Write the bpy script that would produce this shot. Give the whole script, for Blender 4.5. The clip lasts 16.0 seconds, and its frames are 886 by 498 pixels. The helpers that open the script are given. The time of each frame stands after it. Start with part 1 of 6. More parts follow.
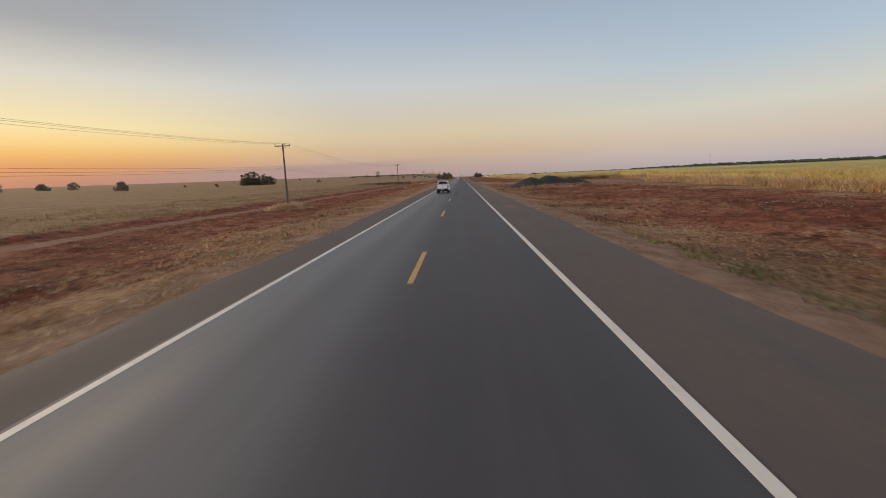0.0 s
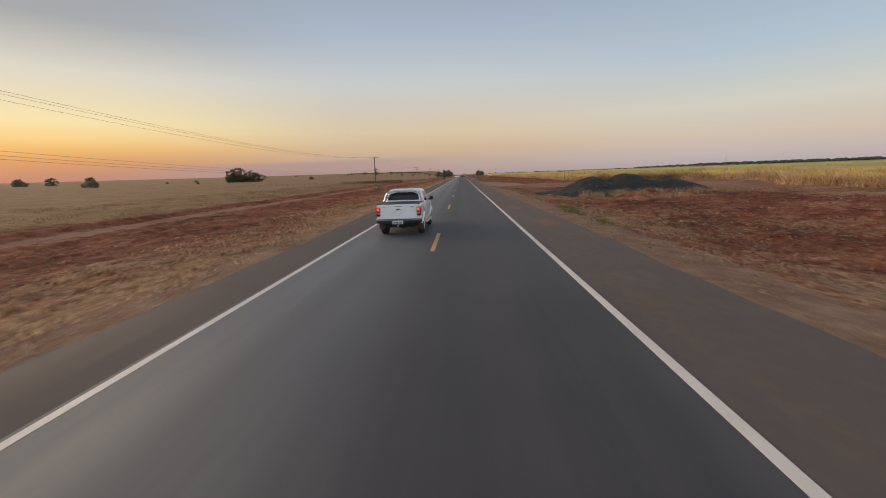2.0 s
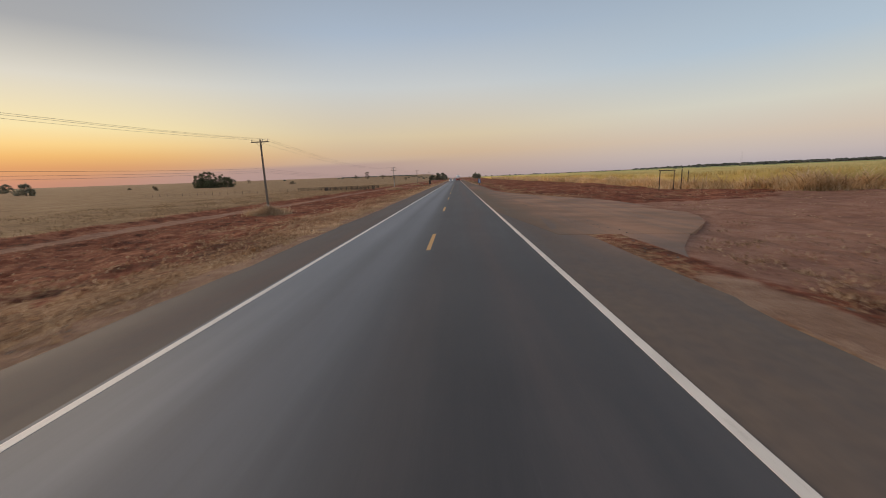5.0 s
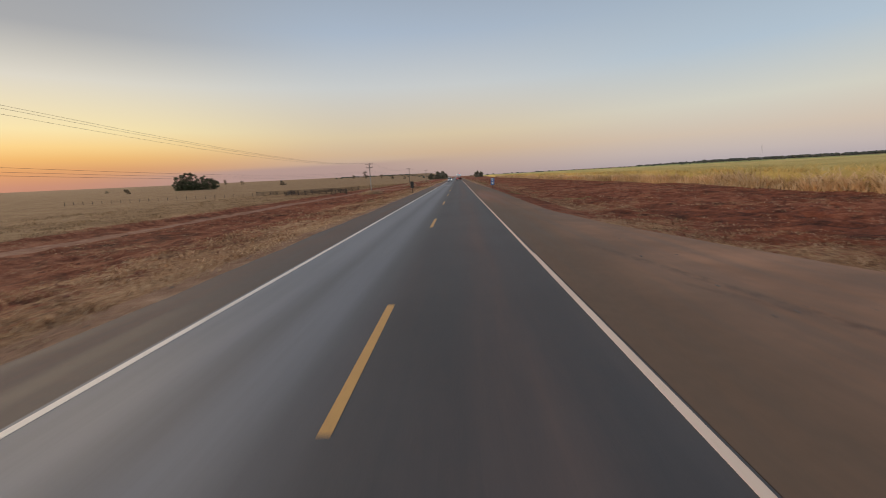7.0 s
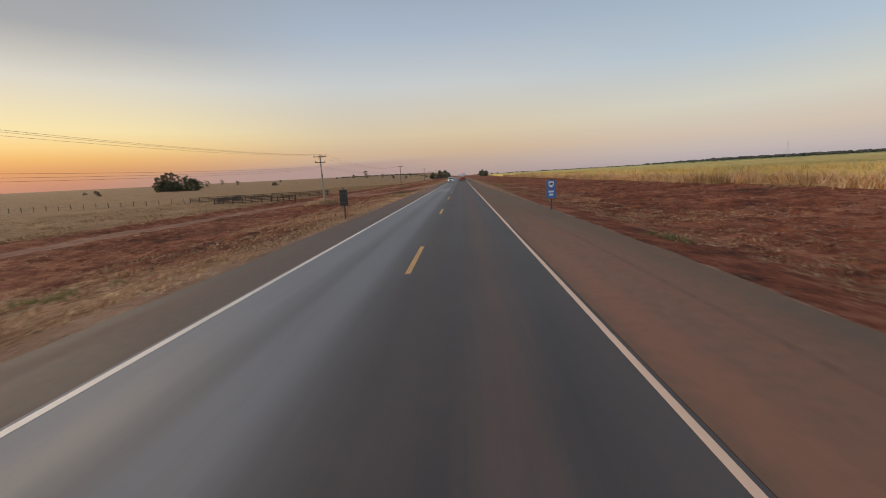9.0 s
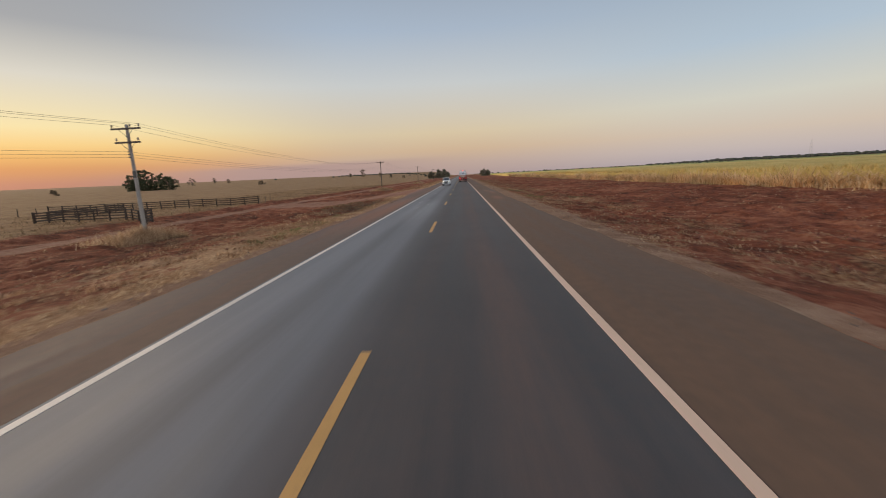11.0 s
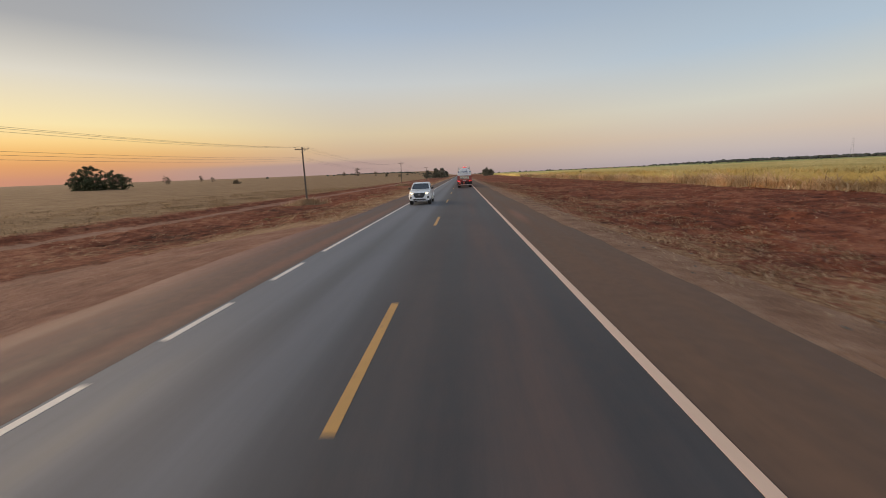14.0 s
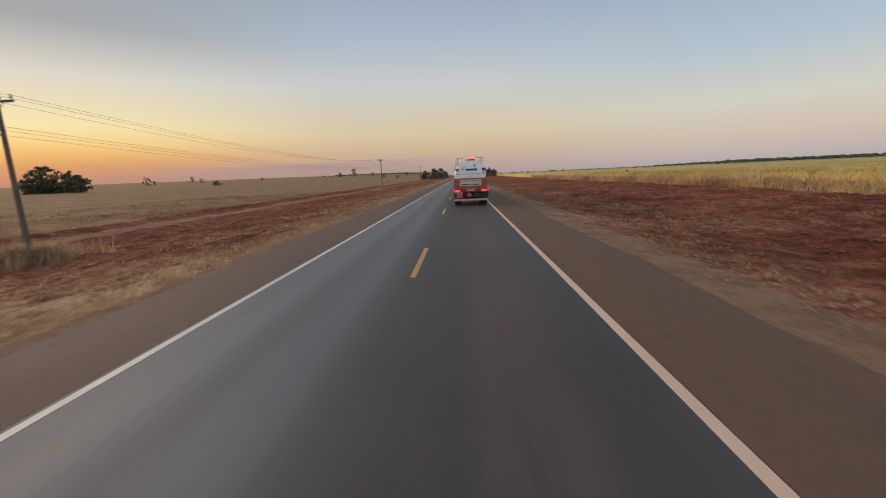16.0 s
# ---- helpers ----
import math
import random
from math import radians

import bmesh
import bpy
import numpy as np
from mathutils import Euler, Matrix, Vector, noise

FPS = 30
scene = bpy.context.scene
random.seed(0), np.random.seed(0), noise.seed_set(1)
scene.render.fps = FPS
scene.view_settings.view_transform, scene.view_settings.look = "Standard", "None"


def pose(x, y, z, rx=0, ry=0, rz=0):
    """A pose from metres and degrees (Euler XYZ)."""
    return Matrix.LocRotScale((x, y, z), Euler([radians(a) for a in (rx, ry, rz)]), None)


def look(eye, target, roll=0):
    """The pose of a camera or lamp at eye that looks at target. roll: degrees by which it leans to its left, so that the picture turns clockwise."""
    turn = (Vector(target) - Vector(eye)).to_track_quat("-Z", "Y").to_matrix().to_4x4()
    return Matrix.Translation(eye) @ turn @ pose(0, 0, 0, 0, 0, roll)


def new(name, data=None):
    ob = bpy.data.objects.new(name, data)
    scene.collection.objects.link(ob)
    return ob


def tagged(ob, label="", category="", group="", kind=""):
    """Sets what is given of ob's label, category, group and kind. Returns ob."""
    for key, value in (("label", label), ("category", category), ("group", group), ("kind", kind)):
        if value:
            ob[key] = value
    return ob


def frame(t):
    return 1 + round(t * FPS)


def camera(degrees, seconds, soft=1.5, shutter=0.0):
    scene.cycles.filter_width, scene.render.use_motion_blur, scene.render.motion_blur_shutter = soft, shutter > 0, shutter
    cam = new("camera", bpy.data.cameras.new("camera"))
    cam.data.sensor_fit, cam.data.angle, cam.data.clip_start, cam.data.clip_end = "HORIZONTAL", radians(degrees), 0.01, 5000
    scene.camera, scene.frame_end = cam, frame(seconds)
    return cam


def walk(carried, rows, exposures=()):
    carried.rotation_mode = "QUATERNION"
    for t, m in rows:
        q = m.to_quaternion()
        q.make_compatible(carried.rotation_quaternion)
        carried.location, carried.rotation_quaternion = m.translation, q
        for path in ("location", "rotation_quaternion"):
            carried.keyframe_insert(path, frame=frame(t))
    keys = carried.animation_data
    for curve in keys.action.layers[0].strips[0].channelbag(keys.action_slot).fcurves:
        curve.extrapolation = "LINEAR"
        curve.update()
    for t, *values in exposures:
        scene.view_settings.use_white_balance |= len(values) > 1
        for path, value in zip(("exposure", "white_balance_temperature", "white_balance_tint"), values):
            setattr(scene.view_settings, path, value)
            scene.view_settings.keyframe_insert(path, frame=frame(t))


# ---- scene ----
# ---- the camera and its way ----
cam = camera(94.73, 16.0, soft=1.0, shutter=0.2)
EYE = 2.369


def cab(t, x, y, z, yaw, pitch, roll):
    """A row of the path: yaw to the left, pitch up, roll leans to the left."""
    return t, (pose(x, y, z, 0, 0, yaw) @ pose(0, 0, 0, 90 + pitch) @ pose(0, 0, 0, 0, 0, roll))


PATH = [
    cab(0.0, 1.246, 4.466, EYE, 2.88, -9.98, -2.33),
    cab(0.5, 1.187, 15.830, EYE, 2.95, -10.08, -2.24),
    cab(1.0, 1.125, 27.141, EYE, 2.98, -10.17, -2.15),
    cab(1.5, 1.061, 37.983, EYE, 2.97, -10.26, -2.07),
    cab(2.0, 0.992, 48.809, EYE, 2.92, -10.29, -1.96),
    cab(2.5, 0.930, 59.640, EYE, 2.82, -10.29, -1.86),
    cab(3.0, 0.889, 70.318, EYE, 2.70, -10.34, -1.77),
    cab(3.5, 0.876, 80.699, EYE, 2.54, -10.33, -1.76),
    cab(4.0, 0.896, 91.116, EYE, 2.40, -10.08, -1.92),
    cab(4.5, 0.955, 101.559, EYE, 2.33, -9.94, -2.13),
    cab(5.0, 1.040, 112.028, EYE, 2.31, -9.89, -2.35),
    cab(5.5, 1.137, 122.516, EYE, 2.34, -9.89, -2.57),
    cab(6.0, 1.235, 133.017, EYE, 2.41, -9.94, -2.76),
    cab(6.5, 1.321, 143.530, EYE, 2.49, -9.99, -2.91),
    cab(7.0, 1.382, 154.015, EYE, 2.57, -10.04, -2.97),
    cab(7.5, 1.404, 164.400, EYE, 2.69, -10.17, -2.95),
    cab(8.0, 1.413, 174.794, EYE, 2.84, -10.29, -2.94),
    cab(8.5, 1.437, 185.230, EYE, 2.98, -10.22, -3.05),
    cab(9.0, 1.460, 195.544, EYE, 3.08, -10.11, -3.15),
    cab(9.5, 1.465, 205.794, EYE, 3.12, -10.08, -3.12),
    cab(10.0, 1.458, 215.952, EYE, 3.12, -10.11, -3.03),
    cab(10.5, 1.442, 226.072, EYE, 3.09, -10.17, -2.92),
    cab(11.0, 1.424, 236.198, EYE, 3.03, -10.21, -2.82),
    cab(11.5, 1.408, 246.373, EYE, 2.97, -10.21, -2.77),
    cab(12.0, 1.399, 256.628, EYE, 2.91, -10.13, -2.80),
    cab(12.5, 1.388, 266.943, EYE, 2.88, -10.05, -2.82),
    cab(13.0, 1.365, 277.250, EYE, 2.88, -10.14, -2.69),
    cab(13.5, 1.343, 287.637, EYE, 2.90, -10.22, -2.55),
    cab(14.0, 1.335, 298.070, EYE, 2.93, -10.29, -2.43),
    cab(14.5, 1.327, 308.585, EYE, 2.98, -10.33, -2.36),
    cab(15.0, 1.307, 319.082, EYE, 3.04, -10.28, -2.40),
    cab(15.5, 1.279, 329.591, EYE, 3.03, -10.22, -2.44),
    cab(16.0, 1.248, 340.035, EYE, 2.98, -10.19, -2.47),
]
walk(cam, PATH)


def srgb(r, g, b):
    return tuple((c / 255 / 12.92) if c / 255 < 0.04045 else ((c / 255 + 0.055) / 1.055) ** 2.4 for c in (r, g, b)) + (1.0,)


# ---- dusk sky: the sun has just gone down to the left of the road ----
SUN_AZ = 60.0
world = bpy.data.worlds.new("dusk_sky")
scene.world = world
world.use_nodes = True
wn, wl = world.node_tree.nodes, world.node_tree.links
wn.clear()
w_out, w_bg = wn.new("ShaderNodeOutputWorld"), wn.new("ShaderNodeBackground")
w_tc, w_sep = wn.new("ShaderNodeTexCoord"), wn.new("ShaderNodeSeparateXYZ")
wl.new(w_tc.outputs["Generated"], w_sep.inputs[0])


def sky_ramp(stops):
    n = wn.new("ShaderNodeValToRGB")
    els = n.color_ramp.elements
    while len(els) < len(stops):
        els.new(0.5)
    for e, (p, c) in zip(els, stops):
        e.position, e.color = p, srgb(*c)
    wl.new(w_sep.outputs["Z"], n.inputs[0])
    return n


west = sky_ramp([(0.0, (178, 134, 120)), (0.02, (188, 139, 118)), (0.045, (213, 155, 106)), (0.065, (233, 182, 113)), (0.085, (244, 207, 138)), (0.115, (244, 225, 172)), (0.2, (217, 212, 199)), (0.28, (165, 166, 168)), (0.5, (134, 138, 144)), (1.0, (128, 138, 154))])
ahead = sky_ramp([(0.0, (173, 152, 149)), (0.03, (187, 164, 153)), (0.06, (204, 177, 149)), (0.1, (213, 195, 164)), (0.205, (198, 201, 201)), (0.31, (167, 181, 198)), (0.5, (134, 144, 158)), (1.0, (128, 138, 154))])
east = sky_ramp([(0.0, (176, 166, 171)), (0.025, (193, 180, 176)), (0.06, (207, 191, 175)), (0.12, (208, 206, 194)), (0.22, (176, 192, 206)), (0.5, (132, 146, 166)), (1.0, (128, 138, 154))])


def sky_blend(lo, hi, first, second):
    m = wn.new("ShaderNodeMapRange")
    m.interpolation_type = "SMOOTHSTEP"
    m.inputs[1].default_value, m.inputs[2].default_value = lo, hi
    wl.new(w_sep.outputs["X"], m.inputs[0])
    x = wn.new("ShaderNodeMix")
    x.data_type = "RGBA"
    wl.new(m.outputs[0], x.inputs["Factor"])
    wl.new(first, x.inputs[6])
    wl.new(second, x.inputs[7])
    return x.outputs[2]


w_grad = sky_blend(-0.06, 0.6, sky_blend(-0.74, -0.2, west.outputs[0], ahead.outputs[0]), east.outputs[0])
# a low bank of smoke-grey haze lies along the horizon between the sunset and the road
w_lift = wn.new("ShaderNodeMath")
w_lift.operation = "MULTIPLY_ADD"
w_lift.inputs[1].default_value, w_lift.inputs[2].default_value = -0.020, 0.0
wl.new(w_sep.outputs["X"], w_lift.inputs[0])
w_over = wn.new("ShaderNodeMath")
w_over.operation = "ADD"
wl.new(w_sep.outputs["Z"], w_over.inputs[0])
wl.new(w_lift.outputs[0], w_over.inputs[1])


def sky_mask(source, lo, hi):
    m = wn.new("ShaderNodeMapRange")
    m.interpolation_type = "SMOOTHSTEP"
    m.inputs[1].default_value, m.inputs[2].default_value = lo, hi
    wl.new(source, m.inputs[0])
    return m.outputs[0]


def sky_times(a, b):
    m = wn.new("ShaderNodeMath")
    m.operation = "MULTIPLY"
    for i, v in enumerate((a, b)):
        if isinstance(v, float):
            m.inputs[i].default_value = v
        else:
            wl.new(v, m.inputs[i])
    return m.outputs[0]


w_bank = sky_times(sky_times(sky_mask(w_over.outputs[0], 0.052, 0.040), sky_mask(w_sep.outputs["X"], -0.72, -0.42)), sky_times(sky_mask(w_sep.outputs["X"], 0.05, -0.32), 0.85))
w_haze = wn.new("ShaderNodeMix")
w_haze.data_type = "RGBA"
wl.new(w_bank, w_haze.inputs["Factor"])
wl.new(w_grad, w_haze.inputs[6])
w_haze.inputs[7].default_value = srgb(173, 147, 143)
w_grad = w_haze.outputs[2]
# the clear half of the sky behind, opposite the sunset
back = sky_ramp([(0.0, (176, 172, 186)), (0.06, (248, 246, 250)), (0.16, (255, 255, 255)), (0.34, (236, 245, 255)), (0.6, (164, 176, 192)), (1.0, (128, 138, 154))])
w_turn = wn.new("ShaderNodeMapRange")
w_turn.interpolation_type = "SMOOTHSTEP"
w_turn.inputs[1].default_value, w_turn.inputs[2].default_value = 0.35, -0.35
wl.new(w_sep.outputs["Y"], w_turn.inputs[0])
w_all = wn.new("ShaderNodeMix")
w_all.data_type = "RGBA"
wl.new(w_turn.outputs[0], w_all.inputs["Factor"])
wl.new(w_grad, w_all.inputs[6])
wl.new(back.outputs[0], w_all.inputs[7])
w_sky = wn.new("ShaderNodeTexSky")
w_sky.sky_type, w_sky.sun_disc = "NISHITA", False
w_sky.sun_elevation, w_sky.sun_rotation = radians(0.5), radians(-SUN_AZ)
w_add = wn.new("ShaderNodeMix")
w_add.data_type, w_add.blend_type = "RGBA", "ADD"
w_add.inputs["Factor"].default_value = 0.012
wl.new(w_all.outputs[2], w_add.inputs[6])
wl.new(w_sky.outputs[0], w_add.inputs[7])
wl.new(w_add.outputs[2], w_bg.inputs[0])
wl.new(w_bg.outputs[0], w_out.inputs[0])
w_bg.inputs[1].default_value = 1.0

# the glow that is left over the sun, low and very wide
sun = new("sun", bpy.data.lights.new("sun", "SUN"))
sun.data.energy, sun.data.angle, sun.data.color = 2.3, radians(40), (1.0, 0.72, 0.46)
sun.matrix_world = look((-math.sin(radians(SUN_AZ)) * 50, math.cos(radians(SUN_AZ)) * 50, 11), (0, 0, 0))


# ---- materials ----
def nodes_of(name):
    m = bpy.data.materials.new(name)
    m.use_nodes = True
    t = m.node_tree
    return m, t.nodes, t.links, t.nodes["Principled BSDF"]


def noise_node(nt, ln, scale, detail=4.0, rough=0.6, vec=None):
    n = nt.new("ShaderNodeTexNoise")
    n.inputs["Scale"].default_value, n.inputs["Detail"].default_value, n.inputs["Roughness"].default_value = scale, detail, rough
    if vec is not None:
        ln.new(vec, n.inputs["Vector"])
    return n.outputs["Fac"]


def ramp_node(nt, ln, fac, stops):
    n = nt.new("ShaderNodeValToRGB")
    els = n.color_ramp.elements
    while len(els) < len(stops):
        els.new(0.5)
    for e, (p, c) in zip(els, stops):
        e.position, e.color = p, (*c[:3], 1.0)
    ln.new(fac, n.inputs[0])
    return n.outputs[0]


def mix_node(nt, ln, fac, a, b, mode="MIX"):
    n = nt.new("ShaderNodeMix")
    n.data_type, n.blend_type = "RGBA", mode
    for v, i in ((fac, "Factor"), (a, 6), (b, 7)):
        if isinstance(v, (int, float)):
            n.inputs[i].default_value = v
        elif isinstance(v, tuple):
            n.inputs[i].default_value = (*v[:3], 1.0)
        else:
            ln.new(v, n.inputs[i])
    return n.outputs[2]


def span_node(nt, ln, value, lo, hi, to0=0.0, to1=1.0):
    n = nt.new("ShaderNodeMapRange")
    n.interpolation_type = "SMOOTHSTEP"
    for i, v in enumerate((lo, hi, to0, to1)):
        n.inputs[i + 1].default_value = v
    ln.new(value, n.inputs[0])
    return n.outputs[0]


def math_node(nt, ln, op, a, b=0.0):
    n = nt.new("ShaderNodeMath")
    n.operation = op
    for i, v in enumerate((a, b)):
        if isinstance(v, (int, float)):
            n.inputs[i].default_value = v
        else:
            ln.new(v, n.inputs[i])
    return n.outputs[0]


def bump_node(nt, ln, bsdf, height, strength, dist):
    n = nt.new("ShaderNodeBump")
    n.inputs["Strength"].default_value, n.inputs["Distance"].default_value = strength, dist
    ln.new(height, n.inputs["Height"])
    ln.new(n.outputs[0], bsdf.inputs["Normal"])


def surf(name, dark, light, rough=0.6, scale=3.0, metal=0.0, bump=0.0, fine=40.0, coat=0.0, dirt=None):
    """A surface that varies between two colours at two scales, with fine relief and, if wanted, dust."""
    m, nt, ln, b = nodes_of(name)
    tc = nt.new("ShaderNodeTexCoord")
    big, small = noise_node(nt, ln, scale, 3.0, 0.6, tc.outputs["Object"]), noise_node(nt, ln, fine, 2.0, 0.5, tc.outputs["Object"])
    both = math_node(nt, ln, "ADD", math_node(nt, ln, "MULTIPLY", big, 0.65), math_node(nt, ln, "MULTIPLY", small, 0.35))
    col = ramp_node(nt, ln, both, [(0.3, dark), (0.7, light)])
    if dirt:
        col = mix_node(nt, ln, span_node(nt, ln, noise_node(nt, ln, scale * 2.3, 5.0, 0.7, tc.outputs["Object"]), 0.5, 0.75, 0.0, dirt[1]), col, dirt[0])
    ln.new(col, b.inputs["Base Color"])
    b.inputs["Metallic"].default_value, b.inputs["Coat Weight"].default_value = metal, coat
    b.inputs["Coat Roughness"].default_value = 0.06
    ln.new(span_node(nt, ln, big, 0.3, 0.7, max(0.02, rough - 0.07), min(1.0, rough + 0.07)), b.inputs["Roughness"])
    if bump:
        bump_node(nt, ln, b, small, bump, 0.01)
    return m


def leafy(name, stops, rough=0.7, through_light=0.42):
    """Blades and leaves: every island takes its own tone."""
    m, nt, ln, b = nodes_of(name)
    geo = nt.new("ShaderNodeNewGeometry")
    col = ramp_node(nt, ln, geo.outputs["Random Per Island"], stops)
    patch = span_node(nt, ln, noise_node(nt, ln, 0.12, 3.0, 0.6, geo.outputs["Position"]), 0.3, 0.7, 0.72, 1.15)
    col = mix_node(nt, ln, 1.0, col, patch, "MULTIPLY")
    ln.new(col, b.inputs["Base Color"])
    b.inputs["Roughness"].default_value = rough
    b.inputs["Specular IOR Level"].default_value = 0.2
    tr = nt.new("ShaderNodeBsdfTranslucent")
    ln.new(col, tr.inputs[0])
    mx = nt.new("ShaderNodeMixShader")
    mx.inputs[0].default_value = through_light
    out = nt["Material Output"]
    ln.new(b.outputs[0], mx.inputs[1])
    ln.new(tr.outputs[0], mx.inputs[2])
    ln.new(mx.outputs[0], out.inputs[0])
    return m


def glow(name, colour, strength, base=(0.3, 0.02, 0.02)):
    m, nt, ln, b = nodes_of(name)
    b.inputs["Base Color"].default_value = (*base, 1.0)
    b.inputs["Roughness"].default_value = 0.15
    b.inputs["Emission Color"].default_value = (*colour, 1.0)
    b.inputs["Emission Strength"].default_value = strength
    return m


def asphalt_material(name, base_dark, base_light, dust, dust_amount, lanes):
    """Bitumen with aggregate, tyre-polished tracks, red dust and stains drawn out along the road."""
    m, nt, ln, b = nodes_of(name)
    geo, sep = nt.new("ShaderNodeNewGeometry"), nt.new("ShaderNodeSeparateXYZ")
    pos = geo.outputs["Position"]
    ln.new(pos, sep.inputs[0])
    stretch = nt.new("ShaderNodeMapping")
    stretch.inputs["Scale"].default_value = (1.0, 0.06, 1.0)
    ln.new(pos, stretch.inputs["Vector"])
    long_noise = noise_node(nt, ln, 1.1, 5.0, 0.65, stretch.outputs[0])
    patch = noise_node(nt, ln, 0.22, 4.0, 0.6, pos)
    grain = noise_node(nt, ln, 55.0, 2.0, 0.7, pos)
    mid = noise_node(nt, ln, 4.0, 4.0, 0.7, pos)
    mixv = math_node(nt, ln, "ADD", math_node(nt, ln, "MULTIPLY", long_noise, 0.45), math_node(nt, ln, "ADD", math_node(nt, ln, "MULTIPLY", patch, 0.25), math_node(nt, ln, "MULTIPLY", grain, 0.3)))
    col = ramp_node(nt, ln, mixv, [(0.33, base_dark), (0.68, base_light)])
    later = span_node(nt, ln, sep.outputs["Y"], 90.0, 250.0, 0.3, 1.0)
    dust_amount = math_node(nt, ln, "MULTIPLY", later, dust_amount)
    d = math_node(nt, ln, "MULTIPLY", span_node(nt, ln, math_node(nt, ln, "ADD", math_node(nt, ln, "MULTIPLY", long_noise, 0.6), math_node(nt, ln, "MULTIPLY", mid, 0.4)), 0.4, 0.66), dust_amount)
    if lanes:
        # dust lies thickest between the wheel tracks of the near lane; it sets in where field traffic joins the road
        band = math_node(nt, ln, "SUBTRACT", 1.0, span_node(nt, ln, math_node(nt, ln, "ABSOLUTE", math_node(nt, ln, "SUBTRACT", sep.outputs["X"], 2.0)), 0.0, 1.0))
        from_y = span_node(nt, ln, sep.outputs["Y"], 110.0, 170.0, 0.25, 1.0)
        d = math_node(nt, ln, "ADD", math_node(nt, ln, "MULTIPLY", d, span_node(nt, ln, sep.outputs["X"], -1.0, 0.8, 0.08, 0.35)), math_node(nt, ln, "MULTIPLY", math_node(nt, ln, "MULTIPLY", band, from_y), span_node(nt, ln, long_noise, 0.3, 0.7, 0.05, 0.18)))
        # tyres have polished two tracks in each lane
        tracks = None
        for x in (-2.55, -0.95, 1.1, 2.8):
            w = math_node(nt, ln, "SUBTRACT", 1.0, span_node(nt, ln, math_node(nt, ln, "ABSOLUTE", math_node(nt, ln, "SUBTRACT", sep.outputs["X"], x)), 0.12, 0.5))
            tracks = w if tracks is None else math_node(nt, ln, "ADD", tracks, w)
        col = mix_node(nt, ln, math_node(nt, ln, "MULTIPLY", tracks, 0.22), col, tuple(c * 0.7 for c in base_dark))
        rough = math_node(nt, ln, "SUBTRACT", span_node(nt, ln, long_noise, 0.3, 0.7, 0.62, 0.72), math_node(nt, ln, "MULTIPLY", tracks, 0.05))
    else:
        rough = span_node(nt, ln, long_noise, 0.3, 0.7, 0.68, 0.9)
    if lanes:
        # the oncoming lane is paler: bluish sky sheen put into its colour
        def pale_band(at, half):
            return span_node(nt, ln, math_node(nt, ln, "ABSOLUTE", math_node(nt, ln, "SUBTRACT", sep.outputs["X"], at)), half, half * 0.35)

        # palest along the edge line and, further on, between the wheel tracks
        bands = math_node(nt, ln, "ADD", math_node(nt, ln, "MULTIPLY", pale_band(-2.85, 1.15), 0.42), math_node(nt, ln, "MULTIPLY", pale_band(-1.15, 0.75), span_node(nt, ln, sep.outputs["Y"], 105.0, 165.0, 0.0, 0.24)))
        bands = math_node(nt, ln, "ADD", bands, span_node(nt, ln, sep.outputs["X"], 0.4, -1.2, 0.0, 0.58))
        # old: how strongly the pale sheen colour is laid in
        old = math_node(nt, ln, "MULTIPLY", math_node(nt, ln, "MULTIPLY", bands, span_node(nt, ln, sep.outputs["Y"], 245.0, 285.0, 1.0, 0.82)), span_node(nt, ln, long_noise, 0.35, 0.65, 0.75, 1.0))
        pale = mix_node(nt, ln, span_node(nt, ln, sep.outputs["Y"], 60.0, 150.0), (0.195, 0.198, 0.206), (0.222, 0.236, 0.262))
        # the stretch past the corral is palest of all
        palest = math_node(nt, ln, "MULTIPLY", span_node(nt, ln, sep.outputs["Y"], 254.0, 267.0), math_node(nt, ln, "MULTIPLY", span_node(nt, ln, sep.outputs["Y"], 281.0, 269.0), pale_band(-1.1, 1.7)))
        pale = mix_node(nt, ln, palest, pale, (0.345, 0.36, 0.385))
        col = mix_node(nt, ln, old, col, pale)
    def soft_spot(sx, sy, wx, wy, turn=0.0):
        rel = nt.new("ShaderNodeVectorMath")
        rel.operation = "SUBTRACT"
        ln.new(pos, rel.inputs[0])
        rel.inputs[1].default_value = (sx, sy, 0.0)
        off = nt.new("ShaderNodeMapping")
        off.vector_type = "TEXTURE"
        off.inputs["Scale"].default_value, off.inputs["Rotation"].default_value = (wx, wy, 1.0), (0.0, 0.0, radians(turn))
        ln.new(rel.outputs[0], off.inputs["Vector"])
        far_off = nt.new("ShaderNodeVectorMath")
        far_off.operation = "LENGTH"
        ln.new(off.outputs[0], far_off.inputs[0])
        return far_off.outputs["Value"]

    if lanes:
        # pale worn scrapes in the oncoming lane
        for sx, sy, wx, wy, turn in ((-2.1, 268.0, 0.10, 0.9, -5), (-1.5, 271.0, 0.08, 0.6, 3), (-2.5, 274.5, 0.09, 1.0, -4), (-1.9, 277.5, 0.11, 0.7, -7), (-2.7, 282.0, 0.08, 0.8, 2), (-1.3, 287.0, 0.07, 0.8, -5), (-2.2, 292.5, 0.10, 1.0, -3)):
            col = mix_node(nt, ln, math_node(nt, ln, "MULTIPLY", span_node(nt, ln, soft_spot(sx, sy, wx, wy, turn), 1.4, 0.4), span_node(nt, ln, mid, 0.3, 0.6, 0.2, 0.8)), col, (0.36, 0.355, 0.35))
    col = mix_node(nt, ln, d, col, dust)
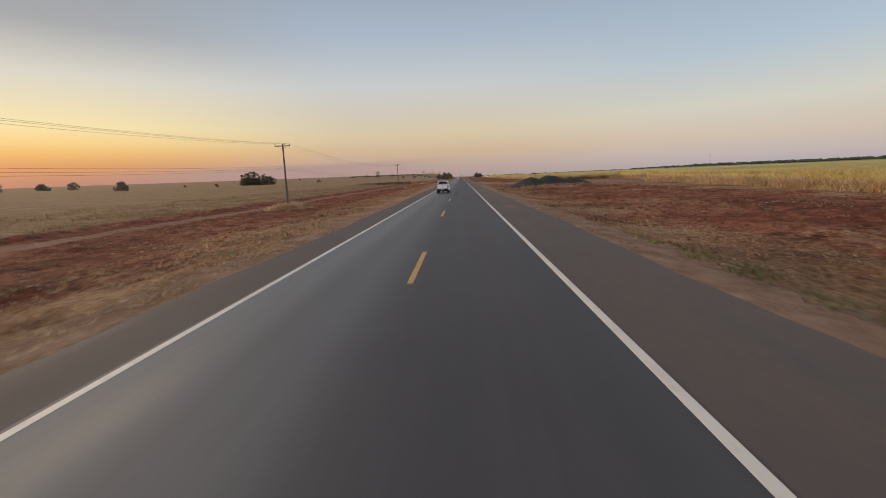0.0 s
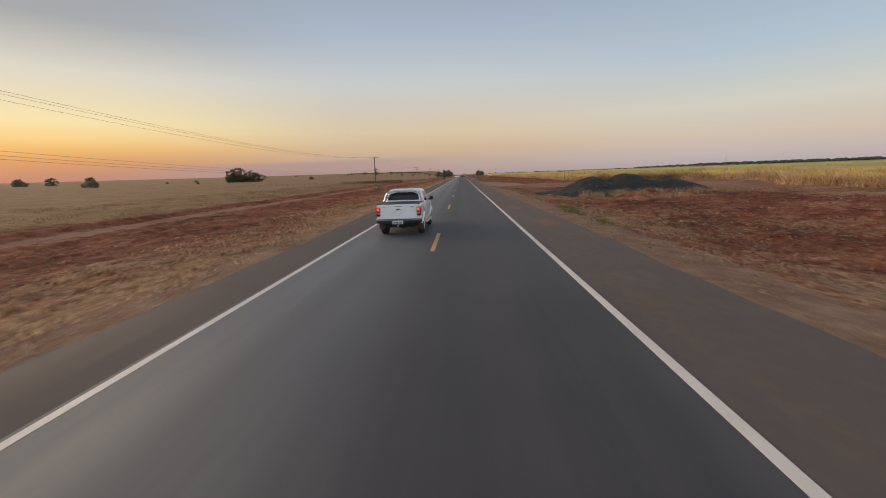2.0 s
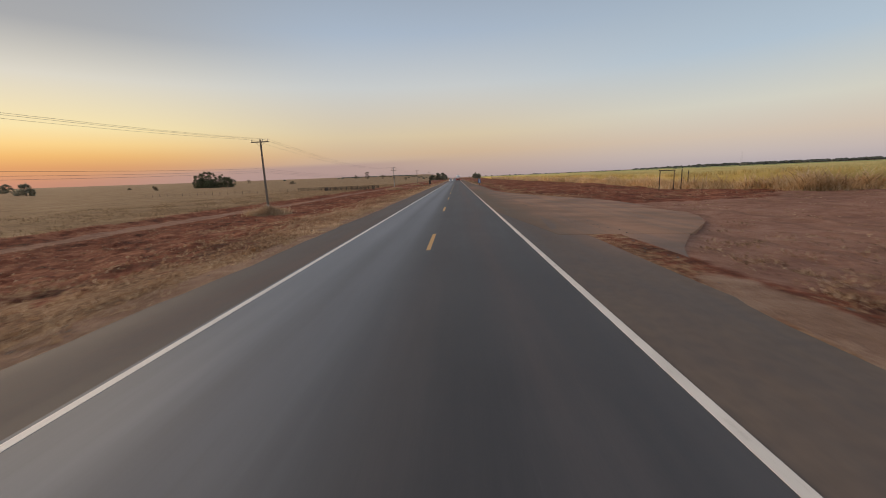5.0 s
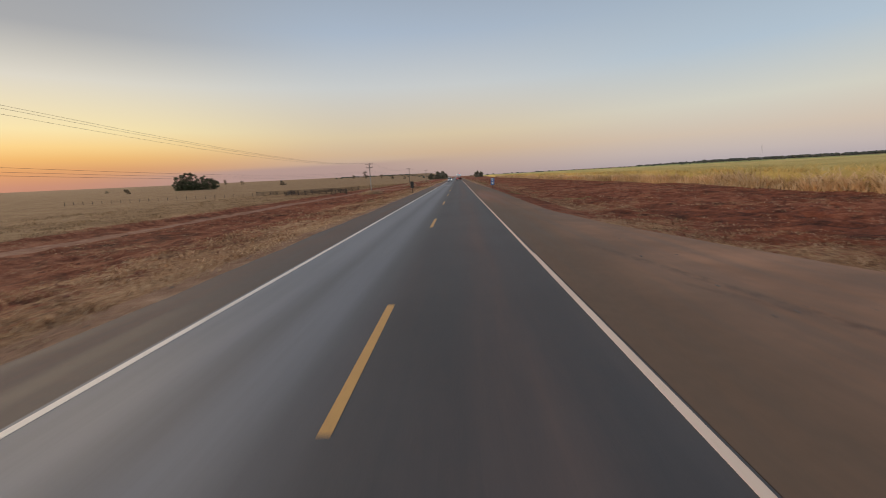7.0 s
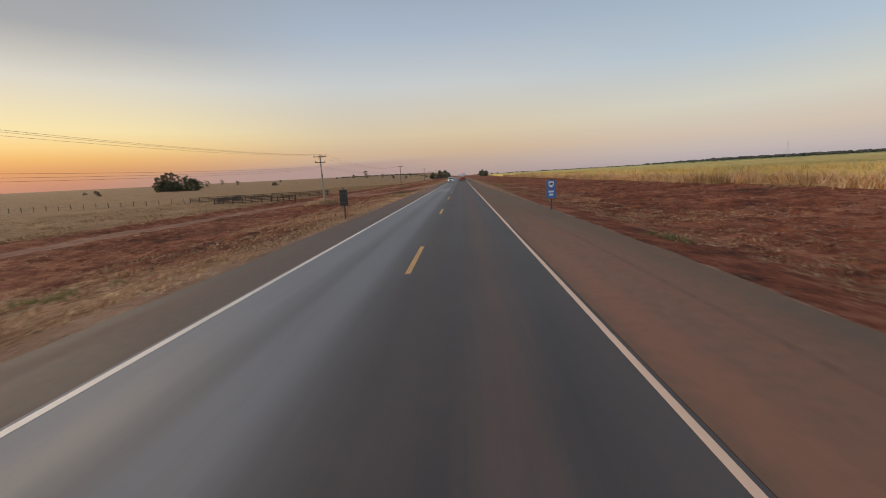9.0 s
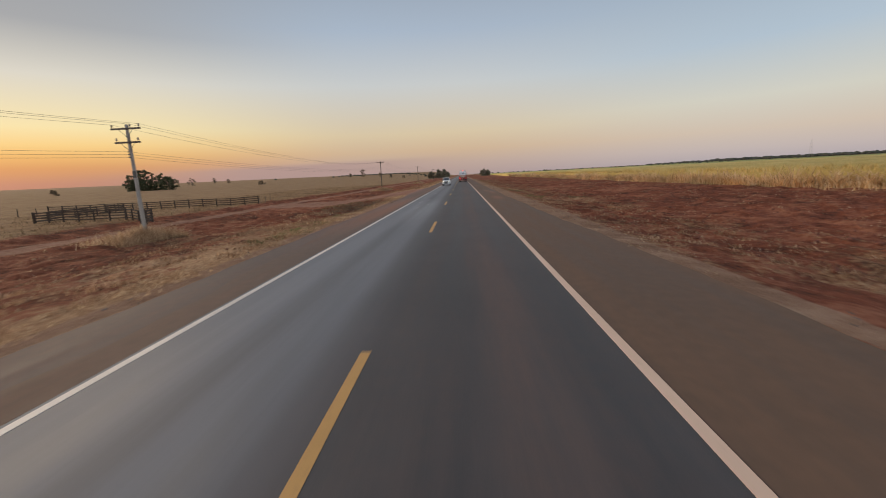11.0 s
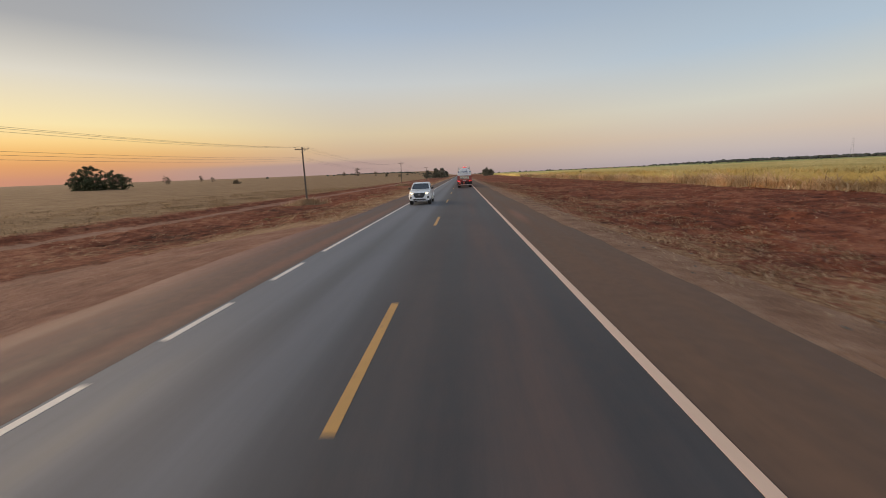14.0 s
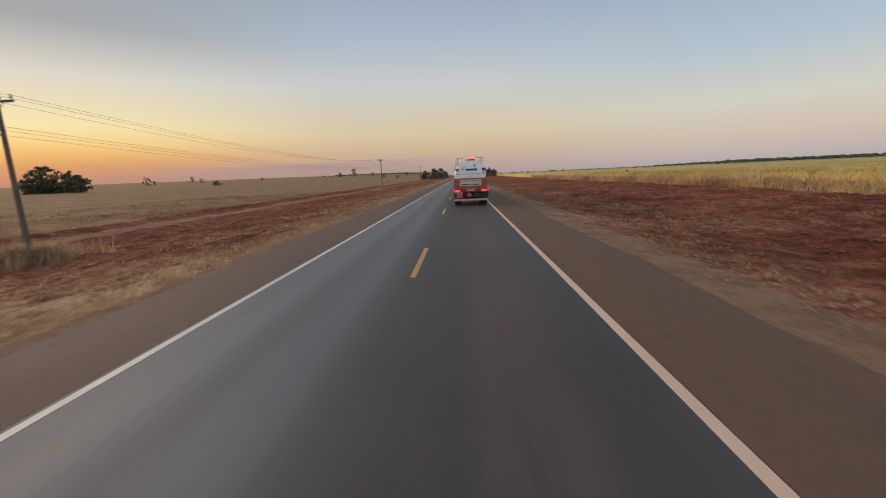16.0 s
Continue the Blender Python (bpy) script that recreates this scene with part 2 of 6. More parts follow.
    if not lanes:
        # the near shoulder wears a film of brown dust in cloudy patches
        cloudy = math_node(nt, ln, "MULTIPLY", math_node(nt, ln, "MULTIPLY", span_node(nt, ln, sep.outputs["X"], -1.0, 1.0), math_node(nt, ln, "MULTIPLY", span_node(nt, ln, sep.outputs["Y"], 36.0, 72.0, 0.4, 1.0), span_node(nt, ln, sep.outputs["Y"], 112.0, 134.0, 1.0, 0.25))), span_node(nt, ln, math_node(nt, ln, "ADD", math_node(nt, ln, "MULTIPLY", noise_node(nt, ln, 0.55, 4.0, 0.65, pos), 0.6), math_node(nt, ln, "MULTIPLY", long_noise, 0.4)), 0.36, 0.64, 0.34, 0.68))
        col = mix_node(nt, ln, cloudy, col, mix_node(nt, ln, span_node(nt, ln, mid, 0.35, 0.65), (0.160, 0.111, 0.075), (0.213, 0.147, 0.099)))
        # where the farm lane comes in the paving lies under red earth
        lane = math_node(nt, ln, "MULTIPLY", math_node(nt, ln, "MULTIPLY", span_node(nt, ln, sep.outputs["X"], 4.2, 7.4), span_node(nt, ln, sep.outputs["Y"], 200.0, 160.0)), math_node(nt, ln, "MULTIPLY", span_node(nt, ln, sep.outputs["Y"], 118.0, 132.0), span_node(nt, ln, long_noise, 0.3, 0.65, 0.45, 0.9)))
        col = mix_node(nt, ln, lane, col, mix_node(nt, ln, span_node(nt, ln, patch, 0.35, 0.65), (0.262, 0.142, 0.087), (0.45, 0.237, 0.142)))
        # an even brown veil of dust further on, and spilt red earth before that
        veil = math_node(nt, ln, "MULTIPLY", span_node(nt, ln, sep.outputs["Y"], 215.0, 262.0, 0.0, 0.85), span_node(nt, ln, patch, 0.25, 0.75, 0.7, 1.0))
        col = mix_node(nt, ln, veil, col, mix_node(nt, ln, span_node(nt, ln, math_node(nt, ln, "ADD", math_node(nt, ln, "MULTIPLY", long_noise, 0.6), math_node(nt, ln, "MULTIPLY", mid, 0.4)), 0.35, 0.65), mix_node(nt, ln, span_node(nt, ln, sep.outputs["X"], -1.0, 1.0), (0.122, 0.088, 0.080), (0.128, 0.077, 0.054)), mix_node(nt, ln, span_node(nt, ln, sep.outputs["X"], -1.0, 1.0), (0.185, 0.122, 0.105), (0.182, 0.107, 0.071))))
        # packed earth lies over the wide left entry
        entry = math_node(nt, ln, "MULTIPLY", span_node(nt, ln, math_node(nt, ln, "ADD", sep.outputs["X"], math_node(nt, ln, "MULTIPLY", mid, 2.0)), -4.4, -6.0), math_node(nt, ln, "MULTIPLY", span_node(nt, ln, sep.outputs["Y"], 282.0, 292.0), span_node(nt, ln, sep.outputs["Y"], 332.0, 320.0)))
        col = mix_node(nt, ln, math_node(nt, ln, "MULTIPLY", entry, 0.92), col, mix_node(nt, ln, span_node(nt, ln, patch, 0.3, 0.7), (0.26, 0.130, 0.093), (0.40, 0.225, 0.168)))
        for sx, sy, wx, wy in ((4.9, 35.7, 0.5, 1.6), (5.0, 68.4, 0.45, 1.4), (4.6, 77.5, 0.42, 1.5), (4.75, 77.3, 0.3, 0.9), (4.9, 203.0, 1.5, 15.0), (-7.4, 306.0, 2.6, 17.0), (4.9, 277.0, 0.5, 3.0), (-4.15, 272.0, 0.42, 16.0), (-4.9, 270.0, 1.0, 15.0), (-4.0, 312.0, 0.30, 22.0), (4.1, 201.0, 0.36, 9.0), (5.3, 289.0, 0.35, 4.0), (4.8, 294.0, 0.3, 3.0), (4.4, 321.0, 0.3, 3.5)):
            spot = math_node(nt, ln, "MULTIPLY", span_node(nt, ln, soft_spot(sx, sy, wx, wy), 1.5, 0.3), span_node(nt, ln, mid, 0.25, 0.7, 0.3, 0.55))
            col = mix_node(nt, ln, spot, col, (0.31, 0.142, 0.094))
        # dark seams and tyre arcs in the dust by the farm lane
        for sx, sy, wx, wy, turn in ((5.55, 205.0, 0.07, 26.0, 0.4), (6.3, 151.5, 0.10, 5.5, 9), (7.6, 158.5, 0.12, 4.5, 24), (9.3, 151.0, 0.16, 1.6, 62), (10.6, 149.2, 0.14, 1.3, 70), (6.4, 163.0, 0.14, 5.0, 12)):
            col = mix_node(nt, ln, math_node(nt, ln, "MULTIPLY", span_node(nt, ln, soft_spot(sx, sy, wx, wy, turn), 1.6, 0.4), span_node(nt, ln, mid, 0.4, 0.62, 0.0, 0.5)), col, (0.082, 0.052, 0.038))
    b.inputs["Specular IOR Level"].default_value = 0.28
    ln.new(col, b.inputs["Base Color"])
    ln.new(rough, b.inputs["Roughness"])
    bump_node(nt, ln, b, math_node(nt, ln, "ADD", grain, math_node(nt, ln, "MULTIPLY", mid, 0.5)), 0.2, 0.010)
    return m


def paint_material(name, light, worn, dusty=0.0):
    m, nt, ln, b = nodes_of(name)
    geo = nt.new("ShaderNodeNewGeometry")
    wear = noise_node(nt, ln, 9.0, 6.0, 0.75, geo.outputs["Position"])
    stain = noise_node(nt, ln, 0.7, 3.0, 0.6, geo.outputs["Position"])
    col = mix_node(nt, ln, span_node(nt, ln, stain, 0.35, 0.7, 0.0, 0.45), light, tuple(c * 0.72 for c in light))
    col = mix_node(nt, ln, span_node(nt, ln, wear, 0.55, 0.72, 0.0, 0.7), col, worn)
    if dusty:
        sep = nt.new("ShaderNodeSeparateXYZ")
        ln.new(geo.outputs["Position"], sep.inputs[0])
        col = mix_node(nt, ln, span_node(nt, ln, sep.outputs["Y"], 110.0, 190.0, 0.0, dusty), col, (0.76, 0.47, 0.31))
    ln.new(col, b.inputs["Base Color"])
    b.inputs["Roughness"].default_value = 0.6
    bump_node(nt, ln, b, noise_node(nt, ln, 60.0, 2.0, 0.6, geo.outputs["Position"]), 0.3, 0.006)
    return m


def ground_material():
    """Red soil, dry grass litter, packed dirt and pale gravel, by how much of each lies there."""
    m, nt, ln, b = nodes_of("field_ground")
    geo = nt.new("ShaderNodeNewGeometry")
    pos = geo.outputs["Position"]

    def cover(name):
        a = nt.new("ShaderNodeAttribute")
        a.attribute_name = name
        return a.outputs["Fac"]

    big, mid = noise_node(nt, ln, 0.09, 5.0, 0.62, pos), noise_node(nt, ln, 0.8, 5.0, 0.68, pos)
    fine, grain = noise_node(nt, ln, 6.0, 4.0, 0.7, pos), noise_node(nt, ln, 40.0, 2.0, 0.6, pos)
    drawn = nt.new("ShaderNodeMapping")
    drawn.inputs["Scale"].default_value = (1.0, 0.22, 1.0)
    ln.new(pos, drawn.inputs["Vector"])
    rows = noise_node(nt, ln, 1.3, 5.0, 0.7, drawn.outputs[0])
    tone = math_node(nt, ln, "ADD", math_node(nt, ln, "MULTIPLY", mid, 0.45), math_node(nt, ln, "ADD", math_node(nt, ln, "MULTIPLY", big, 0.3), math_node(nt, ln, "MULTIPLY", fine, 0.25)))
    soil = ramp_node(nt, ln, tone, [(0.40, (0.070, 0.025, 0.015)), (0.5, (0.247, 0.076, 0.040)), (0.61, (0.45, 0.190, 0.108))])
    ruts = noise_node(nt, ln, 0.9, 4.0, 0.7, drawn.outputs[0])
    straw = ramp_node(nt, ln, math_node(nt, ln, "ADD", math_node(nt, ln, "MULTIPLY", fine, 0.5), math_node(nt, ln, "MULTIPLY", big, 0.5)), [(0.38, (0.14, 0.070, 0.038)), (0.5, (0.395, 0.224, 0.120)), (0.63, (0.645, 0.435, 0.260))])
    meadow = ramp_node(nt, ln, tone, [(0.38, (0.195, 0.116, 0.062)), (0.5, (0.325, 0.203, 0.108)), (0.62, (0.45, 0.297, 0.167))])
    packed = ramp_node(nt, ln, tone, [(0.38, (0.24, 0.108, 0.072)), (0.52, (0.39, 0.205, 0.140)), (0.66, (0.51, 0.30, 0.215))])
    gravel = ramp_node(nt, ln, math_node(nt, ln, "ADD", math_node(nt, ln, "MULTIPLY", grain, 0.5), math_node(nt, ln, "MULTIPLY", mid, 0.5)), [(0.36, (0.19, 0.104, 0.066)), (0.52, (0.37, 0.220, 0.146)), (0.66, (0.56, 0.39, 0.275))])
    patchy = math_node(nt, ln, "ADD", math_node(nt, ln, "MULTIPLY", noise_node(nt, ln, 2.4, 5.0, 0.75, pos), 0.62), math_node(nt, ln, "MULTIPLY", rows, 0.38))
    # straw lies where the patchy field exceeds what the cover leaves bare
    g = span_node(nt, ln, math_node(nt, ln, "ADD", math_node(nt, ln, "SUBTRACT", patchy, 0.5), math_node(nt, ln, "SUBTRACT", cover("straw_cover"), 0.5)), -0.07, 0.07)
    col = mix_node(nt, ln, g, soil, straw)
    col = mix_node(nt, ln, cover("meadow_cover"), col, meadow)
    t = span_node(nt, ln, math_node(nt, ln, "ADD", math_node(nt, ln, "MULTIPLY", math_node(nt, ln, "SUBTRACT", mid, 0.5), 0.8), cover("dirt_cover")), 0.35, 0.65)
    packed = mix_node(nt, ln, span_node(nt, ln, ruts, 0.48, 0.64, 0.0, 0.42), packed, (0.195, 0.108, 0.080))
    col = mix_node(nt, ln, t, col, packed)
    v = span_node(nt, ln, math_node(nt, ln, "ADD", math_node(nt, ln, "MULTIPLY", math_node(nt, ln, "SUBTRACT", mid, 0.5), 1.0), cover("gravel_cover")), 0.35, 0.65)
    col = mix_node(nt, ln, v, col, gravel)
    ln.new(col, b.inputs["Base Color"])
    b.inputs["Roughness"].default_value = 0.95
    b.inputs["Specular IOR Level"].default_value = 0.15
    bump_node(nt, ln, b, math_node(nt, ln, "ADD", math_node(nt, ln, "MULTIPLY", mid, 1.0), math_node(nt, ln, "MULTIPLY", fine, 0.8)), 1.0, 0.3)
    return m


DUST = (0.275, 0.128, 0.078)
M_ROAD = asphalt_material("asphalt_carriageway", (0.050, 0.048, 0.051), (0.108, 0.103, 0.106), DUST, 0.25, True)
M_SHOULDER = asphalt_material("asphalt_shoulder", (0.078, 0.066, 0.063), (0.134, 0.113, 0.107), DUST, 0.30, False)
M_APRON = asphalt_material("dusty_apron", (0.100, 0.068, 0.047), (0.182, 0.118, 0.079), DUST, 0.26, False)
M_WHITE_LINE = paint_material("white_road_paint", (0.80, 0.73, 0.66), (0.30, 0.24, 0.20))
M_DUSTY_LINE = paint_material("dusty_white_road_paint", (0.84, 0.745, 0.65), (0.34, 0.24, 0.18), 0.66)
M_YELLOW_LINE = paint_material("yellow_road_paint", (0.62, 0.345, 0.11), (0.24, 0.15, 0.085))
M_GROUND = ground_material()
M_STRAW = leafy("dry_grass", [(0.0, (0.15, 0.080, 0.046)), (0.4, (0.37, 0.215, 0.124)), (0.8, (0.58, 0.375, 0.228)), (1.0, (0.76, 0.55, 0.365))])
M_BLEACHED = leafy("bleached_grass", [(0.0, (0.30, 0.18, 0.10)), (0.5, (0.58, 0.40, 0.25)), (1.0, (0.82, 0.64, 0.44))], through_light=0.55)
M_BRUSH = leafy("dark_brush", [(0.0, (0.12, 0.083, 0.054)), (0.5, (0.25, 0.182, 0.118)), (1.0, (0.40, 0.30, 0.20))])
M_GREEN = leafy("green_weeds", [(0.0, (0.13, 0.13, 0.05)), (0.6, (0.25, 0.235, 0.10)), (1.0, (0.42, 0.36, 0.19))])
M_CANE = leafy("cane_leaves", [(0.0, (0.36, 0.22, 0.11)), (0.3, (0.72, 0.51, 0.28)), (0.7, (0.87, 0.67, 0.41)), (1.0, (0.92, 0.77, 0.54))], through_light=0.5)
M_CANE_TOP = leafy("cane_tops", [(0.0, (0.50, 0.345, 0.11)), (0.5, (0.74, 0.53, 0.185)), (1.0, (0.86, 0.66, 0.29))], through_light=0.5)
# leaf tones lifted a little to stand for aerial haze
M_LEAF = leafy("tree_leaves", [(0.0, (0.045, 0.056, 0.03)), (0.6, (0.10, 0.112, 0.06)), (1.0, (0.17, 0.17, 0.095))], through_light=0.3)
M_PASTURE = leafy("pasture_grass", [(0.0, (0.15, 0.093, 0.050)), (0.5, (0.27, 0.178, 0.100)), (1.0, (0.42, 0.295, 0.175))], through_light=0.5)
M_BARK = surf("bark", (0.07, 0.05, 0.038), (0.16, 0.12, 0.09), 0.9, 4.0, bump=0.6, fine=18.0)
# two far-tree leaf colours, browned and paled: aerial haze painted into them
M_HAZE_BROWN_LEAF = leafy("haze_browned_leaves", [(0.0, (0.12, 0.09, 0.06)), (0.6, (0.20, 0.155, 0.105)), (1.0, (0.30, 0.235, 0.16))], through_light=0.35)
M_HAZE_PALED_LEAF = leafy("haze_paled_leaves", [(0.0, (0.19, 0.18, 0.13)), (0.6, (0.30, 0.28, 0.205)), (1.0, (0.40, 0.365, 0.27))], through_light=0.5)
M_FAR_WOOD = surf("far_woods", (0.05, 0.055, 0.042), (0.10, 0.10, 0.072), 0.95, 0.05, fine=0.4)
M_COAL = surf("dark_millings", (0.014, 0.0135, 0.0125), (0.042, 0.040, 0.037), 0.95, 0.8, bump=1.0, fine=9.0, dirt=((0.11, 0.075, 0.055), 0.25))
M_POLE_WOOD = surf("weathered_pole_wood", (0.085, 0.066, 0.052), (0.17, 0.135, 0.108), 0.85, 2.0, bump=0.5, fine=25.0)
M_CONCRETE = surf("concrete", (0.36, 0.33, 0.29), (0.52, 0.49, 0.45), 0.85, 2.0, bump=0.4, fine=30.0)
M_DARK_WOOD = surf("tarred_timber", (0.030, 0.02, 0.015), (0.08, 0.052, 0.037), 0.85, 3.0, bump=0.5, fine=22.0)
M_PORCELAIN = surf("porcelain", (0.16, 0.12, 0.10), (0.28, 0.22, 0.19), 0.25, 5.0)
M_WIRE = surf("wire_metal", (0.10, 0.10, 0.10), (0.18, 0.17, 0.16), 0.5, 1.0, metal=0.6)
M_STEEL = surf("galvanised_steel", (0.30, 0.30, 0.30), (0.45, 0.45, 0.45), 0.45, 6.0, metal=0.8)
M_STONE = surf("pale_stone", (0.30, 0.23, 0.175), (0.54, 0.46, 0.375), 0.9, 3.0, bump=0.6, fine=14.0)


# ---- building helpers ----
def part(name, bm, material, parent=None, label="", smooth=False):
    me = bpy.data.meshes.new(name)
    bmesh.ops.recalc_face_normals(bm, faces=bm.faces)
    if smooth:
        for f in bm.faces:
            f.smooth = True
    bm.to_mesh(me)
    bm.free()
    me.materials.append(material)
    ob = new(name, me)
    ob.parent = parent
    if label:
        tagged(ob, label)
    return ob


def same(name, ob, parent, m=None):
    """Another piece on the mesh of ob."""
    c = new(name, ob.data)
    c.parent = parent
    if m is not None:
        c.matrix_basis = m
    return c


def sheet(name, verts, faces, material, smooth=False):
    me = bpy.data.meshes.new(name)
    verts, faces = np.asarray(verts, dtype=np.float32), np.asarray(faces, dtype=np.int32)
    n, k = faces.shape
    me.vertices.add(len(verts))
    me.vertices.foreach_set("co", verts.ravel())
    me.loops.add(n * k)
    me.loops.foreach_set("vertex_index", faces.ravel())
    me.polygons.add(n)
    me.polygons.foreach_set("loop_start", np.arange(0, n * k, k, dtype=np.int32))
    if smooth:
        me.polygons.foreach_set("use_smooth", np.ones(n, dtype=bool))
    me.update(calc_edges=True)
    me.materials.append(material)
    return new(name, me)


def brick(bm, c, s, turn=None, bevel=0.0):
    """A box of size s round c, its edges taken off."""
    m = Matrix.Translation(c) @ (turn or Matrix.Identity(4)) @ Matrix.Diagonal((*s, 1))
    vs = bmesh.ops.create_cube(bm, size=1, matrix=m)["verts"]
    if bevel:
        es = list({e for v in vs for e in v.link_edges})
        bmesh.ops.bevel(bm, geom=es, offset=bevel, segments=2, affect="EDGES", profile=0.6)
    return bm


def rod(bm, a, b, r0, r1=None, seg=10):
    """A round bar from a to b, tapered, with closed ends."""
    a, b = Vector(a), Vector(b)
    d = b - a
    m = Matrix.Translation((a + b) / 2) @ d.to_track_quat("Z", "Y").to_matrix().to_4x4()
    bmesh.ops.create_cone(bm, cap_ends=True, segments=seg, radius1=r0, radius2=r0 if r1 is None else r1, depth=d.length, matrix=m)
    return bm


def loft(bm, rings, closed=True, cap=True):
    vs = [[bm.verts.new(p) for p in ring] for ring in rings]
    n = len(vs[0])
    for a, b in zip(vs, vs[1:]):
        for i in range(n if closed else n - 1):
            bm.faces.new((a[i], a[(i + 1) % n], b[(i + 1) % n], b[i]))
    if cap and closed:
        bm.faces.new(vs[0])
        bm.faces.new(vs[-1])
    return bm


def tube(bm, pts, r, seg=10):
    """A bent pipe through the points."""
    pts = [Vector(p) for p in pts]
    rings = []
    for i, p in enumerate(pts):
        d = (pts[min(i + 1, len(pts) - 1)] - pts[max(i - 1, 0)]).normalized()
        s = d.cross(Vector((0.0, 0.3, 1.0)) if abs(d.z) < 0.95 else Vector((1, 0, 0))).normalized()
        u = s.cross(d)
        rings.append([p + (s * math.cos(a) + u * math.sin(a)) * r for a in (2 * math.pi * k / seg for k in range(seg))])
    return loft(bm, rings)


def bent(pts, n=6):
    """Rounds the corners of a line of points."""
    pts = [Vector(p) for p in pts]
    out = [pts[0]]
    for a, b, c in zip(pts, pts[1:], pts[2:]):
        p, q = b + (a - b) * 0.35, b + (c - b) * 0.35
        for k in range(n + 1):
            t = k / n
            out.append(p * (1 - t) ** 2 + b * 2 * t * (1 - t) + q * t * t)
    return out + [pts[-1]]


def smooth01(v, lo, hi):
    t = np.clip((np.asarray(v, dtype=float) - lo) / (hi - lo), 0, 1)
    return t * t * (3 - 2 * t)


def waves(x, y, seed, size):
    """Cheap smooth noise on arrays, about -1 to 1."""
    r = np.random.RandomState(seed)
    out = np.zeros(np.broadcast(x, y).shape)
    for k in range(9):
        a, f, p = r.uniform(0, 6.28), r.uniform(0.5, 2.2) / size, r.uniform(0, 6.28)
        out = out + np.sin((x * math.cos(a) + y * math.sin(a)) * f * 6.28 + p) / (1 + 0.5 * k)
    return out / 2.4


def lattice(x, y, size, seed):
    """Smooth random lumps of one size on arrays, 0 to 1."""
    table = np.random.RandomState(seed).uniform(0, 1, (257, 257))
    u, v = np.asarray(x, dtype=float) / size + 512, np.asarray(y, dtype=float) / size + 512
    i, j = np.floor(u).astype(int), np.floor(v).astype(int)
    a, b = u - i, v - j
    a, b = a * a * (3 - 2 * a), b * b * (3 - 2 * b)
    i, j = i % 256, j % 256
    return (table[i, j] * (1 - a) + table[i + 1, j] * a) * (1 - b) + (table[i, j + 1] * (1 - a) + table[i + 1, j + 1] * a) * b


# ---- the lie of the land ----
LEFT_EDGE, RIGHT_EDGE = -5.0, 5.8  # innermost outer edges of the paved shoulders


def left_base(y):
    """The outer edge of the oncoming shoulder, before wear."""
    return float(np.interp(y, [0, 30, 75, 90, 150, 205, 275, 350], [-5.0, -5.05, -5.2, -5.4, -5.4, -5.6, -5.7, -5.8]))


def right_base(y):
    """The outer edge of the near shoulder, before wear and without the farm lane."""
    return float(np.interp(y, [0, 25, 75, 95, 118, 182, 200, 221, 240, 262, 275, 326, 460], [6.3, 6.3, 6.08, 5.85, 5.95, 6.9, 7.1, 7.15, 6.7, 6.2, 6.02, 5.8, 5.8]))



def cane_edge(y):
    """Where the cane begins, right of the road."""
    return np.interp(y, [-200, 30, 75, 125, 146, 153, 172, 190, 222, 250, 333, 370, 470, 600, 2500], [40, 40, 46, 53, 52.5, 34.5, 33.2, 35.6, 38.6, 38.2, 37.4, 38.2, 38, 39.5, 120]) + 0.8 * np.sin(np.asarray(y) * 0.21)


def dirt_clear(x, y):
    """1 on rough ground, 0 on the driven dirt."""
    track = np.exp(-((x + 30.3) / 2.4) ** 4)
    lane = smooth01(x, 5.5, 7.5) * smooth01(y, 114, 120) * (1 - np.where(x < 18, smooth01(y, 184, 192), smooth01(y, 148, 156)))
    entry = smooth01(-x, 5.0, 6.0) * (1 - smooth01(-x, 28, 32)) * smooth01(y, 288, 293) * (1 - smooth01(y, 318, 325))
    return 1 - np.clip(track + lane + entry, 0, 1)


POLES = [(-23.9, -37.5, 0.0), (-23.75, 62.4, 0.9), (-22.9, 163.0, -0.4), (-22.3, 265.4, 0.0), (-22.9, 361.3, 0.35), (-22.2, 461.0, 0.3), (-20.6, 561.0, 0.2), (-21.5, 660.0, 0.0)]  # the power line: place and lean
FOOT = 0.42


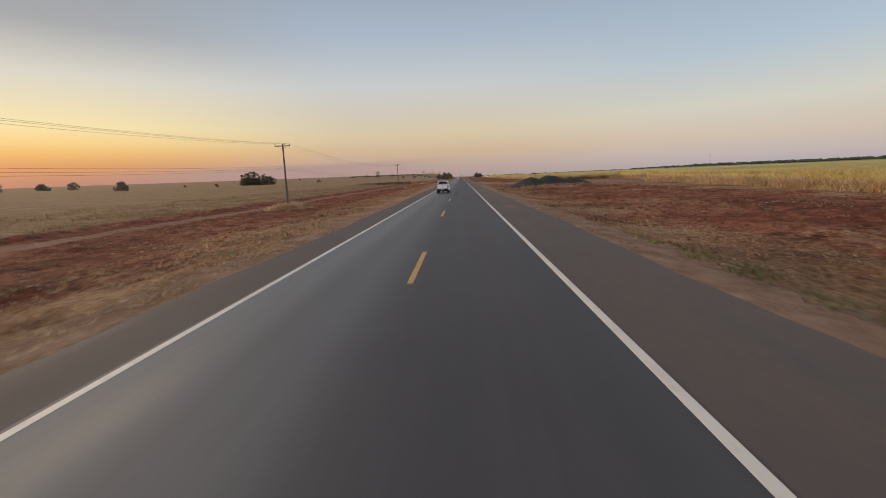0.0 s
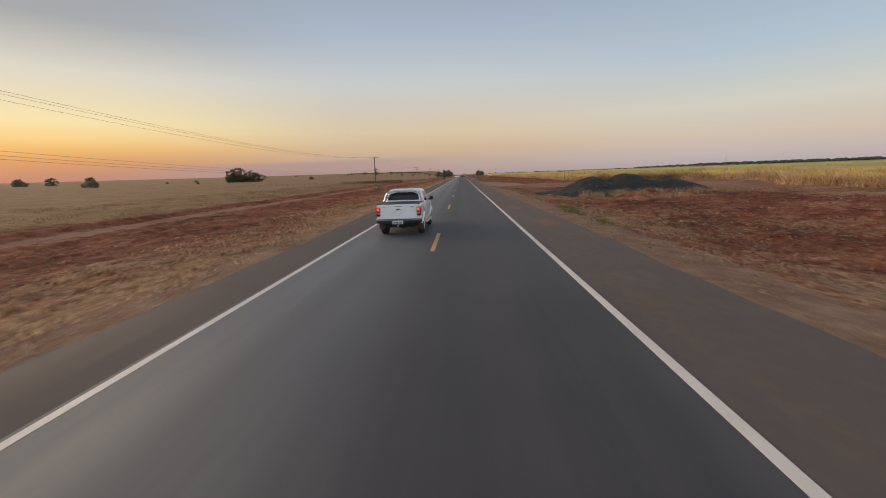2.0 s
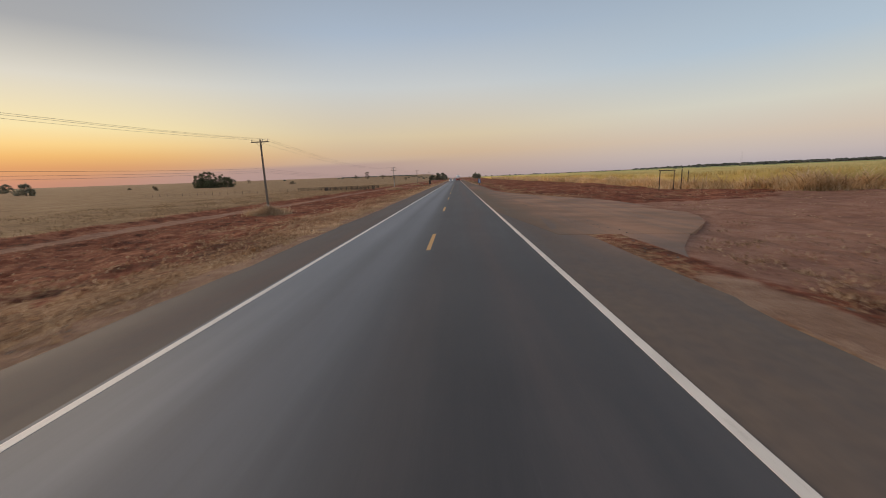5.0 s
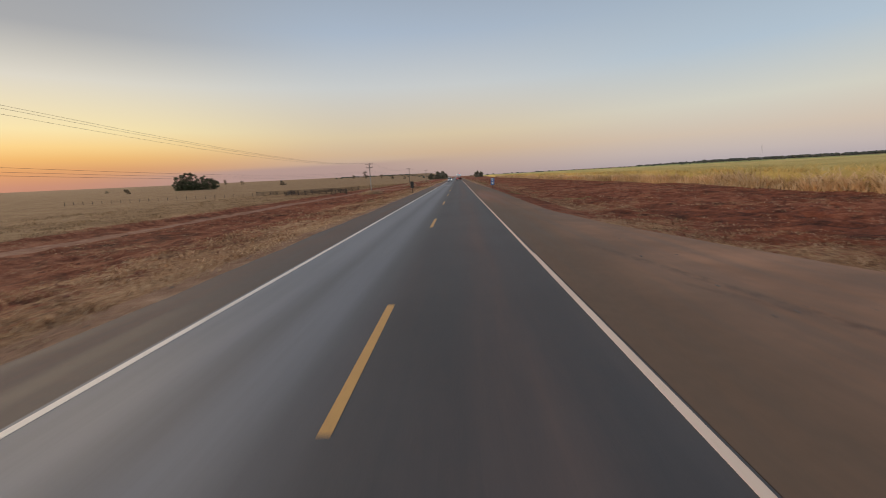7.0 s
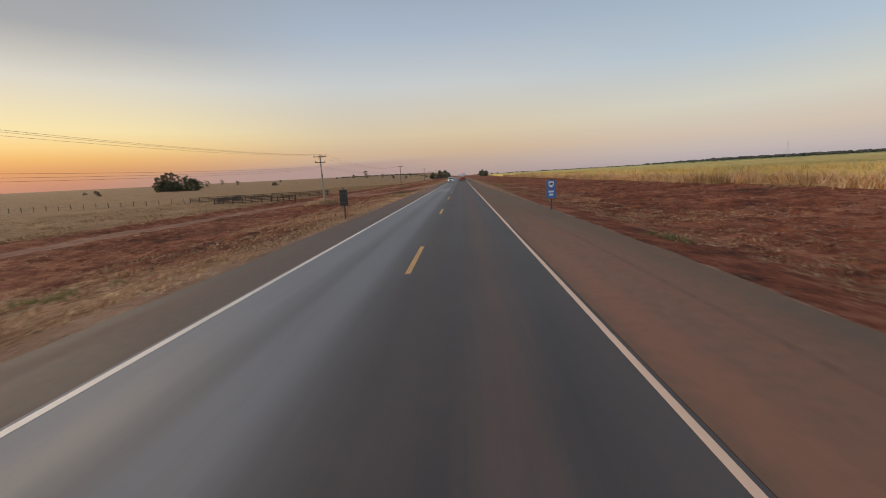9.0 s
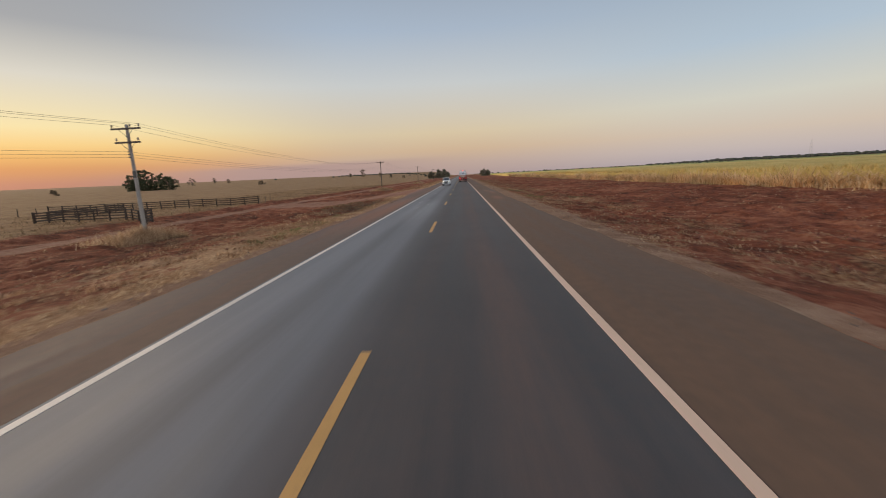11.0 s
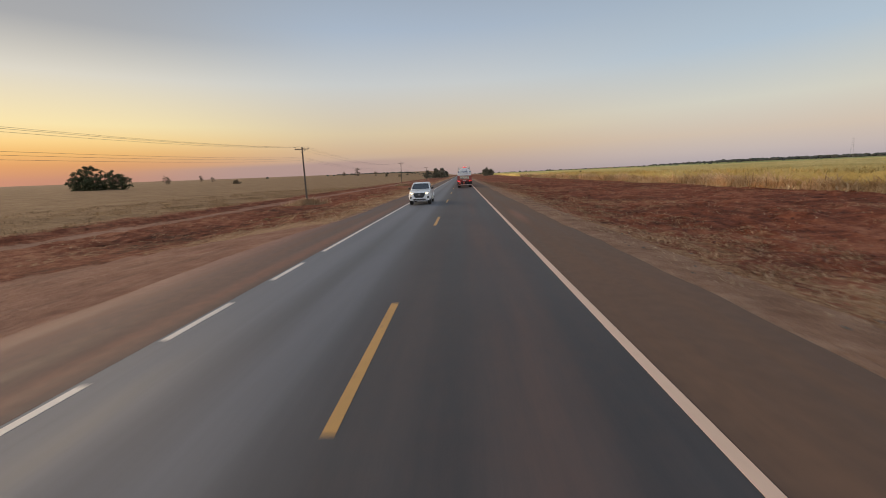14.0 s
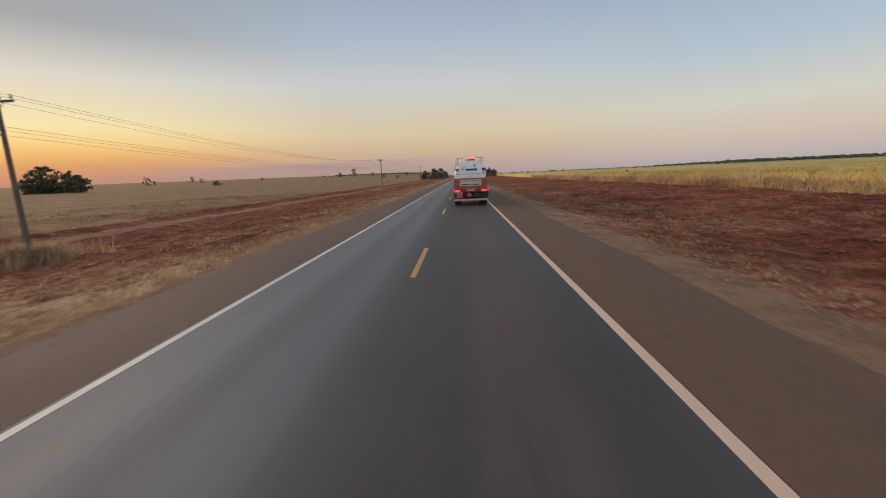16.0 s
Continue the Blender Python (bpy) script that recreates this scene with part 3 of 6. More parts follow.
def height(x, y):
    x, y = np.asarray(x, dtype=float), np.asarray(y, dtype=float)
    left = -1.3 * smooth01(-x, 5.0, 21.0)
    drop = 0.72 - 0.45 * smooth01(y, 112, 124) * (1 - smooth01(y, 158, 182))
    right = -drop * smooth01(x, 5.8, 12.5)
    far = np.hypot(x, y - 170)
    rise = 0.012 * np.maximum(0, far - 330) * smooth01(-x, 40, 330)
    hill = 0.003 * np.maximum(0, far - 1400) * smooth01(x, 500, 1600)
    tilled = smooth01(np.abs(x), 7.4, 9.6) * smooth01(46 - np.abs(x), 0, 8) * smooth01(dirt_clear(x, y), 0.0, 1.0) * (1 - smooth01(x, 12, 16) * (1 - smooth01(x, 32, 36)) * smooth01(y, 94, 99) * (1 - smooth01(y, 110, 116)))
    clod = 0.20 * (lattice(x, y, 1.05, 6) - 0.5) + 0.17 * (lattice(x, y, 0.52, 7) - 0.5) + 0.10 * np.abs(lattice(x, y, 1.7, 8) - 0.5)
    rough = smooth01(np.abs(x), 7, 12) * (0.075 * waves(x, y, 3, 2.9) + 0.06 * waves(x, y, 4, 7.7)) + tilled * clod * (0.55 + 0.9 * lattice(x, y, 8.0, 9)) + smooth01(np.abs(x), 60, 200) * 0.35 * waves(x, y, 5, 90)
    berm = 0.28 * np.exp(-((x + 34.6 + 0.5 * np.sin(y * 0.05)) / 0.8) ** 2) - 0.12 * np.exp(-((x + 30.3) / 1.6) ** 2)
    ditch = -0.55 * np.exp(-((x + 9.2) / 1.6) ** 2) * smooth01(y, 262, 272) * (1 - smooth01(y, 286, 292))
    feet = sum(FOOT * np.exp(-((x - px_) ** 2 + (y - py_) ** 2) / 1.3) for px_, py_, _ in POLES[1:6])
    return feet + left + right + rise + hill + rough + ditch + berm - 0.035


def build_ground():
    near_x = np.concatenate([np.arange(-60, -40, 0.8), np.arange(-40, -26, 0.5), np.arange(-26, -4.9, 0.26), [-4.5, -2.0, 0.0, 2.0, 4.5], np.arange(5.0, 26, 0.26), np.arange(26, 40, 0.5), np.arange(40, 60.01, 0.8)])
    xs = np.concatenate([[-4600, -3200, -2300, -1600, -1100, -800, -600, -450, -340, -260, -200, -160, -130, -105, -85, -70], near_x, [68, 80, 95, 115, 140, 180, 230, 300, 400, 540, 720, 960, 1300, 1800, 2500, 3400, 4600]])
    ys = np.concatenate([[-420, -300, -200, -120, -70, -40], np.arange(-20, 60, 0.45), np.arange(60, 420, 0.4), np.arange(420, 480, 0.9), np.arange(480, 700, 5.0), [720, 760, 820, 900, 1000, 1150, 1350, 1600, 2000, 2500, 3200, 4000, 4800]])
    X, Y = np.meshgrid(xs, ys)
    Z = height(X, Y)
    paved = (X > LEFT_EDGE + 0.3) & (X < RIGHT_EDGE - 0.3)
    Z[paved] = -0.16
    V = np.stack([X.ravel(), Y.ravel(), Z.ravel()], 1)
    w, h = len(xs), len(ys)
    i = (np.arange(h - 1)[:, None] * w + np.arange(w - 1)[None, :]).ravel()
    ob = sheet("ground", V, np.stack([i, i + 1, i + w + 1, i + w], 1), M_GROUND, smooth=True)
    x, y = V[:, 0], V[:, 1]
    straw = np.interp(x, [-60, -42, -36, -32, -27, -16, -11, -8, -6.6, -5.4, 6, 8, 10, 13, 18, 34, 37, 60], [0.8, 0.62, 0.38, 0.30, 0.33, 0.40, 0.48, 0.54, 0.66, 0.76, 0.56, 0.50, 0.485, 0.44, 0.38, 0.35, 0.46, 0.6])
    straw = straw + 0.10 * waves(x, y, 11, 14) - 0.08 * smooth01(y, 262, 275) * (1 - smooth01(y, 288, 300)) * (x < -6)
    straw = straw + 0.05 * (1 - smooth01(y, 90, 112)) * (x > 9) - 0.16 * smooth01(y, 176, 190) * (1 - smooth01(y, 236, 255)) * (x > 6.8) * (x < 9.6) - 0.05 * smooth01(y, 200, 260) * (x > 8) * (x < 13)
    meadow = smooth01(-x + 2.5 * waves(x, y, 12, 12), 37.5, 43)
    corral = (x < -33) & (x > -64) & (y > 278) & (y < 311)
    meadow = np.where(corral, meadow * 0.75, meadow)
    track = np.exp(-((x + 30.3 + 0.6 * waves(x, y, 13, 60)) / 1.7) ** 4)
    lane_r = smooth01(x, 6.5, 8.5) * (1 - smooth01(x, 50, 54)) * smooth01(y - 0.12 * x, 117, 121) * (1 - smooth01(y - 0.10 * x, 142, 147))
    yard = 0.75 * smooth01(x, 26, 32) * (1 - smooth01(x, 50, 54)) * smooth01(y, 96, 108) * (1 - smooth01(y, 150, 160))
    entry = smooth01(-x, 5.3, 6.5) * (1 - smooth01(-x, 26, 31)) * smooth01(y - 0.25 * (-x - 6), 291, 294) * (1 - smooth01(y + 0.6 * (-x - 6), 318, 324))
    dirt = np.clip(track + lane_r + yard + entry, 0, 1)
    strip_mid = np.interp(y, [0, 100, 118, 240, 262, 330, 460], [7.15, 6.95, 6.7, 7.1, 6.85, 6.55, 6.5])
    strip_half = np.interp(y, [0, 100, 118, 176, 190, 236, 262, 460], [1.25, 1.15, 0.8, 0.5, 0.35, 0.35, 0.95, 0.9]) + 0.25 * (lattice(x, y, 3.0, 14) - 0.5)
    gravel = np.exp(-((x - strip_mid) / strip_half) ** 4) * (1 - smooth01(y, 118, 124) * (1 - smooth01(y, 168, 178))) + 0.8 * np.exp(-((x + 5.75) / (0.55 + 0.3 * lattice(x, y, 4.0, 15))) ** 4)
    # crumbled millings trodden into the soil behind the dark heap
    gravel = gravel + 0.62 * np.exp(-((x - 18.0) / 6.5) ** 4 - ((y - 113.6) / 2.7) ** 4)
    for n, a in (("straw_cover", straw), ("meadow_cover", meadow), ("dirt_cover", dirt), ("gravel_cover", gravel)):
        at = ob.data.attributes.new(n, "FLOAT", "POINT")
        at.data.foreach_set("value", a.astype(np.float32))
    return tagged(ob, "red ploughed soil with dry grass and a dirt track", "ground", kind="structure")


build_ground()


def strip(name, x0, x1, ys, material, z_of, label, category, thick=0.2, nx=6):
    """A long paved strip with thickness; x0 and x1 may change along y."""
    bm = bmesh.new()
    rings = []
    for y in ys:
        a, b = (x0(y) if callable(x0) else x0), (x1(y) if callable(x1) else x1)
        top = [(a + (b - a) * k / nx, y, z_of(a + (b - a) * k / nx, y)) for k in range(nx + 1)]
        rings.append(top + [(b, y, -thick - 0.3), (a, y, -thick - 0.3)])
    loft(bm, rings)
    return tagged(part(name, bm, material), label, category, kind="structure")


def ragged(base, amp, seed):
    """A worn edge of the paving."""
    r = random.Random(seed)
    ph = [r.uniform(0, 6.28) for _ in range(4)]
    return lambda y: base + amp * (math.sin(y * 0.31 + ph[0]) + 0.7 * math.sin(y * 0.83 + ph[1]) + 0.5 * math.sin(y * 2.1 + ph[2]))


ROAD_YS = [-60 + k for k in range(0, 540)] + [480 + 20 * k for k in range(0, 160)]
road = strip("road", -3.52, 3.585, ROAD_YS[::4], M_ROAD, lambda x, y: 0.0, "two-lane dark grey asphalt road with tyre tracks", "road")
left_ragged = ragged(0.0, 0.06, 1)


def left_worn(y):
    return left_base(y) + left_ragged(y)


strip("pavement", lambda y: left_worn(y) - 0.9 * float(smooth01(np.float64(y), 286, 300) * (1 - smooth01(np.float64(y), 312, 326))), -3.52, ROAD_YS, M_SHOULDER, lambda x, y: -0.012 - 0.02 * max(0.0, -4.6 - x), "dusty asphalt shoulder on the oncoming side", "shoulder", nx=4)


right_ragged = ragged(0.0, 0.055, 2)


def apron_edge(y):
    """The paving widens where a farm lane joins."""
    worn = right_base(y) + right_ragged(y)
    widen = [float(np.interp(y + d, [121, 127, 135, 152, 160, 170, 182], [0, 3.0, 9.0, 8.7, 4.8, 1.7, 0.0])) for d in (-4, -3, -2, -1, 0, 1, 2, 3, 4)]
    return worn + sum(widen) / 9


strip("pavement", 3.585, apron_edge, ROAD_YS, M_SHOULDER, lambda x, y: -0.012 - 0.028 * max(0.0, x - 5.2), "brown-grey asphalt shoulder beside the near lane", "shoulder", nx=5)
# the dusty film of red earth that wheels carry on to the shoulder by the lane
strip("pavement", lambda y: 3.60 + 1.6 * float(np.interp(y, [126, 140], [1, 0])), lambda y: max(apron_edge(y) + 0.03, 4.8), [128 + 0.5 * k for k in range(640)] + [448 + 8 * k for k in range(80)], M_APRON, lambda x, y: -0.006 - 0.028 * max(0.0, x - 5.2), "film of red dust over the shoulder by the farm lane", "shoulder", thick=0.0, nx=5)

left_film = ragged(0.0, 0.12, 4)
strip("pavement", lambda y: min(-4.0, left_base(y) + 0.62 + left_film(y) + 0.9 * float(np.interp(y, [232, 262], [1, 0]))), -3.54, [232 + 0.5 * k for k in range(396)] + [430 + 8 * k for k in range(80)], M_APRON, lambda x, y: -0.006 - 0.02 * max(0.0, -4.6 - x), "film of red dust over the oncoming shoulder", "shoulder", thick=0.0, nx=5)


def marking(x0, x1, y0, y1, material, name, z=0.004):
    bm = bmesh.new()
    brick(bm, ((x0 + x1) / 2, (y0 + y1) / 2, z - 0.004), (x1 - x0, y1 - y0, 0.008))
    return part(name, bm, material, road)


LW = 0.13
# dust from the lane has crept over the outer part of the near edge line
for x1, y0, y1 in ((3.583, -60, 146), (3.553, 146, 166), (3.53, 166, 214), (3.556, 214, 236), (3.583, 236, 2500)):
    marking(3.435, x1, y0, y1, M_DUSTY_LINE, "edge_line")
marking(-3.386 - LW / 2, -3.386 + LW / 2, -60, 295.8, M_WHITE_LINE, "edge_line")
marking(-3.386 - LW / 2, -3.386 + LW / 2, 311.4, 2500, M_WHITE_LINE, "edge_line")
for y0, y1 in ((297.2, 299.1), (300.9, 302.5), (303.9, 305.8), (307.6, 309.6)):
    marking(-3.386 - LW / 2, -3.386 + LW / 2, y0, y1, M_WHITE_LINE, "edge_line")
first_dash = marking(-0.07, 0.07, -4.0, 0.0, M_YELLOW_LINE, "centre_dash")
first_dash.matrix_basis = pose(0, 17.483 - 32, 0)
for k in range(-1, 90):
    same("centre_dash", first_dash, road, pose(0, 17.483 + 16 * k, 0))


# ---- vehicles ----
M_WHITE = surf("white_car_paint", (0.84, 0.85, 0.86), (0.89, 0.89, 0.89), 0.32, 1.5, coat=0.8, fine=8.0, dirt=((0.62, 0.57, 0.52), 0.15))
M_SILL = surf("dusty_white_sill", (0.55, 0.50, 0.42), (0.68, 0.64, 0.56), 0.45, 2.0, coat=0.3, dirt=((0.33, 0.24, 0.17), 0.4))
M_RUBBER = surf("tyre_rubber", (0.018, 0.017, 0.017), (0.045, 0.042, 0.040), 0.85, 3.0, bump=0.4, fine=30.0, dirt=((0.12, 0.075, 0.055), 0.3))
M_BLACK = surf("black_plastic", (0.018, 0.018, 0.019), (0.04, 0.04, 0.04), 0.5, 5.0, bump=0.2, fine=60.0)
M_BUMPER = surf("black_bumper", (0.022, 0.022, 0.023), (0.05, 0.05, 0.051), 0.35, 4.0, bump=0.2, fine=50.0, coat=0.3)
M_VINYL = surf("black_vinyl_cover", (0.03, 0.03, 0.031), (0.065, 0.064, 0.063), 0.45, 2.0, bump=0.3, fine=80.0)
M_CHROME = surf("polished_steel", (0.62, 0.63, 0.64), (0.74, 0.75, 0.76), 0.16, 4.0, metal=1.0)
M_ALLOY = surf("alloy_rim", (0.60, 0.60, 0.60), (0.74, 0.74, 0.74), 0.38, 5.0, metal=0.5)
M_UNDER = surf("dark_underbody", (0.012, 0.012, 0.012), (0.03, 0.028, 0.026), 0.8, 3.0)
M_PLATE = surf("plate_white", (0.60, 0.61, 0.62), (0.70, 0.71, 0.71), 0.4, 8.0)
M_FLAP = surf("muddy_flap", (0.05, 0.036, 0.03), (0.11, 0.078, 0.062), 0.85, 4.0, bump=0.3)
M_INK = surf("dark_ink", (0.02, 0.02, 0.022), (0.035, 0.035, 0.038), 0.5, 8.0)
M_RED_LENS = surf("red_lens", (0.16, 0.010, 0.010), (0.24, 0.014, 0.013), 0.12, 6.0, coat=0.6)
M_CLEAR_LENS = surf("clear_lens", (0.40, 0.38, 0.37), (0.55, 0.53, 0.52), 0.1, 9.0, coat=0.6)
M_RED_DECAL = surf("red_decal", (0.42, 0.03, 0.03), (0.5, 0.05, 0.045), 0.4, 5.0)
M_GREY_DECAL = surf("grey_decal", (0.25, 0.25, 0.26), (0.34, 0.34, 0.35), 0.4, 5.0)
M_BRAKE = glow("lit_brake_lamp", (1.0, 0.015, 0.012), 0.75, (0.45, 0.012, 0.012))
M_AMBER = glow("lit_amber_core", (1.0, 0.16, 0.1), 2.2, (0.5, 0.1, 0.02))
M_HEAD = glow("lit_headlamp", (1.0, 0.74, 0.38), 4.5, (0.8, 0.8, 0.75))


def glass_material():
    m, nt, ln, b = nodes_of("tinted_glass")
    tc = nt.new("ShaderNodeTexCoord")
    ln.new(ramp_node(nt, ln, noise_node(nt, ln, 2.0, 2.0, 0.5, tc.outputs["Object"]), [(0.3, (0.010, 0.011, 0.012)), (0.7, (0.022, 0.023, 0.024))]), b.inputs["Base Color"])
    b.inputs["Roughness"].default_value, b.inputs["IOR"].default_value, b.inputs["Coat Weight"].default_value = 0.05, 1.42, 0.0
    return m


M_GLASS = glass_material()
# blue base tone paints the sky's reflection into the windscreen
M_SCREEN = surf("sky_blued_windscreen", (0.030, 0.040, 0.052), (0.050, 0.062, 0.078), 0.09, 1.2, coat=1.0)


def lathe(bm, profile, seg=28):
    """Turns (x, radius) round the x axis."""
    return loft(bm, [[(x, r * math.cos(a), r * math.sin(a)) for a in (2 * math.pi * k / seg for k in range(seg))] for x, r in profile], cap=True)


def wheel(name, radius, width, rim_r, spokes, rim_mat, deep=0.05):
    """A wheel whose outer face looks along +x, as a parent-free pair: tyre and its rim."""
    w = width / 2
    bm = bmesh.new()
    lathe(bm, [(-w, rim_r), (-w, radius * 0.86), (-w * 0.86, radius * 0.96), (-w * 0.6, radius), (w * 0.6, radius), (w * 0.86, radius * 0.96), (w, radius * 0.86), (w * 0.98, rim_r + 0.02), (w * 0.8, rim_r), (w * 0.8 - 0.02, rim_r * 0.98)], 32)
    # tread blocks
    for k in range(32):
        a = 2 * math.pi * (k + 0.5) / 32
        for x in (-w * 0.35, w * 0.35):
            brick(bm, (x, math.cos(a) * (radius + 0.002), math.sin(a) * (radius + 0.002)), (w * 0.55, radius * 0.12, 0.014), Matrix.Rotation(a - math.pi / 2, 4, "X"))
    tyre = part("tyre", bm, M_RUBBER, None)
    bm = bmesh.new()
    lathe(bm, [(w * 0.2, rim_r * 0.98), (w * 0.86, rim_r * 0.99), (w * 0.9, rim_r * 0.93), (w * 0.8 - deep, rim_r * 0.86), (w * 0.8 - deep, 0.001)], 28)
    for k in range(spokes):
        a = 2 * math.pi * k / spokes
        c = Vector((w * 0.82 - deep * 0.3, 0, rim_r * 0.5))
        brick(bm, Matrix.Rotation(a, 3, "X") @ c, (deep * 0.9, rim_r * 0.2, rim_r * 0.86), Matrix.Rotation(a, 4, "X"), bevel=0.008)
    rod(bm, (w * 0.5, 0, 0), (w * 0.9, 0, 0), rim_r * 0.22, rim_r * 0.18, 16)
    rim = part("rim", bm, rim_mat, tyre)
    return tyre


REAR_AX, FRONT_AX, ARCH = 1.17, 4.255, 0.445


def pick_w(y, z):
    w = 0.895
    if y > 4.45:
        w -= 0.30 * ((y - 4.45) / 0.8) ** 2.2
    if y < 0.3:
        w -= 0.03 * (0.3 - y) / 0.3
    return w * (1 - 0.07 * ((z - 0.86) / 0.48) ** 2)


def pick_top(y):
    return float(np.interp(y, [0, 1.72, 1.80, 3.72, 3.95, 4.6, 5.0, 5.18, 5.28], [1.29, 1.29, 1.26, 1.23, 1.21, 1.13, 1.03, 0.90, 0.74]))


def pick_low(y):
    z = 0.62 if y < 0.62 else 0.48 if y < 4.7 else 0.48 - 0.06 * (y - 4.7)
    for c in (REAR_AX, FRONT_AX):
        if abs(y - c) < ARCH:
            z = max(z, 0.39 + math.sqrt(ARCH ** 2 - (y - c) ** 2))
    return z


def pickup(style):
    """A double-cab pickup, rear bumper at y = 0, nose at y = 5.3. style: 'cover' (bed cover, roll bar) or 'plain'."""
    car = new("pickup_truck")
    ys = sorted(set([0.10, 0.16, 0.3, 0.5] + [REAR_AX + ARCH * math.cos(math.pi * k / 16) for k in range(17)] + [1.75, 1.9, 2.2, 2.6, 3.0, 3.4, 3.72] + [FRONT_AX + ARCH * math.cos(math.pi * k / 16) for k in range(17)] + [4.85, 5.0, 5.1, 5.18, 5.24, 5.28]))
    rings = []
    for y in ys:
        lo, hi = pick_low(y), pick_top(y)
        half = [(pick_w(y, lo + (hi - lo) * f), lo + (hi - lo) * f) for f in (0.0, 0.18, 0.4, 0.62, 0.82, 0.93)] + [(pick_w(y, hi) * 0.965, hi)]
        crown = 0.035 if y > 3.8 else 0.0
        ring = [(-x, y, z) for x, z in half] + [(-half[-1][0] * 0.5, y, hi + crown), (half[-1][0] * 0.5, y, hi + crown)] + [(x, y, z) for x, z in reversed(half)]
        rings.append(ring)
    bm = bmesh.new()
    loft(bm, rings)
    body = part("body", bm, M_WHITE, car, smooth=False)
    body.data.materials.append(M_UNDER)
    for f in body.data.polygons:
        c = f.center
        if f.normal.z < -0.15 and abs(f.normal.x) < 0.7:
            f.material_index = 1
        else:
            f.use_smooth = abs(f.normal.y) < 0.8

    # cab
    def cab_ring(z):
        t = (z - 1.2) / 0.58
        hw = 0.855 - 0.155 * t - 0.04 * max(0, t - 1)
        y0, y1 = 1.80 + 0.15 * t, 3.98 - 0.80 * t - 0.05 * t * t
        return hw, y0, y1

    def rounded(hw, y0, y1, z, rad):
        pts = []
        for cx, cy, a0 in ((hw - rad, y1 - rad * 1.3, 0), (-hw + rad, y1 - rad * 1.3, 90), (-hw + rad, y0 + rad, 180), (hw - rad, y0 + rad, 270)):
            for k in range(6):
                a = radians(a0 + 90 * k / 5)
                pts.append((cx + rad * math.cos(a), cy + rad * (1.3 if a0 < 180 else 1.0) * math.sin(a), z))
        return pts

    rings = []
    for z, inset in ((1.14, 0), (1.25, 0), (1.4, 0), (1.55, 0), (1.68, 0), (1.745, 0.008), (1.785, 0.03), (1.81, 0.09), (1.825, 0.2)):
        hw, y0, y1 = cab_ring(z)
        rings.append(rounded(hw - inset, y0 + inset, y1 - inset * 1.6, z, 0.10))
    bm = bmesh.new()
    loft(bm, rings)
    part("cab", bm, M_WHITE, car, smooth=True)

    def pane(name, pts, out, mat=M_GLASS, thick=0.012):
        bm = bmesh.new()
        o = Vector(out).normalized()
        a = [bm.verts.new(Vector(p) + o * 0.007) for p in pts]
        b = [bm.verts.new(Vector(p) - o * thick) for p in pts]
        bm.faces.new(a)
        bm.faces.new(list(reversed(b)))
        for i in range(len(a)):
            j = (i + 1) % len(a)
            bm.faces.new((a[i], b[i], b[j], a[j]))
        return part(name, bm, mat, car)

    def side(sgn, y, z):
        return (sgn * (cab_ring(z)[0] + 0.003), y, z)

    for sgn in (-1, 1):
        pane("side_window", [side(sgn, *p) for p in ((2.12, 1.29), (2.76, 1.28), (2.76, 1.45), (2.74, 1.68), (2.34, 1.69), (2.24, 1.65), (2.14, 1.46))], (sgn, 0, 0.25))
        pane("side_window", [side(sgn, *p) for p in ((2.86, 1.28), (3.70, 1.27), (3.64, 1.36), (3.28, 1.64), (3.16, 1.68), (2.84, 1.69))], (sgn, 0, 0.25))
    pane("rear_window", [(x * (cab_ring(z)[0] - 0.06), cab_ring(z)[1] - 0.002, z) for x, z in ((-1, 1.35), (1, 1.35), (1, 1.70), (-1, 1.70))], (0, -1, 0.2))
    pane("windscreen", [(x * (cab_ring(z)[0] - 0.09), cab_ring(z)[2] + 0.005, z) for x, z in ((-1, 1.27), (0, 1.25), (1, 1.27), (1, 1.70), (0, 1.72), (-1, 1.70))], (0, 0.6, 0.6), M_GLASS if style == "cover" else M_SCREEN)

    # doors, proud of the body by a few millimetres so that the gaps read as shut lines
    for sgn in (-1, 1):
        for y0, y1, hy in ((1.98, 2.80, 2.14), (2.815, 3.76, 2.98)):
            bm = bmesh.new()
            ny, nz = 8, 8
            grid = [[None] * (nz + 1) for _ in range(ny + 1)]
            for i in range(ny + 1):
                for j in range(nz + 1):
                    z = 0.62 + (1.235 - 0.62) * j / nz
                    lo = y0 + (0.10 * max(0, (0.80 - z) / 0.2) if y0 < 2.5 else 0.0)
                    y = lo + (y1 - lo) * i / ny
                    grid[i][j] = bm.verts.new((sgn * (pick_w(y, z) + 0.007), y, z))
            for i in range(ny):
                for j in range(nz):
                    bm.faces.new((grid[i][j], grid[i + 1][j], grid[i + 1][j + 1], grid[i][j + 1]))
            g = bmesh.ops.extrude_face_region(bm, geom=list(bm.faces))
            bmesh.ops.translate(bm, verts=[v for v in g["geom"] if isinstance(v, bmesh.types.BMVert)], vec=(-sgn * 0.02, 0, 0))
            door = part("door", bm, M_WHITE, car)
            bm = bmesh.new()
            brick(bm, (sgn * 0.918, hy, 1.09), (0.03, 0.19, 0.028), bevel=0.01)
            part("door_handle", bm, M_CHROME, door, "chrome door handle")
        # sill, side step, mud flap, mirror
        bm = bmesh.new()
        brick(bm, (sgn * 0.845, 2.72, 0.52), (0.12, 2.05, 0.13), bevel=0.03)
        part("sill", bm, M_SILL, car)
        bm = bmesh.new()
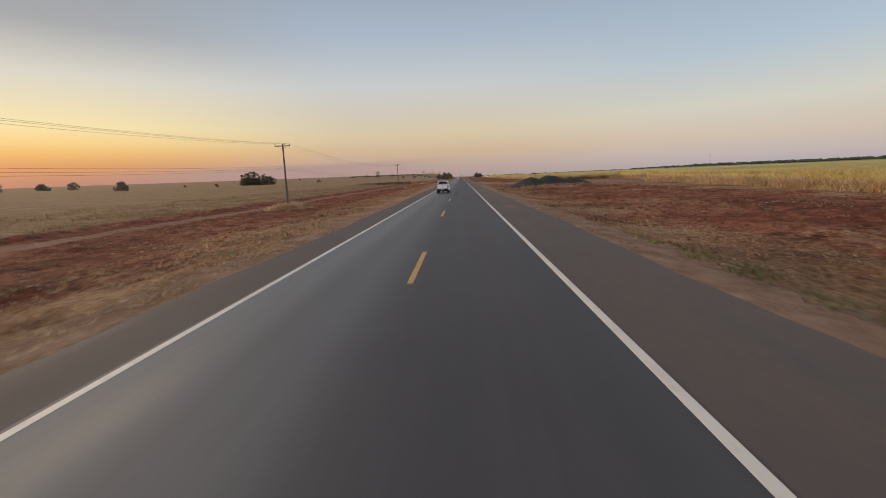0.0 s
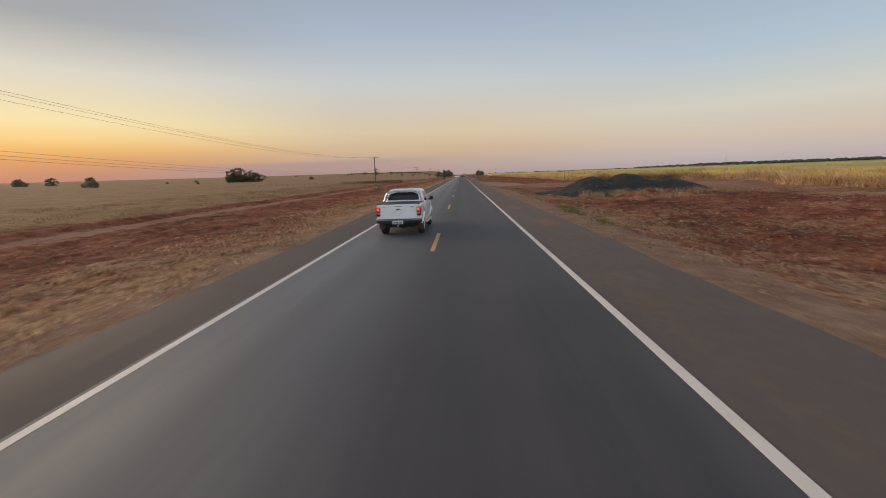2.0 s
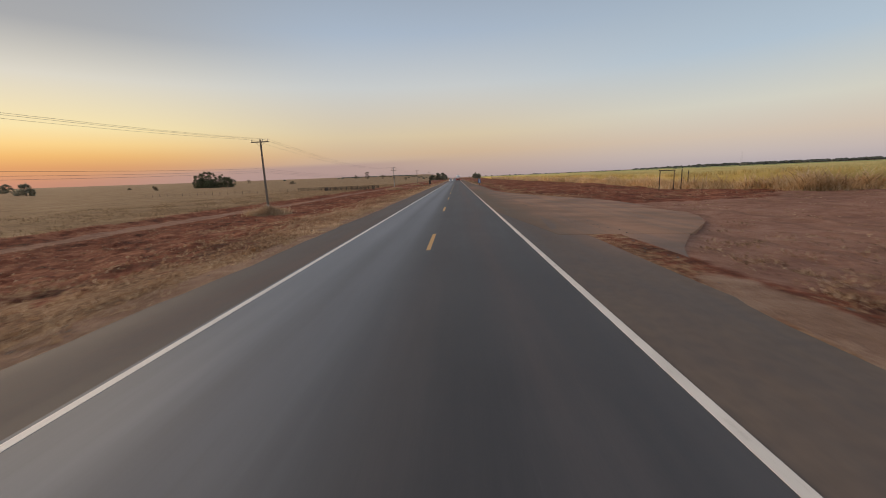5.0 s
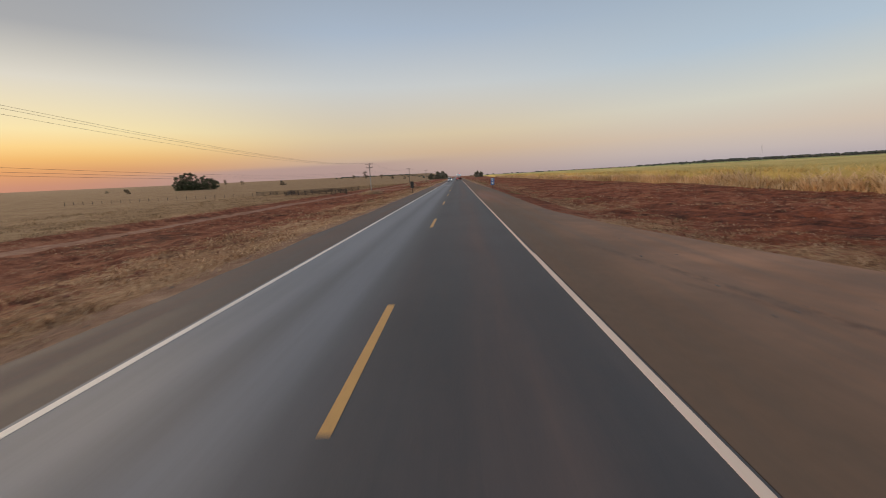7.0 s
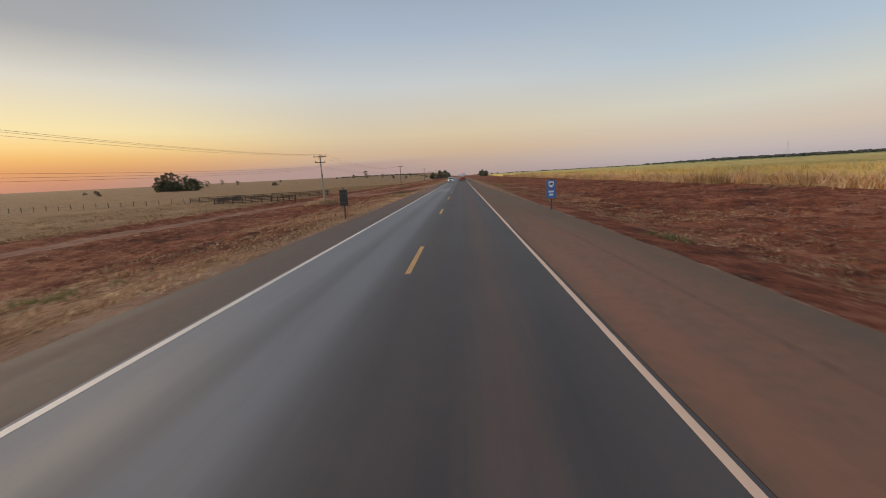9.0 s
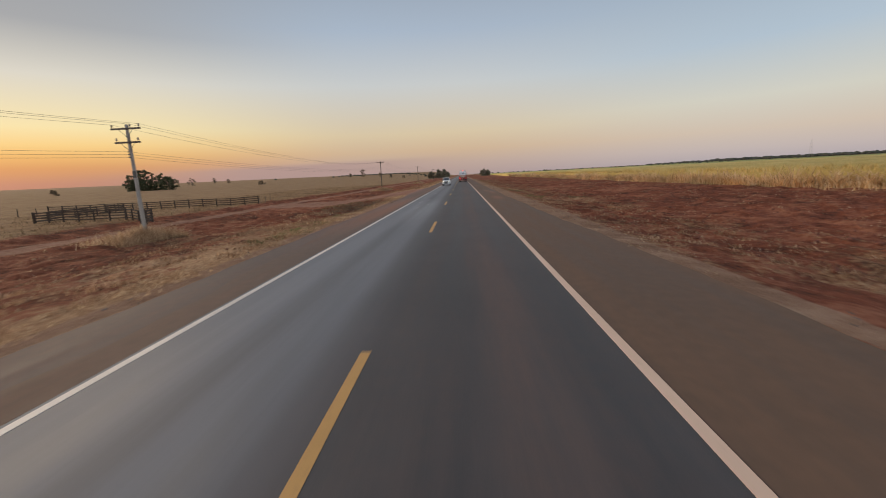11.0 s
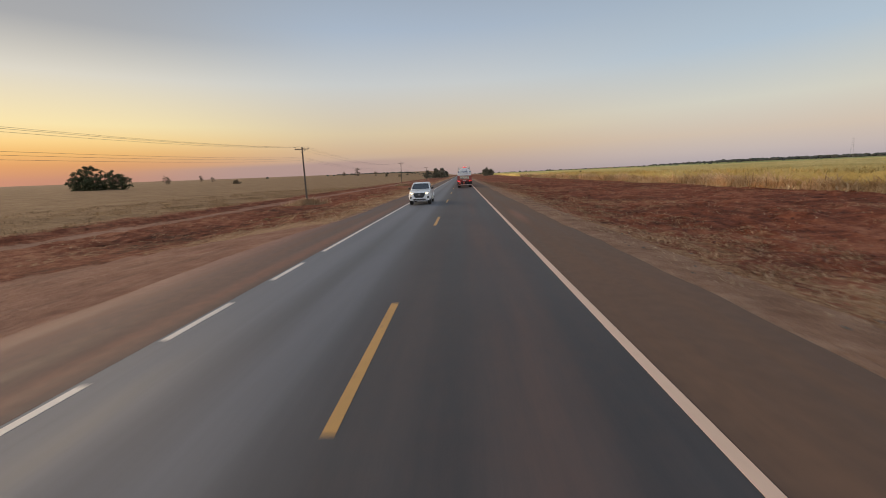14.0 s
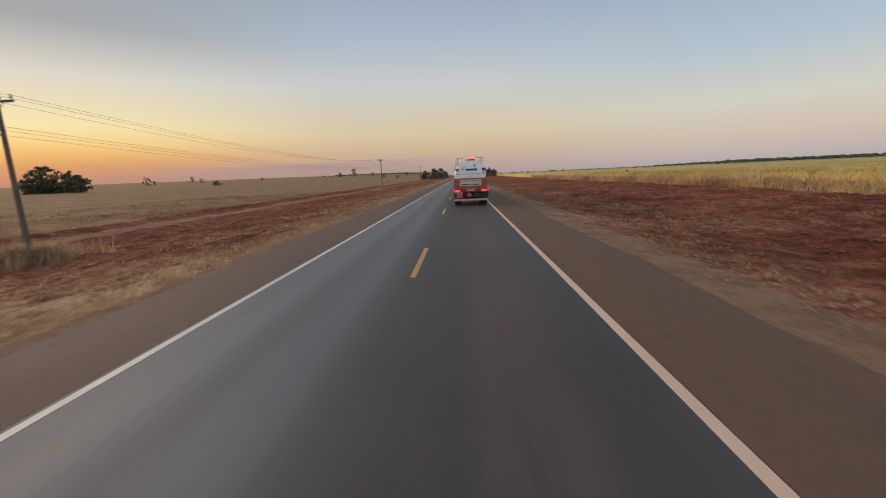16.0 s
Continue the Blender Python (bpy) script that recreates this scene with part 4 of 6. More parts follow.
        brick(bm, (sgn * 0.90, 2.74, 0.40), (0.15, 2.0, 0.045), bevel=0.018)
        for y in (2.0, 2.75, 3.5):
            rod(bm, (sgn * 0.9, y, 0.40), (sgn * 0.6, y, 0.5), 0.025, seg=8)
        part("side_step", bm, M_SILL, car)
        for y in (REAR_AX - 0.48, FRONT_AX - 0.5):
            bm = bmesh.new()
            brick(bm, (sgn * 0.79, y, 0.40), (0.24, 0.02, 0.30), bevel=0.008)
            part("mud_flap", bm, M_FLAP, car)
        bm = bmesh.new()
        brick(bm, (sgn * 1.00, 3.55, 1.33), (0.17, 0.11, 0.17), bevel=0.045)
        rod(bm, (sgn * 0.84, 3.58, 1.25), (sgn * 0.95, 3.55, 1.29), 0.035, seg=8)
        mirror = part("wing_mirror", bm, M_BLACK, car)
        bm = bmesh.new()
        brick(bm, (sgn * 1.00, 3.494, 1.33), (0.13, 0.006, 0.13), bevel=0.002)
        part("mirror_glass", bm, M_GLASS, mirror)
        # flared arches
        for c in (REAR_AX, FRONT_AX):
            bm = bmesh.new()
            rr = []
            for k in range(21):
                a = radians(9 + 162 * k / 20)
                ring = []
                for dr, dx in ((-0.012, -0.06), (-0.012, 0.045), (0.02, 0.055), (0.075, 0.012), (0.085, -0.06)):
                    R_ = ARCH + dr
                    y, z = c + R_ * math.cos(a), 0.39 + R_ * math.sin(a)
                    ring.append((sgn * (min(pick_w(y, z), 0.90) + dx), y, z))
                rr.append(ring)
            loft(bm, rr)
            part("wheel_arch", bm, M_WHITE, car)
        # tail lamp
        bm = bmesh.new()
        brick(bm, (sgn * 0.805, 0.165, 1.005), (0.165, 0.22, 0.355), bevel=0.04)
        lamp = part("tail_lamp", bm, M_RED_LENS, car, "red and clear tail lamp")
        bm = bmesh.new()
        brick(bm, (sgn * 0.80, 0.058, 1.10), (0.125, 0.02, 0.115), bevel=0.012)
        part("brake_light", bm, M_BRAKE, lamp, "lit red brake light")
        bm = bmesh.new()
        brick(bm, (sgn * 0.785, 0.046, 1.095), (0.05, 0.014, 0.035), bevel=0.004)
        part("bulb", bm, M_AMBER, lamp)
        bm = bmesh.new()
        brick(bm, (sgn * 0.80, 0.056, 1.020), (0.135, 0.02, 0.018), bevel=0.006)
        brick(bm, (sgn * 0.775, 0.056, 0.945), (0.05, 0.02, 0.06), bevel=0.008)
        brick(bm, (sgn * 0.84, 0.056, 0.95), (0.03, 0.02, 0.045), bevel=0.008)
        part("reversing_light", bm, M_CLEAR_LENS, lamp)

    # wheels
    proto = wheel("wheel", 0.385, 0.265, 0.225, 6, M_ALLOY)
    proto.name = "wheel"
    proto.parent = car
    proto.matrix_basis = pose(0.765, REAR_AX, 0.385)
    for x, y, turn in ((0.765, FRONT_AX, 0), (-0.765, REAR_AX, 180), (-0.765, FRONT_AX, 180)):
        c = same("wheel", proto, car, pose(x, y, 0.385, 0, 0, turn))
        same("rim", proto.children[0], c)

    # underbody
    bm = bmesh.new()
    brick(bm, (0, 2.6, 0.47), (1.2, 4.6, 0.22), bevel=0.03)
    for y in (REAR_AX, FRONT_AX):
        rod(bm, (-0.7, y, 0.385), (0.7, y, 0.385), 0.06, seg=10)
    rod(bm, (-0.12, REAR_AX, 0.385), (0.12, REAR_AX, 0.385), 0.16, 0.16, 12)
    part("chassis", bm, M_UNDER, car)

    # tailgate
    bm = bmesh.new()
    brick(bm, (0, 0.105, 1.0), (1.43, 0.05, 0.55), bevel=0.018)
    gate = part("tailgate", bm, M_WHITE, car)
    bm = bmesh.new()
    brick(bm, (0, 0.077, 1.09), (0.17, 0.014, 0.05), bevel=0.006)
    part("handle", bm, M_BLACK, gate)
    bm = bmesh.new()
    brick(bm, (0, 0.078, 1.215), (0.30, 0.02, 0.032), bevel=0.006)
    part("high_brake_light", bm, M_GREY_DECAL, gate, "slim unlit third brake light")
    for x, w_, z in ((-0.56, 0.10, 1.19), (0.55, 0.16, 1.20), (0.57, 0.10, 1.17)):
        bm = bmesh.new()
        brick(bm, (x, 0.079, z), (w_, 0.006, 0.018))
        part("emblem_bar", bm, M_GREY_DECAL, gate)

    # rear bumper
    bm = bmesh.new()
    prof = [(0.10, 0.73), (-0.05, 0.725), (-0.07, 0.70), (-0.05, 0.60), (0.0, 0.55), (0.12, 0.55)]
    rings = []
    for x in (-0.90, -0.84, -0.6, 0, 0.6, 0.84, 0.90):
        b_ = 0.16 if abs(x) > 0.88 else 0.03 if abs(x) > 0.8 else 0.0
        rings.append([(x, y + b_, z) for y, z in prof])
    loft(bm, rings)
    bumper = part("rear_bumper", bm, M_BUMPER if style == "cover" else M_CHROME, car, "dark rear step bumper")
    bm = bmesh.new()
    tube(bm, [(-0.905, 0.10, 0.70), (-0.85, -0.04, 0.70), (-0.6, -0.07, 0.69), (0.0, -0.072, 0.685), (0.6, -0.07, 0.69), (0.85, -0.04, 0.70), (0.905, 0.10, 0.70)], 0.012, 8)
    part("bumper_trim", bm, M_CHROME, bumper, "thin chrome bumper strip")
    bm = bmesh.new()
    brick(bm, (-0.02, -0.066, 0.60), (0.42, 0.012, 0.13), bevel=0.004)
    plate = part("number_plate", bm, M_PLATE, car)
    for k in range(7):
        bm = bmesh.new()
        brick(bm, (-0.02 + 0.05 * (k - 3), -0.074, 0.592), (0.03, 0.005, 0.068))
        part("plate_bar", bm, M_INK, plate)
    bm = bmesh.new()
    tube(bm, bent([(-0.02, 0.25, 0.50), (-0.02, 0.05, 0.48), (-0.02, -0.07, 0.43)]), 0.03, 8)
    bmesh.ops.create_uvsphere(bm, u_segments=12, v_segments=8, radius=0.035, matrix=Matrix.Translation((-0.02, -0.08, 0.48)))
    part("tow_bar", bm, M_STEEL, car)

    if style == "cover":
        # soft bed cover with rolled edges, rails and a chromed roll bar
        bm = bmesh.new()
        rings = []
        for y in (0.11, 0.14, 0.5, 0.9, 1.3, 1.70, 1.74):
            z = 1.305 if 0.12 < y < 1.73 else 1.285
            rings.append([(x * 0.80, y, z + 0.022 * (1 - x * x) * (0.6 + 0.4 * math.cos(y * 9))) for x in (-1, -0.6, -0.2, 0.2, 0.6, 1)] + [(0.80, y, 1.25), (-0.80, y, 1.25)])
        loft(bm, rings)
        part("bed_cover", bm, M_VINYL, car, "black vinyl bed cover")
        for sgn in (-1, 1):
            bm = bmesh.new()
            brick(bm, (sgn * 0.805, 0.92, 1.30), (0.07, 1.64, 0.03), bevel=0.012)
            part("bed_rail", bm, M_BLACK, car)
        bm = bmesh.new()
        tube(bm, bent([(-0.78, 1.22, 1.30), (-0.68, 1.62, 1.76), (0.68, 1.62, 1.76), (0.78, 1.22, 1.30)]), 0.042, 12)
        bar = part("roll_bar", bm, M_CHROME, car, "chromed tubular roll bar")
        bm = bmesh.new()
        tube(bm, bent([(-0.70, 1.60, 1.31), (-0.62, 1.70, 1.71), (0.62, 1.70, 1.71), (0.70, 1.60, 1.31)]), 0.034, 12)
        part("inner_hoop", bm, M_CHROME, bar)
        for sgn in (-1, 1):
            bm = bmesh.new()
            tube(bm, [(sgn * 0.735, 1.42, 1.50), (sgn * 0.70, 1.66, 1.48)], 0.04, 10)
            part("brace", bm, M_BLACK, bar)
            bm = bmesh.new()
            brick(bm, (sgn * 0.79, 1.22, 1.315), (0.12, 0.20, 0.03), bevel=0.01)
            part("foot_plate", bm, M_BLACK, bar)
        # decal on the bed side: plain slanted bars
        for sgn in (-1, 1):
            for k, (y, z, w_, h_, mat) in enumerate(((0.36, 1.165, 0.11, 0.055, M_RED_DECAL), (0.50, 1.18, 0.12, 0.05, M_RED_DECAL), (0.43, 1.115, 0.24, 0.016, M_GREY_DECAL), (0.44, 1.085, 0.22, 0.02, M_RED_DECAL))):
                bm = bmesh.new()
                brick(bm, (sgn * (pick_w(y, z) + 0.004), y, z), (0.006, w_, h_), Matrix.Rotation(radians(7), 4, "X"))
                part("decal", bm, mat, car)
        bm = bmesh.new()
        rod(bm, (0.0, 2.25, 1.82), (0.0, 2.12, 1.88), 0.012, 0.006, 6)
        brick(bm, (0, 2.27, 1.825), (0.06, 0.09, 0.02), bevel=0.008)
        part("antenna", bm, M_BLACK, car)
    else:
        bm = bmesh.new()
        brick(bm, (0, 0.92, 1.296), (1.50, 1.60, 0.02), bevel=0.006)
        part("bed_liner", bm, M_BLACK, car)

    # nose: grille, lamps, lower bumper
    bm = bmesh.new()
    rings = []
    for z, w_, y in ((0.60, 0.30, 5.285), (0.64, 0.36, 5.295), (0.74, 0.41, 5.297), (0.85, 0.46, 5.275), (0.93, 0.50, 5.215), (0.99, 0.48, 5.13)):
        rings.append([(-w_, y - 0.06, z), (-w_, y + 0.012, z), (0, y + 0.035, z), (w_, y + 0.012, z), (w_, y - 0.06, z)])
    loft(bm, rings)
    grille = part("grille", bm, M_BLACK, car, "black trapezoid grille")
    for z, y in ((0.76, 5.318), (0.85, 5.29), (0.94, 5.235)):
        bm = bmesh.new()
        tube(bm, [(-0.44, y - 0.02, z), (0, y + 0.0, z), (0.44, y - 0.02, z)], 0.012, 6)
        part("grille_bar", bm, M_BUMPER, grille)
    bm = bmesh.new()
    rings = []
    for x in (-0.80, -0.7, -0.4, 0, 0.4, 0.7, 0.80):
        y = 5.30 - 0.22 * (abs(x) / 0.8) ** 2.5
        rings.append([(x, y - 0.2, 0.36), (x, y - 0.03, 0.36), (x, y + 0.02, 0.41), (x, y + 0.025, 0.58), (x, y - 0.02, 0.63), (x, y - 0.2, 0.64)])
    loft(bm, rings)
    nose = part("front_bumper", bm, M_WHITE, car)
    bm = bmesh.new()
    loft(bm, [[(-w_, 5.24, z), (-w_ * 0.96, 5.318, z), (0, 5.332, z), (w_ * 0.96, 5.318, z), (w_, 5.24, z)] for z, w_ in ((0.405, 0.50), (0.43, 0.54), (0.50, 0.50), (0.525, 0.46))])
    part("lower_intake", bm, M_BLACK, nose, "black lower air intake")
    bm = bmesh.new()
    brick(bm, (0, 5.334, 0.84), (0.16, 0.012, 0.09), bevel=0.005)
    part("emblem", bm, M_CHROME, grille)
    for sgn in (-1, 1):
        bm = bmesh.new()
        rings = []
        for x, y, z, h in ((0.46, 5.20, 0.935, 0.05), (0.58, 5.14, 0.955, 0.07), (0.70, 5.02, 0.985, 0.085), (0.785, 4.84, 1.02, 0.05)):
            rings.append([(sgn * x, y + 0.03, z - h), (sgn * (x + 0.015), y + 0.0, z + h), (sgn * x * 0.9, y - 0.14, z + h * 0.8), (sgn * x * 0.9, y - 0.14, z - h)])
        loft(bm, rings)
        lamp = part("headlamp", bm, M_CLEAR_LENS, car)
        if style == "plain":
            bm = bmesh.new()
            brick(bm, (sgn * 0.62, 5.14, 0.96), (0.24, 0.05, 0.06), Matrix.Rotation(radians(-sgn * 38), 4, "Z") @ Matrix.Rotation(radians(-sgn * 14), 4, "Y"), bevel=0.015)
            part("bulb", bm, M_HEAD, lamp, "lit warm white headlight")
        bm = bmesh.new()
        brick(bm, (sgn * 0.70, 5.14, 0.62), (0.13, 0.08, 0.17), Matrix.Rotation(radians(-sgn * 25), 4, "Z"), bevel=0.02)
        part("fog_lamp", bm, M_BLACK, car)
    return car


overtaker = tagged(pickup("cover"), "white double-cab pickup with black bed cover and chrome roll bar", "pickup truck")
overtaker.matrix_basis = pose(-1.52, 64.60, 0.006, 0, 0, -1.0)
oncoming = tagged(pickup("plain"), "white oncoming double-cab pickup with lit headlights", "pickup truck")
oncoming.matrix_basis = pose(-2.14, 332.55 + FRONT_AX, 0.006, 0, 0, 180)


# ---- long tanker combination ----
M_TANK = surf("white_tank_enamel", (0.72, 0.73, 0.74), (0.79, 0.79, 0.79), 0.28, 0.7, coat=0.5, fine=6.0, dirt=((0.40, 0.35, 0.31), 0.3))
M_NAVY = surf("navy_marking", (0.02, 0.045, 0.15), (0.03, 0.06, 0.2), 0.4, 4.0)
M_SIGN_CREAM = surf("cream_sign", (0.50, 0.45, 0.34), (0.60, 0.54, 0.42), 0.5, 3.0, dirt=((0.3, 0.22, 0.15), 0.3))
M_STRIPE_RED = surf("red_stripe", (0.46, 0.060, 0.038), (0.58, 0.095, 0.060), 0.4, 4.0)
M_STRIPE_WHITE = surf("pale_stripe", (0.55, 0.48, 0.42), (0.66, 0.6, 0.54), 0.4, 4.0)
M_STRIPE_DARK = surf("dusty_dark_stripe", (0.095, 0.040, 0.034), (0.16, 0.070, 0.056), 0.5, 4.0)
M_RED_FRAME = surf("dark_red_frame", (0.16, 0.015, 0.015), (0.25, 0.03, 0.028), 0.5, 3.0, dirt=((0.10, 0.06, 0.05), 0.4))
M_LAMP = glow("lit_red_lamp", (1.0, 0.04, 0.035), 3.0, (0.5, 0.02, 0.02))


def tank_ring(y, s, n=40):
    """A rounded-box tank section, scaled by s round its middle."""
    pts = []
    for k in range(n):
        a = 2 * math.pi * k / n
        c, si = math.cos(a), math.sin(a)
        e = 2 / 2.05
        pts.append((1.21 * s * math.copysign(abs(c) ** e, c), y, 2.33 + 1.10 * s * math.copysign(abs(si) ** e, si)))
    return pts


def tank_trailer(rear_fittings, length):
    t = new("tank_trailer")
    bm = bmesh.new()
    loft(bm, [tank_ring(y, s) for y, s in ((-0.02, 0.35), (0.0, 0.6), (0.05, 0.8), (0.12, 0.92), (0.2, 0.975), (0.3, 1.0), (length - 0.3, 1.0), (length - 0.2, 0.975), (length - 0.1, 0.9), (length, 0.6))])
    tank = part("tank", bm, M_TANK, t, smooth=True)
    for y in [0.32] + [1.6 + 1.7 * k for k in range(int((length - 2) / 1.7))]:
        bm = bmesh.new()
        a, b = tank_ring(y, 1.008), tank_ring(y + 0.06, 1.008)
        loft(bm, [a, b])
        part("band", bm, M_STEEL, tank)
    # navy stripe along both sides
    for sgn in (-1, 1):
        bm = bmesh.new()
        brick(bm, (sgn * 1.212, length / 2, 2.72), (0.012, length - 1.0, 0.16))
        part("side_stripe", bm, M_NAVY, tank)
    # catwalk and rails on top
    bm = bmesh.new()
    for k in range(11):
        brick(bm, (-0.28 + 0.056 * k, length / 2, 3.46), (0.03, length - 0.8, 0.03))
    part("catwalk", bm, M_STEEL, t)
    for sgn in (-1, 1):
        bm = bmesh.new()
        tube(bm, bent([(sgn * 0.92, 0.35, 3.16), (sgn * 0.95, 0.35, 3.58), (sgn * 0.95, length - 0.6, 3.58), (sgn * 0.92, length - 0.6, 3.16)], 3), 0.022, 8)
        tube(bm, [(sgn * 0.94, 0.4, 3.40), (sgn * 0.94, length - 0.65, 3.40)], 0.016, 8)
        part("handrail", bm, M_STEEL, t)
        for k in range(5):
            y = 0.9 + (length - 2) * k / 4
            bm = bmesh.new()
            rod(bm, (sgn * 0.93, y, 3.12), (sgn * 0.95, y, 3.58), 0.016, seg=8)
            part("stanchion", bm, M_STEEL, t)
    for k in range(3):
        bm = bmesh.new()
        rod(bm, (0, 2 + k * (length - 4) / 2, 3.40), (0, 2 + k * (length - 4) / 2, 3.56), 0.26, 0.24, 20)
        part("hatch", bm, M_STEEL, t)
    # running gear
    bm = bmesh.new()
    for sgn in (-1, 1):
        brick(bm, (sgn * 0.45, length / 2, 1.08), (0.14, length - 0.4, 0.32), bevel=0.01)
        for k in range(4):
            brick(bm, (sgn * 0.55, 0.8 + k * (length - 1.6) / 3, 1.25), (0.5, 0.12, 0.28))
    part("chassis", bm, M_RED_FRAME, t)
    proto = wheel("wheel", 0.52, 0.52, 0.29, 10, M_STEEL, 0.1)
    proto.name, proto.parent = "wheel", t
    proto.matrix_basis = pose(0.99, 1.15, 0.52)
    for k, y in enumerate((1.15, 2.4, 3.65)):
        for sgn in (-1, 1):
            if k == 0 and sgn == 1:
                continue
            w_ = same("wheel", proto, t, pose(sgn * 0.99, y, 0.52, 0, 0, 0 if sgn > 0 else 180))
            same("rim", proto.children[0], w_)
        bm = bmesh.new()
        rod(bm, (-0.8, y, 0.52), (0.8, y, 0.52), 0.08, seg=10)
        part("axle", bm, M_UNDER, t)
    for sgn in (-1, 1):
        bm = bmesh.new()
        loft(bm, [[(sgn * 0.72, 2.4 + 1.9 * math.cos(a), 0.62 + 0.58 * math.sin(a)), (sgn * 1.27, 2.4 + 1.9 * math.cos(a), 0.62 + 0.58 * math.sin(a)), (sgn * 1.27, 2.4 + 1.88 * math.cos(a), 0.60 + 0.56 * math.sin(a)), (sgn * 0.72, 2.4 + 1.88 * math.cos(a), 0.60 + 0.56 * math.sin(a))] for a in (math.pi * k / 16 for k in range(17))])
        part("mudguard", bm, M_BLACK, t)
        bm = bmesh.new()
        brick(bm, (sgn * 0.98, 0.42, 0.62), (0.58, 0.02, 0.62), bevel=0.006)
        part("mud_flap", bm, M_BLACK, t)
        bm = bmesh.new()
        rod(bm, (sgn * 1.1, 4.6, 1.02), (sgn * 1.1, length - 0.6, 1.02), 0.16, seg=14)
        part("hose_tube", bm, M_STEEL, t)
    return t


def rear_fit(t):
    """The striped long-vehicle board, lamps, bumper, placards and ladder at the tail."""
    bm = bmesh.new()
    brick(bm, (0, -0.10, 1.70), (2.52, 0.05, 0.78), bevel=0.01)
    board = part("warning_board", bm, M_STRIPE_RED, t, "red and white striped long-vehicle board")
    for side_ in (-1, 1):
        for k in range(-5, 9):
            x0 = 0.22 * k
            poly = [(x0, 1.312), (x0 + 0.11, 1.312), (x0 + 0.11 - 0.5, 2.088), (x0 - 0.5, 2.088)]
            for lim, keep in ((0.02, 1), (1.255, -1)):
                cut = []
                for (ax, az), (bx, bz) in zip(poly, poly[1:] + poly[:1]):
                    ia, ib = (ax - lim) * keep >= 0, (bx - lim) * keep >= 0
                    if ia:
                        cut.append((ax, az))
                    if ia != ib:
                        f = (lim - ax) / (bx - ax)
                        cut.append((lim, az + (bz - az) * f))
                poly = cut
                if not poly:
                    break
            if len(poly) < 3:
                continue
            bm = bmesh.new()
            front = [bm.verts.new((side_ * px_, -0.130, pz_)) for px_, pz_ in poly]
            rear_ = [bm.verts.new((side_ * px_, -0.122, pz_)) for px_, pz_ in poly]
            bm.faces.new(front)
            bm.faces.new(list(reversed(rear_)))
            for i in range(len(front)):
                j = (i + 1) % len(front)
                bm.faces.new((front[i], rear_[i], rear_[j], front[j]))
            part("stripe", bm, M_STRIPE_DARK, board)
    bm = bmesh.new()
    brick(bm, (0.0, -0.135, 1.75), (1.62, 0.02, 0.46), bevel=0.004)
    sign = part("text_panel", bm, M_SIGN_CREAM, board, "cream panel with black lettering")
    cu = bpy.data.curves.new("lettering", "FONT")
    cu.body, cu.size, cu.align_x, cu.align_y, cu.extrude = "VEICULO LONGO", 0.21, "CENTER", "CENTER", 0.002
    cu.materials.append(M_INK)
    tx = new("lettering", cu)
    tx.parent = sign
    tx.matrix_basis = pose(0, -0.149, 1.85, 90)
    tx.scale = (1.0, 1.0, 1.0)
    bm = bmesh.new()
    for x, w_ in ((-0.43, 0.62), (0.02, 0.14), (0.42, 0.5)):
        brick(bm, (x, -0.147, 1.62), (w_, 0.006, 0.075))
    part("text_bar", bm, M_INK, sign)
    # tail beam with lamps
    bm = bmesh.new()
    brick(bm, (0, -0.08, 1.17), (2.56, 0.14, 0.24), bevel=0.015)
    beam = part("tail_beam", bm, M_RED_FRAME, t)
    for sgn in (-1, 1):
        for x in (1.12, 0.90):
            bm = bmesh.new()
            rod(bm, (sgn * x, -0.14, 1.15), (sgn * x, -0.18, 1.15), 0.085, 0.075, 18)
            part("tail_lamp", bm, M_LAMP, beam, "round lit red tail lamp")
        bm = bmesh.new()
        rod(bm, (sgn * 1.30, -0.02, 1.24), (sgn * 1.30, -0.10, 1.24), 0.04, seg=12)
        part("marker_lamp", bm, M_LAMP, beam)
    bm = bmesh.new()
    brick(bm, (0.0, -0.158, 1.20), (0.62, 0.01, 0.07))
    part("text_bar", bm, M_STRIPE_WHITE, beam)
    # under the beam
    bm = bmesh.new()
    brick(bm, (-0.86, -0.05, 1.0), (0.44, 0.02, 0.13), bevel=0.004)
    plate = part("number_plate", bm, M_PLATE, t)
    bm = bmesh.new()
    brick(bm, (-0.86, -0.063, 1.0), (0.34, 0.006, 0.06))
    part("plate_bar", bm, M_INK, plate)
    bm = bmesh.new()
    brick(bm, (-0.86, -0.03, 0.76), (0.44, 0.06, 0.30), bevel=0.01)
    part("box", bm, M_STRIPE_RED, t, "small red box")
    for x, mat, lab in ((-0.12, M_STRIPE_RED, "red hazard diamond"), (0.42, M_BLACK, "dark hazard diamond")):
        bm = bmesh.new()
        brick(bm, (x, -0.05, 0.84), (0.30, 0.012, 0.30), Matrix.Rotation(radians(45), 4, "Y"), bevel=0.003)
        part("placard", bm, mat, t, lab)
    bm = bmesh.new()
    brick(bm, (0.2, 0.05, 0.86), (2.3, 0.04, 0.42), bevel=0.01)
    part("under_panel", bm, M_UNDER, t)
    bm = bmesh.new()
    brick(bm, (0, -0.09, 0.47), (2.52, 0.10, 0.13), bevel=0.012)
    bumper = part("bumper", bm, M_STRIPE_WHITE, t)
